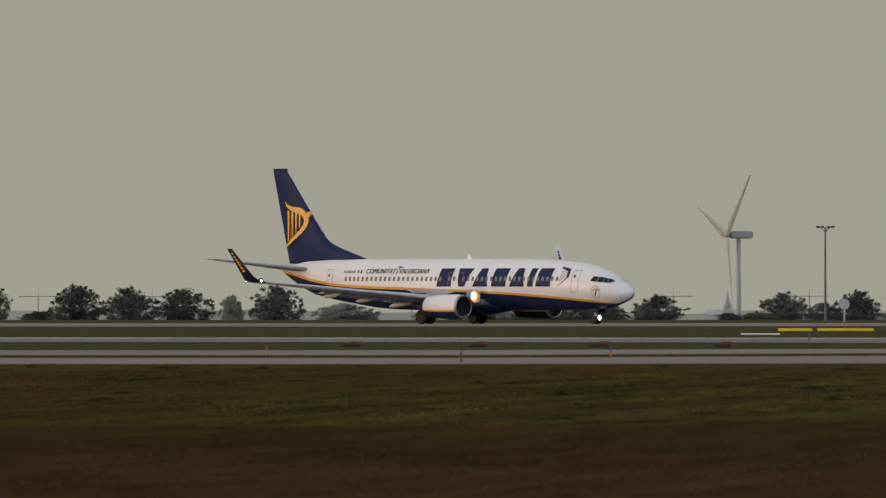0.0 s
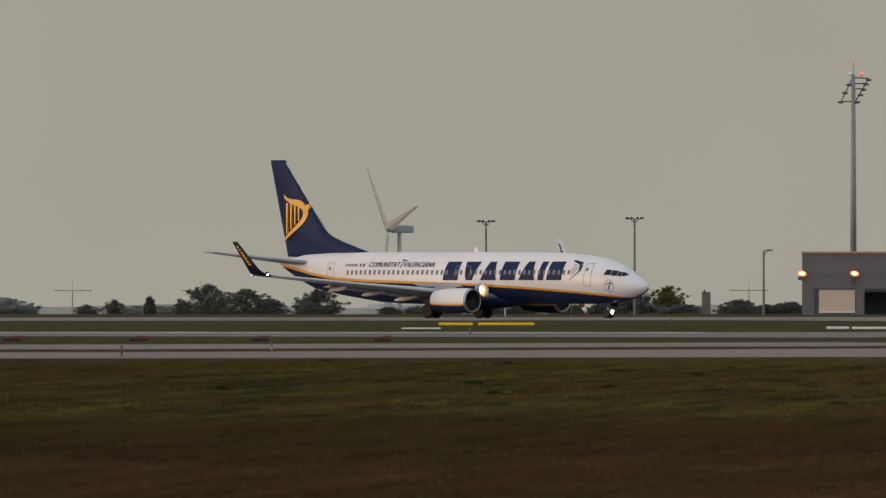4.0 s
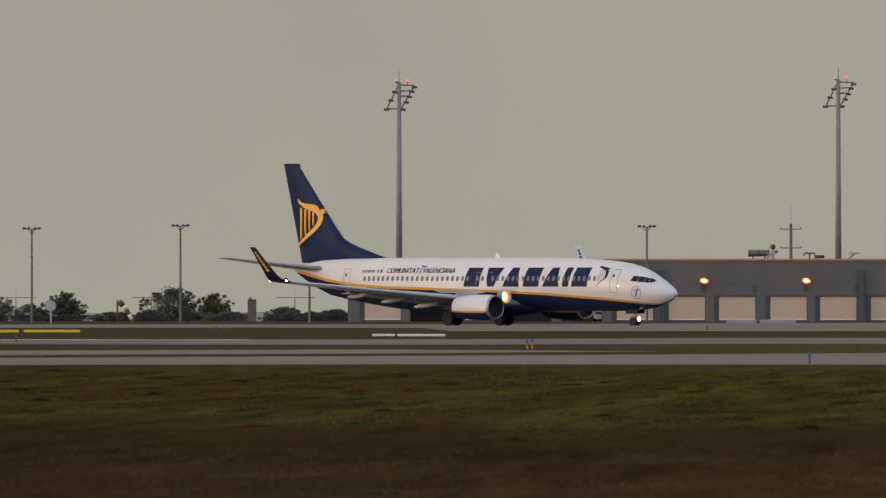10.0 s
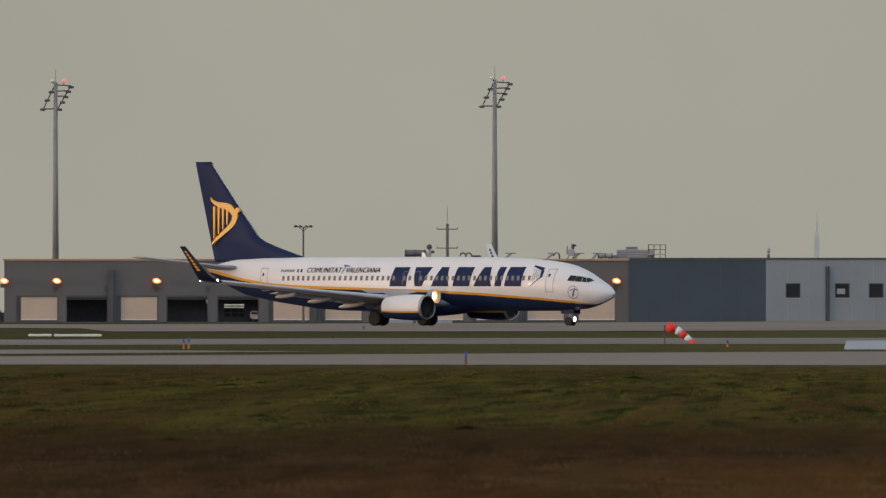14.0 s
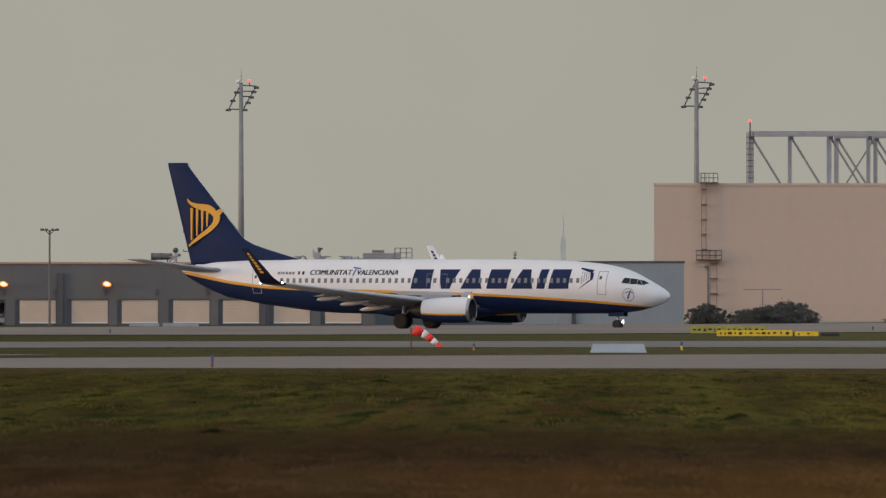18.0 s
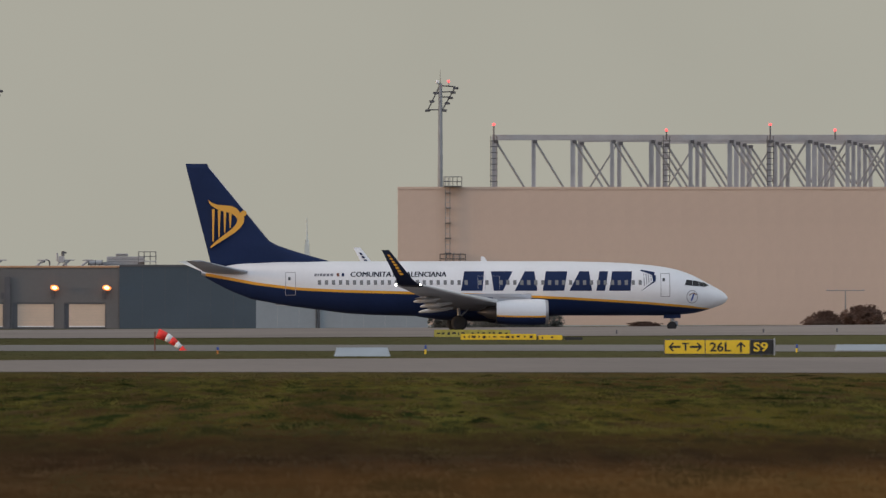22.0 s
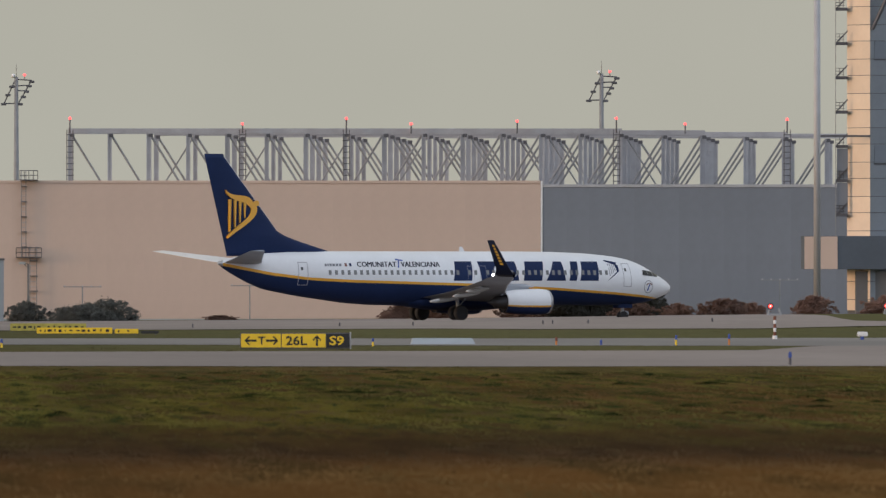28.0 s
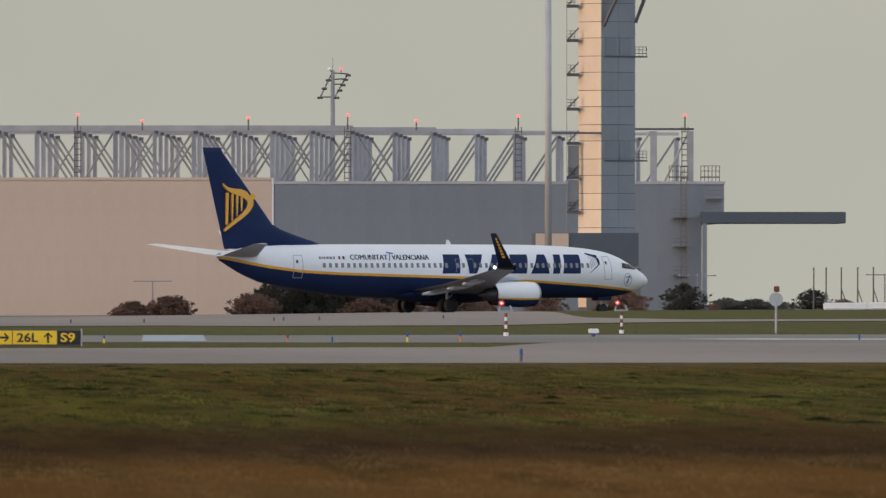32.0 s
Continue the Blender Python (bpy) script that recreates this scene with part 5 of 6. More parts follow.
        cyl(bm, (X(b), 2.8, ftop - 0.5), (X(a), 2.8, H - 0.3), 0.11, seg=6)
        part("brace", bm, TRUSS_GREY, o)
    # wall ladder in two flights, a railed landing between them and another at the roof
    for a, z0, z1, half in ((X(2401), 6.6, H + 1.2, 0.24), (X(2418), 0.3, 7.7, 0.36)):
        lad = fresh()
        for s in (-half, half):
            cyl(lad, (a + s, -0.55, z0), (a + s, -0.55, z1), 0.05, seg=6)
        lo = part("wall_ladder", lad, MAST_GREY, o, "steel wall ladder")
        z = z0 + 0.3
        while z < z1 - 0.2:
            part("rung", cyl(fresh(), (a - half, -0.55, z), (a + half, -0.55, z), 0.035, seg=5), STEEL_GREY, lo)
            z += 0.56
        z = z0 + 1.0
        while z < min(z1, H) - 0.5:
            part("bracket", box(fresh(), a - half - 0.04, a + half + 0.12, -0.75, -0.1, z, z + 0.1), DARK_STEEL, lo)
            z += 1.6
    a = X(2410)
    for z, w3 in ((H + 0.1, 0.95), (6.5, 1.35)):
        bm = fresh()
        box(bm, a - w3, a + w3, -1.2, -0.05, z, z + 0.1)
        for zz in (0.55, 1.05):
            for s in (-1.2, -0.05):
                cyl(bm, (a - w3, s, z + zz), (a + w3, s, z + zz), 0.04, seg=5)
        for i in range(5):
            cyl(bm, (a - w3 + i * w3 / 2, -1.2, z), (a - w3 + i * w3 / 2, -1.2, z + 1.05), 0.04, seg=5)
        part("landing", bm, DARK_STEEL, o, "dark railed landing")
    # ladder on the grey wall with its landings
    a = X(4046)
    lad = fresh()
    for s in (-0.3, 0.3):
        cyl(lad, (a + s, -0.45, 1.0), (a + s, -0.45, H + 0.4), 0.045, seg=6)
    lo = part("wall_ladder", lad, POLE_GREY, o, "steel wall ladder")
    for q in range(24):
        part("rung", cyl(fresh(), (a - 0.3, -0.45, 1.3 + q * 0.55), (a + 0.3, -0.45, 1.3 + q * 0.55), 0.03, seg=5), POLE_GREY, lo)
    for u, z in ((4040, 10.4), (4040, 7.3), (4040, 4.3), (4099, 12.4), (4099, 10.9)):
        c = X(u)
        ld = part("landing", box(fresh(), c - 0.8, c + 0.8, -0.9, -0.03, z, z + 0.1), POLE_GREY, lo, "grey grating landing")
        for zz in (0.5, 0.95):
            part("rail", cyl(fresh(), (c - 0.8, -0.9, z + zz), (c + 0.8, -0.9, z + zz), 0.03, seg=5), POLE_GREY, ld)
    # east end: roof cages, canopy beam and column
    for u in (4038, 4094):
        a, w3 = X(u), 1.0
        cage = part("roof_cage", box(fresh(), a - w3, a + w3, 1.0, 2.2, H + 0.1, H + 0.22), DARK_STEEL, o, "dark railed roof platform")
        for zz in (0.6, 1.15):
            part("rail", cyl(fresh(), (a - w3, 1.0, H + 0.2 + zz), (a + w3, 1.0, H + 0.2 + zz), 0.035, seg=5), DARK_STEEL, cage)
        for i in range(6):
            q = a - w3 + i * w3 * 0.4
            part("baluster", cyl(fresh(), (q, 1.0, H - 0.4), (q, 1.0, H + 1.35), 0.04, seg=5), DARK_STEEL, cage)
    bm = fresh()
    box(bm, X(4076), X(4330), -4.0, 14, 9.82, 11.05, 0.05)
    part("canopy", bm, LINK_SLATE, o, "dark cantilevered canopy beam")
    bm = fresh()
    box(bm, X(4076), X(4084), -4.0, -3.4, 0, 9.82, 0.04)
    part("canopy_column", bm, HANGAR_GREY, o)
    return o


hangar()


# ---- control tower ----
def tower():
    d = 2700.0
    k = d / 48200.0
    o = thing("control_tower", stand(B(3900), d), "tall square control tower shaft clad in pale metal panels", "tower")
    H = 36.0
    # the shaft is turned so that two faces show
    a_l, a_r = 38 * k, 62 * k
    # width of the faces chosen so that both project as seen
    wl, wr = a_l / math.sin(math.radians(32)), a_r / math.cos(math.radians(32))
    turn = Matrix.Rotation(math.radians(32), 4, "Z")
    core = part("shaft", box(fresh(), 0.04, wr - 0.04, 0.04, wl - 0.04, 0, H), DARK_STEEL, o, "pale metal clad shaft")
    core.matrix_basis = turn
    zs = [0.3, 1.4] + [3.20 + 3.41 * (q // 2) + (1.61 if q % 2 else 0.0) for q in range(20)]
    zs = [z for z in zs if z < H - 0.5] + [H]
    for z0, z1 in zip(zs, zs[1:]):
        # sunlit and shaded copies of one cladding, one for each face
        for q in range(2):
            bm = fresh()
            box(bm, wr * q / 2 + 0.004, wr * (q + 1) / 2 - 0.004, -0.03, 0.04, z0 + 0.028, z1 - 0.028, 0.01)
            part("panel", bm, TOWER_SHADED, core)
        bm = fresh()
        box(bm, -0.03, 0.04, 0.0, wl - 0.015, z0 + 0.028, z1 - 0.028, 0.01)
        part("panel", bm, TOWER_SUNLIT, core)
    # outside stair beyond the west corner: landings, flights, rails and screens
    xa, xb, ya, yb = -3.32, -2.10, 2.35, 3.55
    for i in range(8):
        z = 9.64 + i * 3.41
        lo = part("landing", box(fresh(), xa, xb, ya, yb, z, z + 0.30, 0.02), DARK_STEEL, o, "dark stair landing")
        part("stair_flight", cyl(fresh(), (xa + 0.1, ya, z + 0.25), (xb - 0.02, ya, z + 1.4), 0.065, seg=6), DARK_STEEL, lo)
        for zz in (0.5, 0.8, 1.1):
            part("rail", cyl(fresh(), (xa, ya, z + zz), (xb - 0.35, ya, z + zz), 0.03, seg=5), DARK_STEEL, lo)
        for q in range(3):
            part("baluster", cyl(fresh(), (xa + q * 0.38, ya, z + 0.2), (xa + q * 0.38, ya, z + 1.1), 0.03, seg=5), DARK_STEEL, lo)
        if i < 2:
            part("stair_screen", box(fresh(), xa + 0.12, xb, ya + 0.1, ya + 0.16, z + 0.28, z + 3.36), HANGAR_GREY, lo, "grey screen before the stair")
    part("stair_post", cyl(fresh(), (xa, ya, 7.6), (xa, ya, H), 0.035, seg=6), MAST_GREY, o)
    part("tie_beam", box(fresh(), -4.95, 0.0, -0.34, -0.12, 17.52, 17.72, 0.02), DARK_STEEL, o, "dark beam tied to the tower shaft")
    # balconies and hatch panels on the east side
    for z in (14.8, 25.15):
        bm = fresh()
        box(bm, wr * 0.1, wr + 1.4, -0.12, 1.2, z, z + 0.14)
        lo = part("balcony", bm, DARK_STEEL, core, "dark railed balcony")
        for zz in (0.4, 0.75, 1.05):
            bm = fresh()
            cyl(bm, (wr, 0, z + zz), (wr + 1.4, 0, z + zz), 0.03, seg=5)
            part("rail", bm, DARK_STEEL, lo)
        for i in range(4):
            bm = fresh()
            cyl(bm, (wr + i * 0.46, 0, z), (wr + i * 0.46, 0, z + 1.05), 0.03, seg=5)
            part("baluster", bm, DARK_STEEL, lo)
        for q in (0.12, 0.52):
            bm = fresh()
            box(bm, wr * q, wr * (q + 0.34), -0.09, -0.03, z + 0.2, z + 1.9, 0.02)
            part("hatch", bm, HANGAR_GREY, lo, "grey hatch")
    # struts that carry the cab
    for a, b in (((wr * 0.05, -0.1, 28.2), (wr * 0.55, -2.2, 34.5)), ((wr + 0.05, 0.0, 28.6), (wr + 2.0, -1.0, 34.5))):
        bm = fresh()
        cyl(bm, a, b, 0.17, 0.2, 8)
        part("strut", bm, DARK_STEEL, core, "dark slanting strut")
    bm = fresh()
    box(bm, -1.6, wr + 2.6, -2.8, wl + 1.5, 34.5, 36.4, 0.2)
    part("cab_floor", bm, DARK_STEEL, core, "underside of the tower cab")
    # low block at the foot
    bm = fresh()
    box(bm, -6.6, 3.65, -1.2, 6, 4.4, 7.7, 0.02)
    part("link_block", bm, LINK_SLATE, o, "dark slate link block")
    # sunlight on the block's west end, put in as a tan plate
    bm = fresh()
    box(bm, -6.58, -3.3, -1.3, -1.2, 4.42, 7.65)
    part("link_front", bm, HANGAR_TAN, o, "tan plate for the sunlit end of the link block")
    bm = fresh()
    box(bm, -1.4, 3.9, 0.3, 5.5, 0, 4.2)
    part("foot_wall", bm, WALL_GREY, o)
    return o


tower()


def white_pole():
    o = thing("flag_pole", stand(B(3806), 2650.0), "thick pale grey pole beside the tower", "pole")
    bm = fresh()
    cyl(bm, (0, 0, 0), (0, 0, 1.6), 0.38, 0.36, 14)
    part("sleeve", bm, DARK_STEEL, o)
    bm = fresh()
    cyl(bm, (0, 0, 1.6), (0, 0, 34), 0.35, 0.31, 16)
    part("shaft", bm, STEEL_GREY, o, "pale tall shaft", True)
    bm = fresh()
    cyl(bm, (-2.4, 0, 34.0), (0.4, 0, 34.0), 0.09, seg=6)
    part("arm", bm, DARK_STEEL, o)


white_pole()


# ---- approach light bars ----
def light_bar(u, d=2620.0, w=3.7, h=2.6, tip=0.0):
    o = thing("approach_light_bar", stand(B(u), d), "thin grey approach light bar on a post", "approach light", "approach light bars")
    bm = fresh()
    cyl(bm, (0, 0, 0), (0, 0, h), 0.085, 0.07, 6)
    if tip:
        cyl(bm, (0, 0, h), (0, 0, h + tip), 0.035, 0.02, 5)
    part("post", bm, MAST_GREY, o)
    bm = fresh()
    box(bm, -w / 2, w / 2, -0.05, 0.05, h - 0.04, h + 0.05, 0.015)
    part("bar", bm, MAST_GREY, o)
    for i in range(5):
        bm = fresh()
        a = -w / 2 + 0.15 + i * (w - 0.3) / 4
        cyl(bm, (a, 0, h + 0.04), (a, 0, h + 0.15), 0.07, 0.05, 8)
        part("lamp", bm, STEEL_GREY, o)


for u in (-1251, -1046, -818, -584, -356, -118, 124, 365, 619):
    light_bar(u, 3400.0, 4.8, 2.95, 1.2)
for u in (2505, 2801, 3105, 3420, 3740, 4070, 4403):
    light_bar(u, h=3.3)


# ---- wind turbine on the horizon ----
def turbine():
    global ROTOR, ROTOR_AT
    d = 4550.0
    k = d / 48200.0
    x, y = spot(B(-2), d)
    z0 = float(ground_z(x, y))
    zh = EYE + (516 - 418) * k - z0
    o = thing("wind_turbine", pose(x, y, z0, 0, 0, -66), "pale wind turbine far off on the horizon", "wind turbine")
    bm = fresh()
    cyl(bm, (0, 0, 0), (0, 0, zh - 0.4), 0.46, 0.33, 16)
    part("mast", bm, TURBINE_HAZED, o, "pale tapered mast", True)
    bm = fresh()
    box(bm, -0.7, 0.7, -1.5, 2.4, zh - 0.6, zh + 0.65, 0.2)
    part("nacelle", bm, TURBINE_HAZED, o, "pale boxy nacelle")
    ROTOR = part("rotor", ball(fresh(), (0, 0, 0), 0.5), TURBINE_HAZED, o, "three-bladed rotor", True)
    ROTOR_AT = (0, -2.0, zh)
    for i in range(3):
        bm = fresh()
        m = Matrix.Rotation(radians(120 * i), 4, "Y")
        pts = [(0.2, 0.35), (1.5, 1.0), (4, 0.85), (9, 0.5), (15.0, 0.12)]
        prev = None
        for r, w in pts:
            ring = [bm.verts.new(m @ Vector(p)) for p in ((-w, -0.08, r), (0, -0.2 * w, r), (w * 0.6, 0.08, r), (0, 0.2 * w, r))]
            if prev:
                for j in range(4):
                    bm.faces.new((prev[j], prev[(j + 1) % 4], ring[(j + 1) % 4], ring[j]))
            else:
                bm.faces.new(ring[::-1])
            prev = ring
        bm.faces.new(prev)
        bmesh.ops.recalc_face_normals(bm, faces=bm.faces)
        part("blade", bm, TURBINE_HAZED, ROTOR)


turbine()


# ---- trees and bushes ----
def tree_mesh(seed, h, w, leaves, trunk=True, leaf=0.22):
    """Limbs from the ground and a crown of many leaves in ragged clumps that comes down to the grass, thinner towards its rim."""
    rng = random.Random(seed)
    tb, tw = fresh(), fresh()
    def girth(f, a):
        """Half width of the crown at that share of its height, lobed all round."""
        if trunk:
            g = float(np.interp(f, [0, 0.12, 0.35, 0.55, 0.72, 0.86, 1.0], [0.42, 0.47, 0.47, 0.42, 0.33, 0.21, 0.05]))
        else:
            g = 0.48 * math.sqrt(max(0.02, 1 - f * f))
        return g * w * (1 + 0.36 * noise.noise(Vector((math.cos(a) * 1.5, math.sin(a) * 1.5 + seed * 3.1, f * 3.2))))
    if trunk:
        cyl(tb, (0, 0, 0), (0.03 * w, 0, h * 0.40), 0.026 * h, 0.016 * h, 7)
    for i in range(16):
        f, a = rng.uniform(0.25, 0.9), rng.uniform(0, 6.28)
        r = girth(f, a) * rng.uniform(0.5, 0.95)
        p = Vector((math.cos(a) * r, math.sin(a) * r, f * h * 0.96))
        cyl(tw, (0, 0, h * rng.uniform(0.02, 0.25)), p, 0.013 * h, 0.005 * h, 5)
    clump = []
    for i in range(150):
        f, a = rng.random() ** 1.25, rng.uniform(0, 6.28)
        r = girth(f, a) * math.sqrt(rng.random()) * 0.92
        clump.append((Vector((math.cos(a) * r, math.sin(a) * r, f * h * 0.93)), rng.uniform(0.05, 0.10) * w))
    # twigs that stick out of the crown, each with a tuft
    for i in range(46):
        f, a = rng.uniform(0.12, 0.98), rng.uniform(0, 6.28)
        r = girth(f, a) * rng.uniform(0.95, 1.18)
        q = Vector((math.cos(a) * r, math.sin(a) * r, min(1.03, f + rng.uniform(0, 0.08)) * h))
        cyl(tw, q * 0.72, q, 0.004 * h, 0.0015 * h, 4)
        clump.append((q, rng.uniform(0.02, 0.05) * w))
    verts, faces = [], []
    for i in range(leaves):
        c, r = rng.choice(clump)
        p = c + Vector((rng.gauss(0, .5), rng.gauss(0, .5), rng.gauss(0, .45))) * r
        p.z = abs(p.z - 0.02) + 0.02
        n = Vector((rng.uniform(-1, 1), rng.uniform(-1, 1), rng.uniform(-1, 1))).normalized()
        t = n.orthogonal().normalized()
        b = n.cross(t)
        s = leaf * rng.uniform(0.5, 1.2)
        k = len(verts)
        verts += [p - t * s * 0.5, p + b * s * 0.3, p + t * s * 0.5, p - b * s * 0.3]
        faces.append((k, k + 1, k + 2, k + 3))
    return tb, tw, verts, faces


TREES = {}


def tree(u, d, h, w, kind, material, label, seed, trunk=True):
    key = (kind, material.name)
    tall = 2.5 if trunk else 1.6            # height of the pattern tree, 4 m wide
    x, y = spot(B(u), d)
    m = pose(x, y, float(ground_z(x, y)) - 0.02, 0, 0, (seed * 67) % 360)
    if key not in TREES:
        o = thing("tree" if trunk else "bush", pose(0, 0, 0), label, "tree" if trunk else "bush", "trees along the airfield")
        tb, tw, v, f = tree_mesh(kind, tall, 4.0, 12500 if trunk else 13000, trunk, 0.14 if trunk else 0.15)
        if trunk:
            part("trunk", tb, BARK, o)
        part("branches" if trunk else "stems", tw, BARK, o)["kind"] = "stuff"
        raw("crown", v, f, material, o)["kind"] = "stuff"
        TREES[key] = o
    else:
        o = copy_thing(TREES[key], m)
        o["label"] = label
    o.matrix_basis = m
    o.scale = (w / 4, w / 4, h / tall)
    return o


def px(d):
    return d / 48200.0


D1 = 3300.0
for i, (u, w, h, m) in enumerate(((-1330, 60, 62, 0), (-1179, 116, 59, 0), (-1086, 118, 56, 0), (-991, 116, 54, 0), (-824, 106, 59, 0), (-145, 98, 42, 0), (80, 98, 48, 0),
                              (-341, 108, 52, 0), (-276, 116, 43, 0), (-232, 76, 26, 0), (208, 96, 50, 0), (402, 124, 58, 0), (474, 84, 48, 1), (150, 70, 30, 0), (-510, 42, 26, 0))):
    tree(u, D1 - (i % 3) * 12, h * px(D1), 0.94 * w * px(D1), 11 + i % 4, (LEAF_HAZED, LEAF_OLIVE)[m], ("dark dishevelled autumn tree at the field's edge", "olive yellowish autumn tree at the field's edge")[m], i)
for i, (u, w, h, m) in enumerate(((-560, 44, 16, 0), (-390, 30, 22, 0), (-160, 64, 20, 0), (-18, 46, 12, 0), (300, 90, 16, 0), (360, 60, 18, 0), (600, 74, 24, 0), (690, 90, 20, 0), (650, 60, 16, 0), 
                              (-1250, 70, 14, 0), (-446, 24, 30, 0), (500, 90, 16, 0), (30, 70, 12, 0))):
    tree(u, 3240.0 + (i % 4) * 8, h * px(3250), w * px(3250), 31 + i % 4, LEAF_HAZED, "brownish low shrub at the field's edge", i, False)
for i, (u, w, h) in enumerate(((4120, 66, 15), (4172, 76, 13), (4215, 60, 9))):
    tree(u, 3300.0, (h + 6) * px(3300), w * px(3300), 31 + i % 4, LEAF_HAZED, "low dark shrub far behind the field", i, False)
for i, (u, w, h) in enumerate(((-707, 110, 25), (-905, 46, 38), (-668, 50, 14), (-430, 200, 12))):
    tree(u, 3420.0, (h + 2) * px(3420), w * px(3420), 31 + i % 4, LEAF_PALE_HAZED, "far-off shrub with haze put into its leaf colour", i, False)
for i, (u, w, h, m) in enumerate(((2404, 76, 33, 0), (2508, 90, 28, 0), (2550, 112, 36, 0), (2750, 60, 9, 2), (3137, 92, 32, 2), (3070, 70, 24, 2), (3640, 96, 27, 2), (3690, 56, 20, 2), (3560, 60, 20, 2), (3800, 80, 30, 2), (2474, 60, 24, 0), (3936, 100, 31, 2),
                              (3284, 100, 34, 2), (3480, 80, 24, 2), (4331, 42, 17, 2), (4100, 26, 10, 2), (3050, 50, 12, 2))):
    tree(u, 2580.0 + (i % 4) * 8, h * px(2600), w * px(2600), 31 + i % 4, (LEAF_HAZED, LEAF_OLIVE, LEAF_RED)[m], ("dark low shrub", "olive shrub", "russet brown autumn shrub")[m] + " beside the service road", i, False)
for i, (u, w, h) in enumerate(((3345, 110, 72), (3392, 130, 91), (3448, 136, 96), (3492, 90, 74), (3425, 140, 84), (3306, 76, 52), (3520, 50, 38))):
    tree(u, 2600.0 + i * 6, h * px(2600), w * px(2600), 11 + i % 4, LEAF_DARK, "tall dark autumn tree before the hangar", i)
for i, (u, w, h) in enumerate(((4047, 84, 46), (4277, 78, 34))):
    tree(u, 2560.0 + i * 6, h * px(2560), w * px(2560), 11 + i % 4, LEAF_DARK, "thin dark autumn tree by the road", i)


def hedge(u0, u1, d, h, material, seed, label):
    """A long low hedge of loose leaves on short stems."""
    rng = random.Random(seed)
    k = d / 48200.0
    o = thing("hedge", stand(B(u0), d), label, "hedge")
    L = (u1 - u0) * k
    st = fresh()
    for i in range(int(L / 0.6)):
        x = i * 0.6 + rng.uniform(-0.2, 0.2)
        cyl(st, (x, 0, -0.05), (x + rng.uniform(-0.1, 0.1), 0, h * 0.7), 0.03, seg=4)
    ob = part("stems", st, BARK, o)
    ob["kind"] = "stuff"
    verts, faces = [], []
    for i in range(int(L * 330)):
        x = rng.uniform(0, L)
        top = h * (0.8 + 0.25 * noise.noise(Vector((x * 0.5, seed, 0))) + 0.12 * noise.noise(Vector((x * 2.0, seed, 3))))
        p = Vector((x, rng.uniform(-0.5, 0.5), top * math.sqrt(rng.random())))
        n = Vector((rng.uniform(-1, 1), rng.uniform(-1, 1), rng.uniform(-1, 1))).normalized()
        t = n.orthogonal().normalized()
        q = n.cross(t)
        s = rng.uniform(0.08, 0.2)
        j = len(verts)
        verts += [p - t * s * 0.5, p + q * s * 0.3, p + t * s * 0.5, p - q * s * 0.3]
        faces.append((j, j + 1, j + 2, j + 3))
    raw("leaves", verts, faces, material, o)


hedge(30, 526, 3275.0, 0.95, LEAF_HAZED, 3, "long low dark hedge along the field's edge")
hedge(562, 712, 3270.0, 0.80, LEAF_HAZED, 4, "low brownish hedge beside the service building")


def spire(u, d, h, w, label):
    """A square tower that ends in a thin needle."""
    o = thing("church_spire", stand(B(u), d), label, "spire")
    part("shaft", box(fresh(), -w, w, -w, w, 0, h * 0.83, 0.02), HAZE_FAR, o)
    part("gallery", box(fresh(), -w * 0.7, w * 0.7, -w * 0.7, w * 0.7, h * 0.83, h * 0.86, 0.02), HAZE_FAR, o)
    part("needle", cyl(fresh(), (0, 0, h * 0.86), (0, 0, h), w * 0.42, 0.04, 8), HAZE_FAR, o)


def far_church(u, d, h):
    """A long low nave and a tower with a bellied cap, a lantern and a needle."""
    o = thing("church", stand(B(u), d), "hazy blue-grey church with a bellied spire far off", "church")
    bm = fresh()
    vs = [bm.verts.new((x, y, z)) for x in (-3.6, 2.4) for y, z in ((-1, 0), (1, 0), (1, h - 4.3), (0, h - 3.5), (-1, h - 4.3))]
    bm.faces.new(vs[:5])
    bm.faces.new(vs[5:][::-1])
    for k in range(5):
        bm.faces.new((vs[k], vs[5 + k], vs[5 + (k + 1) % 5], vs[(k + 1) % 5]))
    bmesh.ops.recalc_face_normals(bm, faces=bm.faces)
    part("nave", bm, HAZE_CHURCH, o)
    part("tower", box(fresh(), -0.62, 0.62, -1.7, -0.5, 0, h - 3.0, 0.03), HAZE_CHURCH, o)
    rings = ((3.1, 0.70), (2.9, 0.80), (2.6, 0.62), (2.2, 0.42), (1.75, 0.30), (1.5, 0.37), (1.2, 0.20))
    bm = fresh()
    for (a, r), (b, q) in zip(rings, rings[1:]):
        cyl(bm, (0, -1.1, h - a), (0, -1.1, h - b), r, q, 12)
    part("cap", bm, HAZE_CHURCH, o, "bellied cap", True)
    part("lantern", cyl(fresh(), (0, -1.1, h - 1.2), (0, -1.1, h - 0.8), 0.18, 0.15, 10), HAZE_CHURCH, o)
    part("needle", cyl(fresh(), (0, -1.1, h - 0.8), (0, -1.1, h), 0.13, 0.03, 8), HAZE_CHURCH, o)


spire(2152, 4650.0, 27.0, 0.42, "pale far-off spire in the haze")
far_church(-21, 4680.0, 13.4)


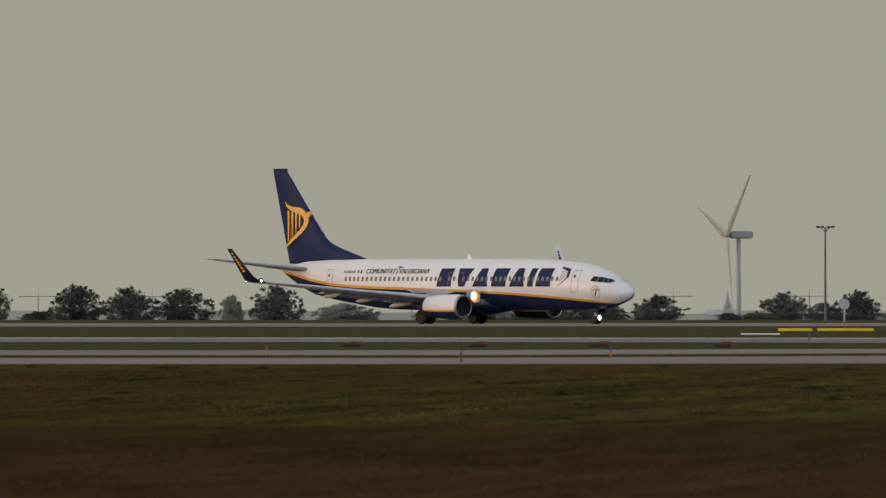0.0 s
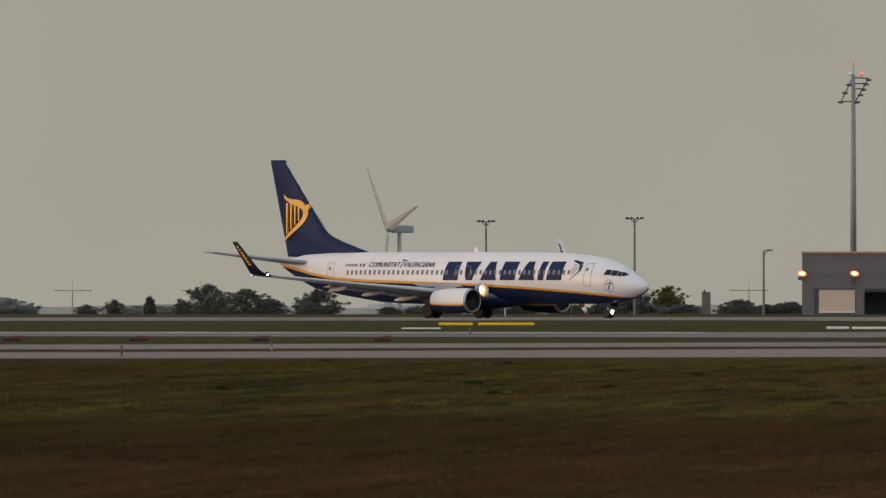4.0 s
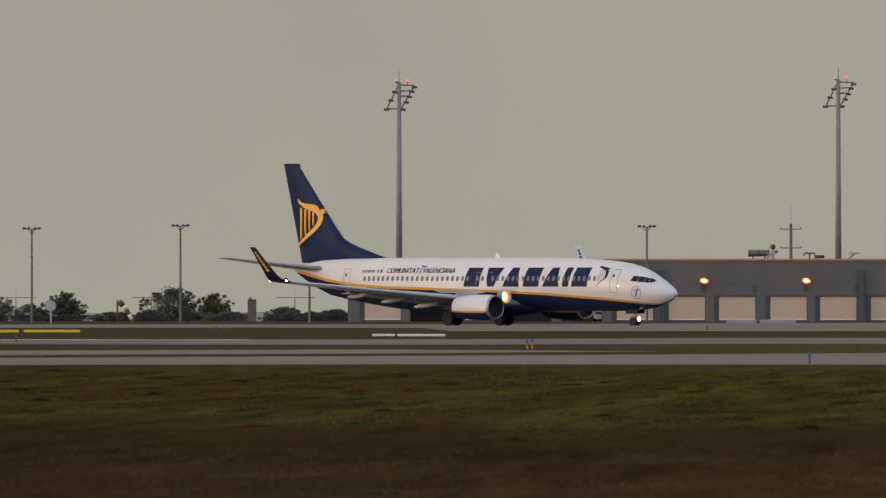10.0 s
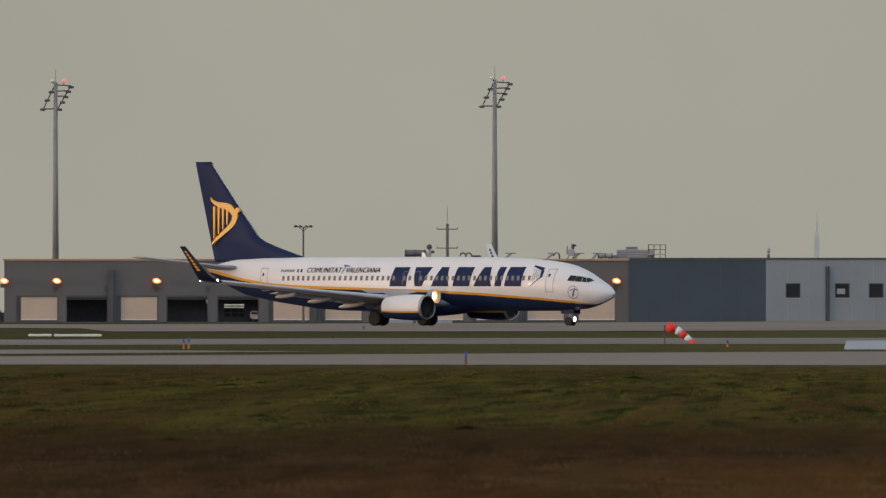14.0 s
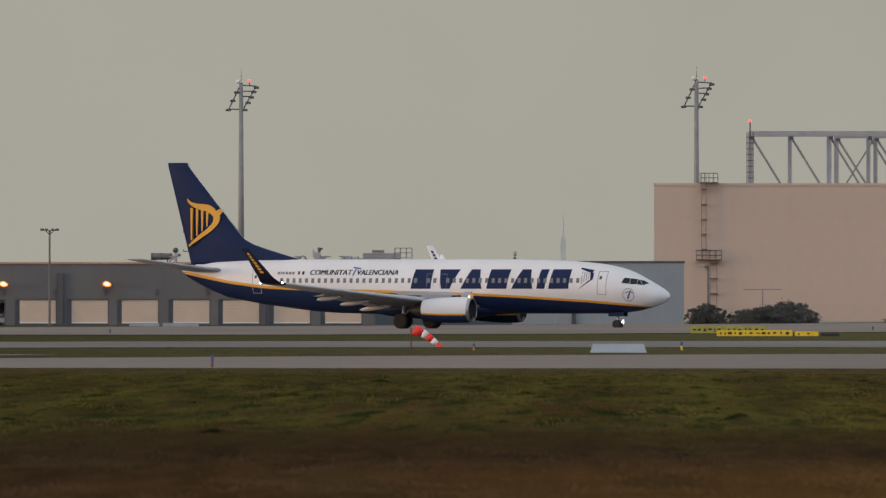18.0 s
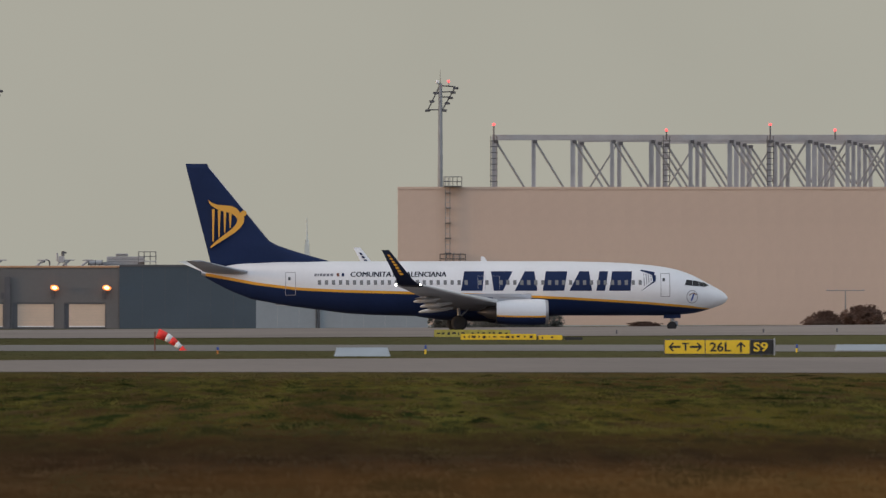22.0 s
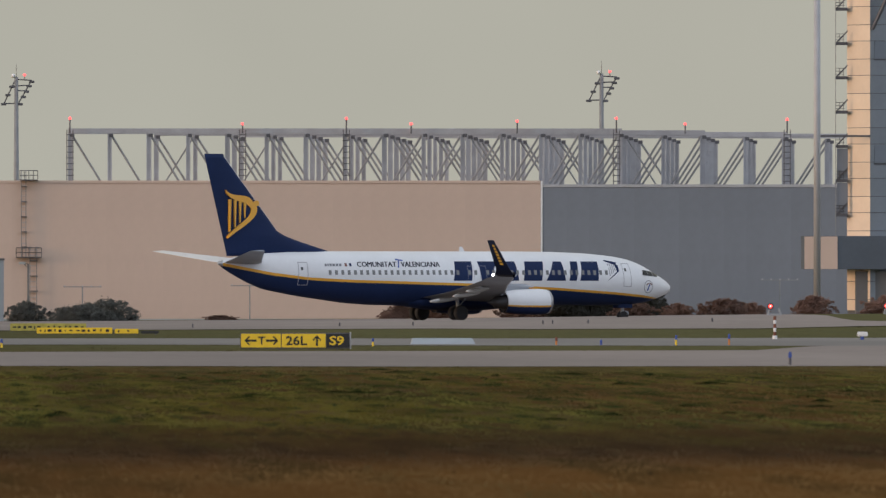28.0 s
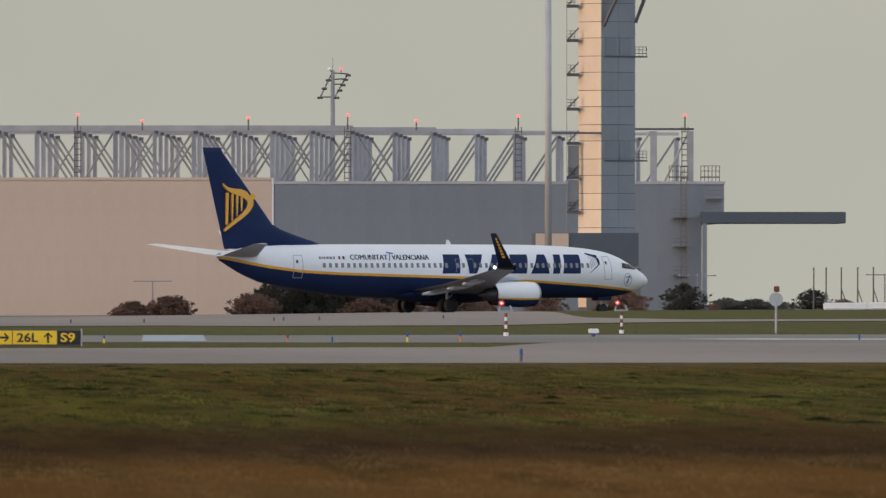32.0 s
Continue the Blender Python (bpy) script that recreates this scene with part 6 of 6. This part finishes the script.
# far blue ridge
def ridge():
    d = 4800.0
    verts, faces = [], []
    n = 240
    for i in range(n + 1):
        u = -2200 + i * 7400 / n
        h = 14 + 9 * noise.noise(Vector((u * 0.004, 0, 0))) + 4 * noise.noise(Vector((u * 0.03, 3, 0)))
        x, y = spot(B(u), d)
        zt = EYE - (567 - 516 - h) * d / 48200.0
        verts += [(x, y, -14.0), (x, y, zt), (x, y + 90, -14.0)]
    for i in range(n):
        a = i * 3
        faces += [(a, a + 3, a + 4, a + 1), (a + 1, a + 4, a + 5, a + 2)]
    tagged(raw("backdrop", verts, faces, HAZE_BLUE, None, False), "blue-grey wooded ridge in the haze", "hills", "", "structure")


ridge()


# ---- airfield furniture ----
def windsock(u, d, scale, label, lean, red=None, thick=1.0):
    red = red or RED
    o = thing("windsock", stand(B(u), d), label, "windsock")
    bm = fresh()
    cyl(bm, (0, 0, 0), (0, 0, 0.74 * scale), 0.026 * scale, seg=8)
    part("pole", bm, RUST_AND_SHADE, o, "rusty red pole")
    cuts = (0.0, 0.30, 0.46, 0.64, 0.80, 1.0)
    for i, (a, b) in enumerate(zip(cuts, cuts[1:])):
        def c(t):
            return Vector((lean * (0.10 + 1.12 * t) * scale, 0, (0.68 - 0.78 * t ** 1.5) * scale))
        bm = fresh()
        cyl(bm, c(a), c(b), (0.20 - 0.11 * a) * scale * thick, (0.20 - 0.11 * b) * scale * thick, 14)
        part("sock_ring", bm, (red, WHITE)[i % 2], o, ("red cloth ring", "white cloth ring")[i % 2], True)


windsock(1883, 1057.0, 1.0, "small drooping red and white windsock on a red pole", 1)
# the far sock gets a darker red: its shade is put into the colour
windsock(304, 2500.0, 2.9, "red and white windsock hanging slack, shade put into its red", 0.46, RUST_AND_SHADE, 0.5)


def low_board(name, u0, u1, d, h, material, label, cat, pieces=1, lift=0.06, marks=0, seed=0):
    k = d / 48200.0
    o = thing(name, stand(B(u0), d), label, cat)
    w = (u1 - u0) * k
    bm = fresh()
    box(bm, 0, w, -0.06, 0.06, lift, lift + h, 0.02)
    bd = part("board", bm, material, o)
    for i in range(max(2, int(w / 1.2))):
        a = 0.15 + i * (w - 0.3) / max(1, max(2, int(w / 1.2)) - 1)
        bm = fresh()
        box(bm, a - 0.03, a + 0.03, -0.03, 0.03, 0, lift)
        part("foot", bm, DARK_STEEL, o)
    rng = random.Random(seed)
    x = 0.15
    while marks and x < w - 0.3:
        q = rng.uniform(0.05, 0.20)
        e = rng.uniform(0.25, 0.42)
        bm = fresh()
        box(bm, x, x + q, -0.068, -0.062, lift + h * e, lift + h * rng.uniform(0.58, 0.74))
        part("mark", bm, SIGN_BLACK, bd)
        x += q + rng.uniform(0.06, 0.22) + (0.3 if rng.random() < 0.15 else 0)
    return o


low_board("marker_board", 68, 129, 1400.0, 0.14, SIGN_YELLOW, "long low yellow marker board in the grass", "marker board")
low_board("marker_board", 138, 238, 1405.0, 0.14, SIGN_YELLOW, "long low yellow marker board in the grass", "marker board")
low_board("marker_board", 756, 797, 1245.0, 0.11, WHITE, "long low white marker board in the grass", "marker board", lift=0.05)
low_board("marker_board", 801, 886, 1240.0, 0.11, WHITE, "long low white marker board in the grass", "marker board", lift=0.05)
for _u0, _u1 in ((1384, 1437), (1443, 1507)):
    low_board("marker_board", _u0, _u1, 2380.0, 0.30, PALE_BLUE, "long low pale blue barrier before the garages", "barrier", lift=0.05)
low_board("marker_board", 2, 72, 1255.0, 0.07, WHITE, "long low white marker board in the grass", "marker board", lift=0.03)
low_board("direction_sign", 2377, 2512, 1500.0, 0.40, SIGN_OLD, "low yellow direction sign seen from the side", "sign", marks=1, seed=2)
low_board("direction_sign", 2424, 2558, 1370.0, 0.30, SIGN_YELLOW, "low yellow direction sign in the grass", "sign", marks=1, seed=3)
low_board("direction_sign", 2562, 2604, 1368.0, 0.24, SIGN_YELLOW, "low yellow direction sign in the grass", "sign", marks=1, seed=4)
low_board("direction_sign", 2608, 2640, 1366.0, 0.14, SIGN_BLACK, "low dark direction sign in the grass", "sign")
for u0, u1, d, h in ((2199, 2300, 940.0, 0.30), (3085, 3200, 1062.0, 0.24)):
    k = d / 48200.0
    o = thing("cable_cover", stand(B(u0), d), "pale blue-grey sloping cover slab in the grass", "cover slab")
    w = (u1 - u0) * k
    bm = fresh()
    vs = [bm.verts.new(p) for p in ((0.02, -0.9, 0), (w, -0.9, 0), (w, 0.9, 0), (0.02, 0.9, 0), (0.12, 0.1, h), (w - 0.12, 0.1, h), (w - 0.1, 0.9, h), (0.1, 0.9, h))]
    for q in ((0, 1, 5, 4), (4, 5, 6, 7), (7, 6, 2, 3), (0, 4, 7, 3), (1, 2, 6, 5), (3, 2, 1, 0)):
        bm.faces.new([vs[i] for i in q])
    bmesh.ops.recalc_face_normals(bm, faces=bm.faces)
    part("slab", bm, PALE_BLUE, o)
    for i in range(3):
        bm = fresh()
        a = w * (i + 1) / 4
        box(bm, a, a + 0.02, -0.1, 0.85, h, h + 0.012)
        part("joint", bm, GALV, o)


def taxi_sign():
    d = 936.0
    k = d / 48200.0
    o = thing("taxiway_sign", stand(B(2785), d), "yellow and black taxiway guidance sign with arrows", "sign")
    w, z0, z1 = 192 * k, 0.08, 0.58
    bm = fresh()
    box(bm, -0.02, w + 0.02, -0.02, 0.22, z0 - 0.02, z1 + 0.02, 0.02)
    part("case", bm, DARK_STEEL, o, "dark sign case")
    part("end_cap", box(fresh(), w + 0.02, w + 0.07, -0.03, 0.24, z0 - 0.04, z1 + 0.05, 0.01), STEEL_GREY, o, "pale end cap")
    def face(a, b, material, label):
        bm = fresh()
        box(bm, a, b, -0.045, -0.022, z0 + 0.015, z1 - 0.015, 0.004)
        return part("face", bm, material, o, label)
    f1 = face(0.01, 1.38, SIGN_YELLOW, "yellow face with T and two arrows")
    f2 = face(1.41, 2.92, SIGN_YELLOW, "yellow face with 26L and an arrow")
    f3 = face(2.95, w - 0.01, SIGN_BLACK, "black face with S9 in yellow")
    def text(body, x0, x1, zb, hh, material, parent):
        cu = bpy.data.curves.new("sign_lettering", "FONT")
        cu.body = body
        cu.resolution_u = 3
        cu.offset = 0.02
        tmp = new("sign_lettering", cu)
        me = bpy.data.meshes.new_from_object(tmp.evaluated_get(bpy.context.evaluated_depsgraph_get()))
        bpy.data.objects.remove(tmp)
        xs = [v.co.x for v in me.vertices]
        ys = [v.co.y for v in me.vertices]
        a, b, c, e = min(xs), max(xs), min(ys), max(ys)
        for v in me.vertices:
            v.co = (x0 + (x1 - x0) * (v.co.x - a) / (b - a), -0.052, zb + hh * (v.co.y - c) / (e - c))
        me.materials.append(material)
        ob = new("lettering", me)
        ob.parent = parent
    def arrow(parent, x, z, dx, dz, L, material):
        bm = fresh()
        p, q = Vector((x, 0, z)), Vector((dx, 0, dz))
        n = Vector((-dz, 0, dx))
        t = 0.036
        def poly(pts):
            bm.faces.new([bm.verts.new((v.x, -0.052, v.z)) for v in pts])
        poly((p - q * L / 2 + n * t, p - q * L / 2 - n * t, p + q * (L / 2 - 0.05) - n * t, p + q * (L / 2 - 0.05) + n * t))
        for s in (-1, 1):
            tip = p + q * L / 2
            poly((tip, tip - q * 0.06, tip - q * 0.17 + n * s * 0.13 - q * 0.03, tip - q * 0.14 + n * s * 0.15))
        bmesh.ops.recalc_face_normals(bm, faces=bm.faces)
        part("arrow", bm, material, parent)
    arrow(f1, 0.34, 0.33, -1, 0, 0.42, SIGN_BLACK)
    text("T", 0.60, 0.84, 0.20, 0.27, SIGN_BLACK, f1)
    arrow(f1, 1.08, 0.33, 1, 0, 0.42, SIGN_BLACK)
    text("26L", 1.55, 2.28, 0.17, 0.32, SIGN_BLACK, f2)
    arrow(f2, 2.62, 0.33, 0, 1, 0.36, SIGN_BLACK)
    text("S9", 3.05, 3.55, 0.17, 0.32, SIGN_YELLOW, f3)
    for i in range(4):
        bm = fresh()
        box(bm, 0.3 + i * 1.0, 0.36 + i * 1.0, 0.05, 0.15, 0, z0)
        part("leg", bm, DARK_STEEL, o)


taxi_sign()


def edge_marker(u, d, h, base, top, label, slim=1.0):
    o = thing("edge_marker", stand(B(u), d), label, "edge light", "pavement edge lights")
    bm = fresh()
    cyl(bm, (0, 0, 0), (0, 0, h * 0.55), 0.05 * slim, 0.045 * slim, 10)
    part("stem", bm, base, o)
    bm = fresh()
    cyl(bm, (0, 0, h * 0.55), (0, 0, h * 0.9), 0.062 * slim, 0.055 * slim, 10)
    ball(bm, (0, 0, h * 0.9), 0.052 * slim)
    part("cap", bm, top, o)


for u, d, h, b, t in ((-496, 722, 0.33, RUST_AND_SHADE, DARK_STEEL), (1531, 724, 0.34, RUST_AND_SHADE, BLUE), (3758, 722, 0.36, DARK_STEEL, BLUE), (1031, 945, 0.36, ORANGE, BLUE), (1040, 948, 0.40, ORANGE, BLUE), (1994, 990, 0.24, ORANGE, BLUE),
                      (2362, 985, 0.32, SIGN_YELLOW, BLUE), (3019, 1020, 0.30, SIGN_YELLOW, BLUE), (3344, 1040, 0.30, ORANGE, RUST_AND_SHADE), (3423, 1035, 0.20, BLUE, BLUE), (3556, 1030, 0.40, SIGN_YELLOW, BLUE), (3650, 1040, 0.44, ORANGE, BLUE),
                      (4358, 1080, 0.22, BLUE, BLUE), (-229, 804, 0.28, ORANGE, BLUE), (-842, 812, 0.30, ORANGE, DARK_STEEL), (124, 1085, 0.30, RUST_AND_SHADE, BLUE)):
    edge_marker(u, float(d), h, b, t, "short frangible edge light with %s cap" % ("blue" if t is BLUE else "orange" if t is ORANGE else "dark" if t is DARK_STEEL else "rusty"), 0.62 if u < 1600 else 0.82)
for u in (3090, 3320, 3337, 3400, 2960, 3620, 2700, 480, 1350):
    edge_marker(u, 1640.0, 0.24, DARK_STEEL, DARK_STEEL, "small dark edge light beside the taxiway")


def rusty_fitting(u, d, seed):
    o = thing("ground_fitting", stand(B(u), d), "low rusty red ground fitting beside the strip", "ground fitting", "rusty ground fittings")
    bm = fresh()
    box(bm, -0.38, 0.25, -0.15, 0.15, 0, 0.10, 0.03)
    part("base", bm, RUBBER, o)
    bm = fresh()
    box(bm, -0.1, 0.34, -0.12, 0.12, 0.09, 0.20, 0.04)
    part("head", bm, RUSTY_BROWN, o)


for i, u in enumerate((-680, -454, -239, -20)):
    rusty_fitting(u - 8, 948.0, i)


def guard_light(u, d, label):
    o = thing("guard_light", stand(B(u), d), label, "warning light", "runway guard lights")
    for i in range(6):
        bm = fresh()
        cyl(bm, (0, 0, i * 0.17), (0, 0, (i + 1) * 0.17), 0.06 if i else 0.11, seg=12)
        part("post_ring", bm, (WHITE, RUST_AND_SHADE)[i % 2], o)
    bm = fresh()
    box(bm, -0.34, 0.30, -0.05, 0.05, 1.06, 1.14, 0.02)
    part("crossbar", bm, GALV, o)
    for a, e in ((-0.30, -0.22), (0.26, 0.16)):
        bm = fresh()
        cyl(bm, (a, 0, 1.1), (e, 0, 1.36), 0.045, seg=6)
        part("bracket", bm, GALV, o)
    bm = fresh()
    cyl(bm, (-0.2, -0.12, 1.46), (-0.2, 0.1, 1.46), 0.16, 0.14, 14)
    h = part("lamp_house", bm, DARK_STEEL, o)
    bm = fresh()
    ball(bm, (-0.2, -0.13, 1.46), 0.088)
    part("lens", bm, GUARD_RED, h, "glowing red lens")
    part("lamp_core", ball(fresh(), (-0.2, -0.19, 1.46), 0.045), GUARD_HOT, h, "bright middle of the red lens")


guard_light(3731, 1200.0, "striped red and white post with a red warning lamp")
guard_light(3936, 1290.0, "striped red and white post with a red warning lamp")
o = thing("junction_box", stand(B(3886), 1180.0), "small white box on a blue stub", "junction box")
part("stub", cyl(fresh(), (0, 0, 0), (0, 0, 0.16), 0.08, seg=8), BLUE, o)
part("case", box(fresh(), -0.22, 0.24, -0.12, 0.12, 0.16, 0.36, 0.03), WHITE, o)


def disc_sign(u, d, h, r, label):
    o = thing("disc_sign", stand(B(u), d), label, "sign")
    part("post", cyl(fresh(), (0, 0, 0), (0, 0, h), r * 0.16, seg=8), STEEL_GREY, o)
    part("disc", cyl(fresh(), (0, -0.04, h), (0, 0.04, h), r, seg=26), PALE_FAR, o, "white round disc")
    bm = fresh()
    box(bm, -r * 0.3, r * 0.5, -0.08, 0.08, h + r * 1.05, h + r * 1.9, 0.03)
    part("top_lamp", bm, RUST_AND_SHADE if d < 2000 else DARK_STEEL, o, "dark lamp housing")


disc_sign(4210, 1290.0, 1.62, 0.33, "white round disc on a post with a dark lamp")
disc_sign(186, 2450.0, 1.6, 0.47, "white round disc on a post with a dark lamp")

# dark chimney block, barrier blocks and thin poles far off
o = thing("brick_stack", stand(B(543), 3250.0), "dark squat stack among the bushes", "stack")
part("stack_body", box(fresh(), -0.5, 0.5, -0.5, 0.5, 0, 2.5, 0.06), STACK_BRICK, o)
part("stack_cap", box(fresh(), -0.54, 0.54, -0.54, 0.54, 2.5, 2.64, 0.03), STACK_BRICK, o)
part("stack_pipe", cyl(fresh(), (-0.2, 0, 2.6), (-0.2, 0, 2.9), 0.12, seg=10), BARK, o)
for i in range(4):
    o = thing("barrier_block", stand(B(4294 + i * 82), 1950.0), "white barrier block on the grass", "barrier", "white barrier blocks")
    part("block", box(fresh(), 0, 3.1, -0.25, 0.25, 0.0, 0.52, 0.08), WHITE, o)
    part("foot_rail", box(fresh(), 0.1, 3.0, -0.3, 0.3, 0.0, 0.1, 0.02), STEEL_GREY, o)
for u in (4277, 4299, 4326, 4355, 4383):
    o = thing("field_pole", stand(B(u), 2500.0), "thin dark pole beyond the barriers", "pole", "thin field poles")
    part("pole", cyl(fresh(), (0, 0, 0), (0, 0, 3.75), 0.085, 0.07, 6), DARK_STEEL, o)
    if u > 4310:
        part("strut", cyl(fresh(), (0, 0, 1.9), (0.62, 0, 0), 0.05, seg=5), DARK_STEEL, o)
    part("pole_cap", cyl(fresh(), (0, 0, 3.75), (0, 0, 3.85), 0.10, seg=6), DARK_STEEL, o)

# painted line on the pavement by the junction
strip("painted_line", line((B(4040), 1112), (B(4150), 1092), (B(4800), 1085)), line((B(4040), 1116), (B(4150), 1122), (B(4800), 1122)), B(4040), B(4800), ROAD_PAINT, 0.018, "white painted edge line", 10)


strip("painted_line_west", line((B(-1800), 1144), (B(540), 1144)), line((B(-1800), 1166), (B(540), 1160)), B(-1800), B(540), ROAD_PAINT, 0.018, "worn white painted edge line", 40)


# ---- meadow growth ----
def grass(name, n, d0, d1, h0, h1, material, seed, label, open_only=False):
    """Tufts of short blades; open_only keeps them off the pavements."""
    rng = np.random.default_rng(seed)
    d = d0 + (d1 - d0) * rng.random(n)
    b = B(-1500) + (B(4600) - B(-1500)) * rng.random(n)
    if open_only:
        keep = np.array([not any(near(q) - 4 < e < far(q) + 2 for near, far in PAVED) for q, e in zip(b.tolist(), d.tolist())])
        d, b = d[keep], b[keep]
        n = len(d)
    x, y = b * d / 1000.0, (d - 2000.0) * FORE
    clump = np.array([noise.noise(Vector((float(p) * 0.5, float(q) * 0.06, seed))) for p, q in zip(x, y)])
    z = ground_z(x, y)
    h = (h0 + (h1 - h0) * rng.random(n)) * (0.6 + 1.0 * np.clip(clump + 0.3, 0, 1))
    w = 0.010 + 0.014 * rng.random(n)
    blades = 5
    V = np.zeros((n * blades * 3, 3))
    for k in range(blades):
        ox = (rng.random(n) - 0.5) * 0.35
        oy = (rng.random(n) - 0.5) * 0.35
        ln = (rng.random(n) - 0.5) * h * 2.2
        hh = h * (0.5 + 0.5 * rng.random(n))
        i = np.arange(n) * blades + k
        V[i * 3] = np.stack([x + ox - w, y + oy, z - 0.01], 1)
        V[i * 3 + 1] = np.stack([x + ox + w, y + oy, z - 0.01], 1)
        V[i * 3 + 2] = np.stack([x + ox + ln, y + oy, z + hh], 1)
    me = bpy.data.meshes.new(name)
    F = np.arange(n * blades * 3).reshape(-1, 3)
    me.from_pydata(V.tolist(), [], F.tolist())
    me.materials.append(material)
    tagged(new(name, me), label, "grass", "", "stuff")


def clumps(name, n, blades, d0, d1, spread, tall, thin, material, seed, label, category):
    """Loose clumps of leaves or stalks that stand out of the meadow."""
    rng = np.random.default_rng(seed)
    d = d0 + (d1 - d0) * rng.random(n) ** 0.8
    b = B(-1500) + (B(4600) - B(-1500)) * rng.random(n)
    r = spread[0] + (spread[1] - spread[0]) * rng.random(n) ** 2
    hh = tall[0] + (tall[1] - tall[0]) * rng.random(n)
    V = []
    for i in range(n):
        for k in range(blades):
            a, q = rng.random() * 6.283, min(1.3, abs(rng.normal()) * 0.55) * r[i]
            x, y = b[i] * d[i] / 1000.0 + math.cos(a) * q, (d[i] - 2000.0) * FORE + math.sin(a) * q
            z = float(ground_z(x, y)) - 0.01
            h = hh[i] * max(0.15, 1.0 - 0.7 * q / r[i]) * (0.35 + 0.65 * rng.random())
            w = thin * (0.6 + 0.8 * rng.random())
            ln = (rng.random() - 0.5) * h * 1.6
            V += [(x - w, y, z), (x + w, y, z), (x + ln, y, z + h)]
    me = bpy.data.meshes.new(name)
    me.from_pydata(V, [], [(3 * i, 3 * i + 1, 3 * i + 2) for i in range(len(V) // 3)])
    me.materials.append(material)
    tagged(new(name, me), label, category, "", "stuff")


clumps("weed_clumps", 130, 420, 330, 680, (0.15, 0.80), (0.03, 0.09), 0.014, WEED, 8, "dark clumps of weeds in the meadow", "weeds")
clumps("dry_stalks", 90, 6, 250, 345, (0.02, 0.10), (0.05, 0.13), 0.005, STALK, 9, "thin brown dry stalks in the unmown strip", "stalks")
grass("grass_green", 62000, 325, 700, 0.02, 0.05, GRASS, 3, "short green meadow grass in tufts")
grass("grass_dry", 32000, 235, 372, 0.02, 0.055, STRAW, 4, "brown dry grass in tufts")
grass("grass_verge", 26000, 718, 1560, 0.02, 0.05, GRASS, 6, "short grass on the verges between the pavements", True)
TAXI = [  # seconds, metres east and north of the middle of the turn, heading in degrees
    (0, -123.93, 86.60, -40.25), (1, -116.80, 80.70, -40.08), (2, -109.62, 74.76, -40.12), (3, -102.41, 68.80, -39.97), (4, -95.33, 63.01, -39.63),
    (5, -88.46, 57.44, -39.41), (6, -81.81, 52.07, -39.53), (7, -75.35, 46.81, -39.81), (8, -69.13, 41.70, -40.04), (9, -63.20, 36.79, -40.17),
    (10, -57.54, 32.10, -40.07), (11, -52.11, 27.62, -39.87), (12, -46.88, 23.35, -39.38), (13, -41.83, 19.31, -38.61), (14, -36.93, 15.52, -37.30),
    (15, -32.08, 11.97, -35.09), (16, -27.16, 8.72, -31.70), (17, -22.10, 5.86, -27.05), (18, -16.87, 3.51, -21.31), (19, -11.48, 1.73, -15.17),
    (20, -6.02, 0.56, -9.02), (21, -0.55, -0.01, -2.89), (22, 4.86, 0.00, 3.14), (23, 10.19, 0.56, 8.88), (24, 15.40, 1.63, 14.13),
    (25, 20.50, 3.14, 18.83), (26, 25.44, 5.03, 23.04), (27, 30.21, 7.25, 26.53), (28, 34.90, 9.72, 28.88), (29, 39.61, 12.40, 30.19),
    (30, 44.42, 15.24, 30.89), (31, 49.33, 18.20, 31.26), (32, 54.33, 21.26, 31.62),
]


def motions():
    rows = []
    ts = [r[0] for r in TAXI]
    for t, x, y, h in TAXI:
        rows.append((t, pose(x, y, float(ground_z(x, y)) + 0.012, 0, 0, h)))
    walk(PLANE, rows)
    # wheels roll with the distance gone
    gone, last = 0.0, None
    steps = []
    for k in range(0, 481):
        t = k / 15.0
        x, y = np.interp(t, ts, [r[1] for r in TAXI]), np.interp(t, ts, [r[2] for r in TAXI])
        if last is not None:
            gone += math.hypot(x - last[0], y - last[1])
        last = (x, y)
        steps.append((t, gone))
    for ob, r, wx, wy in WHEELS:
        walk(ob, [(t, pose(wx, wy, r) @ Matrix.Rotation(g / r, 4, "Y")) for t, g in steps])
    walk(ROTOR, [(k * 0.5, pose(*ROTOR_AT) @ Matrix.Rotation(radians(66.7 * (k * 0.5 - 1.0) - 5), 4, "Y")) for k in range(65)])


motions()
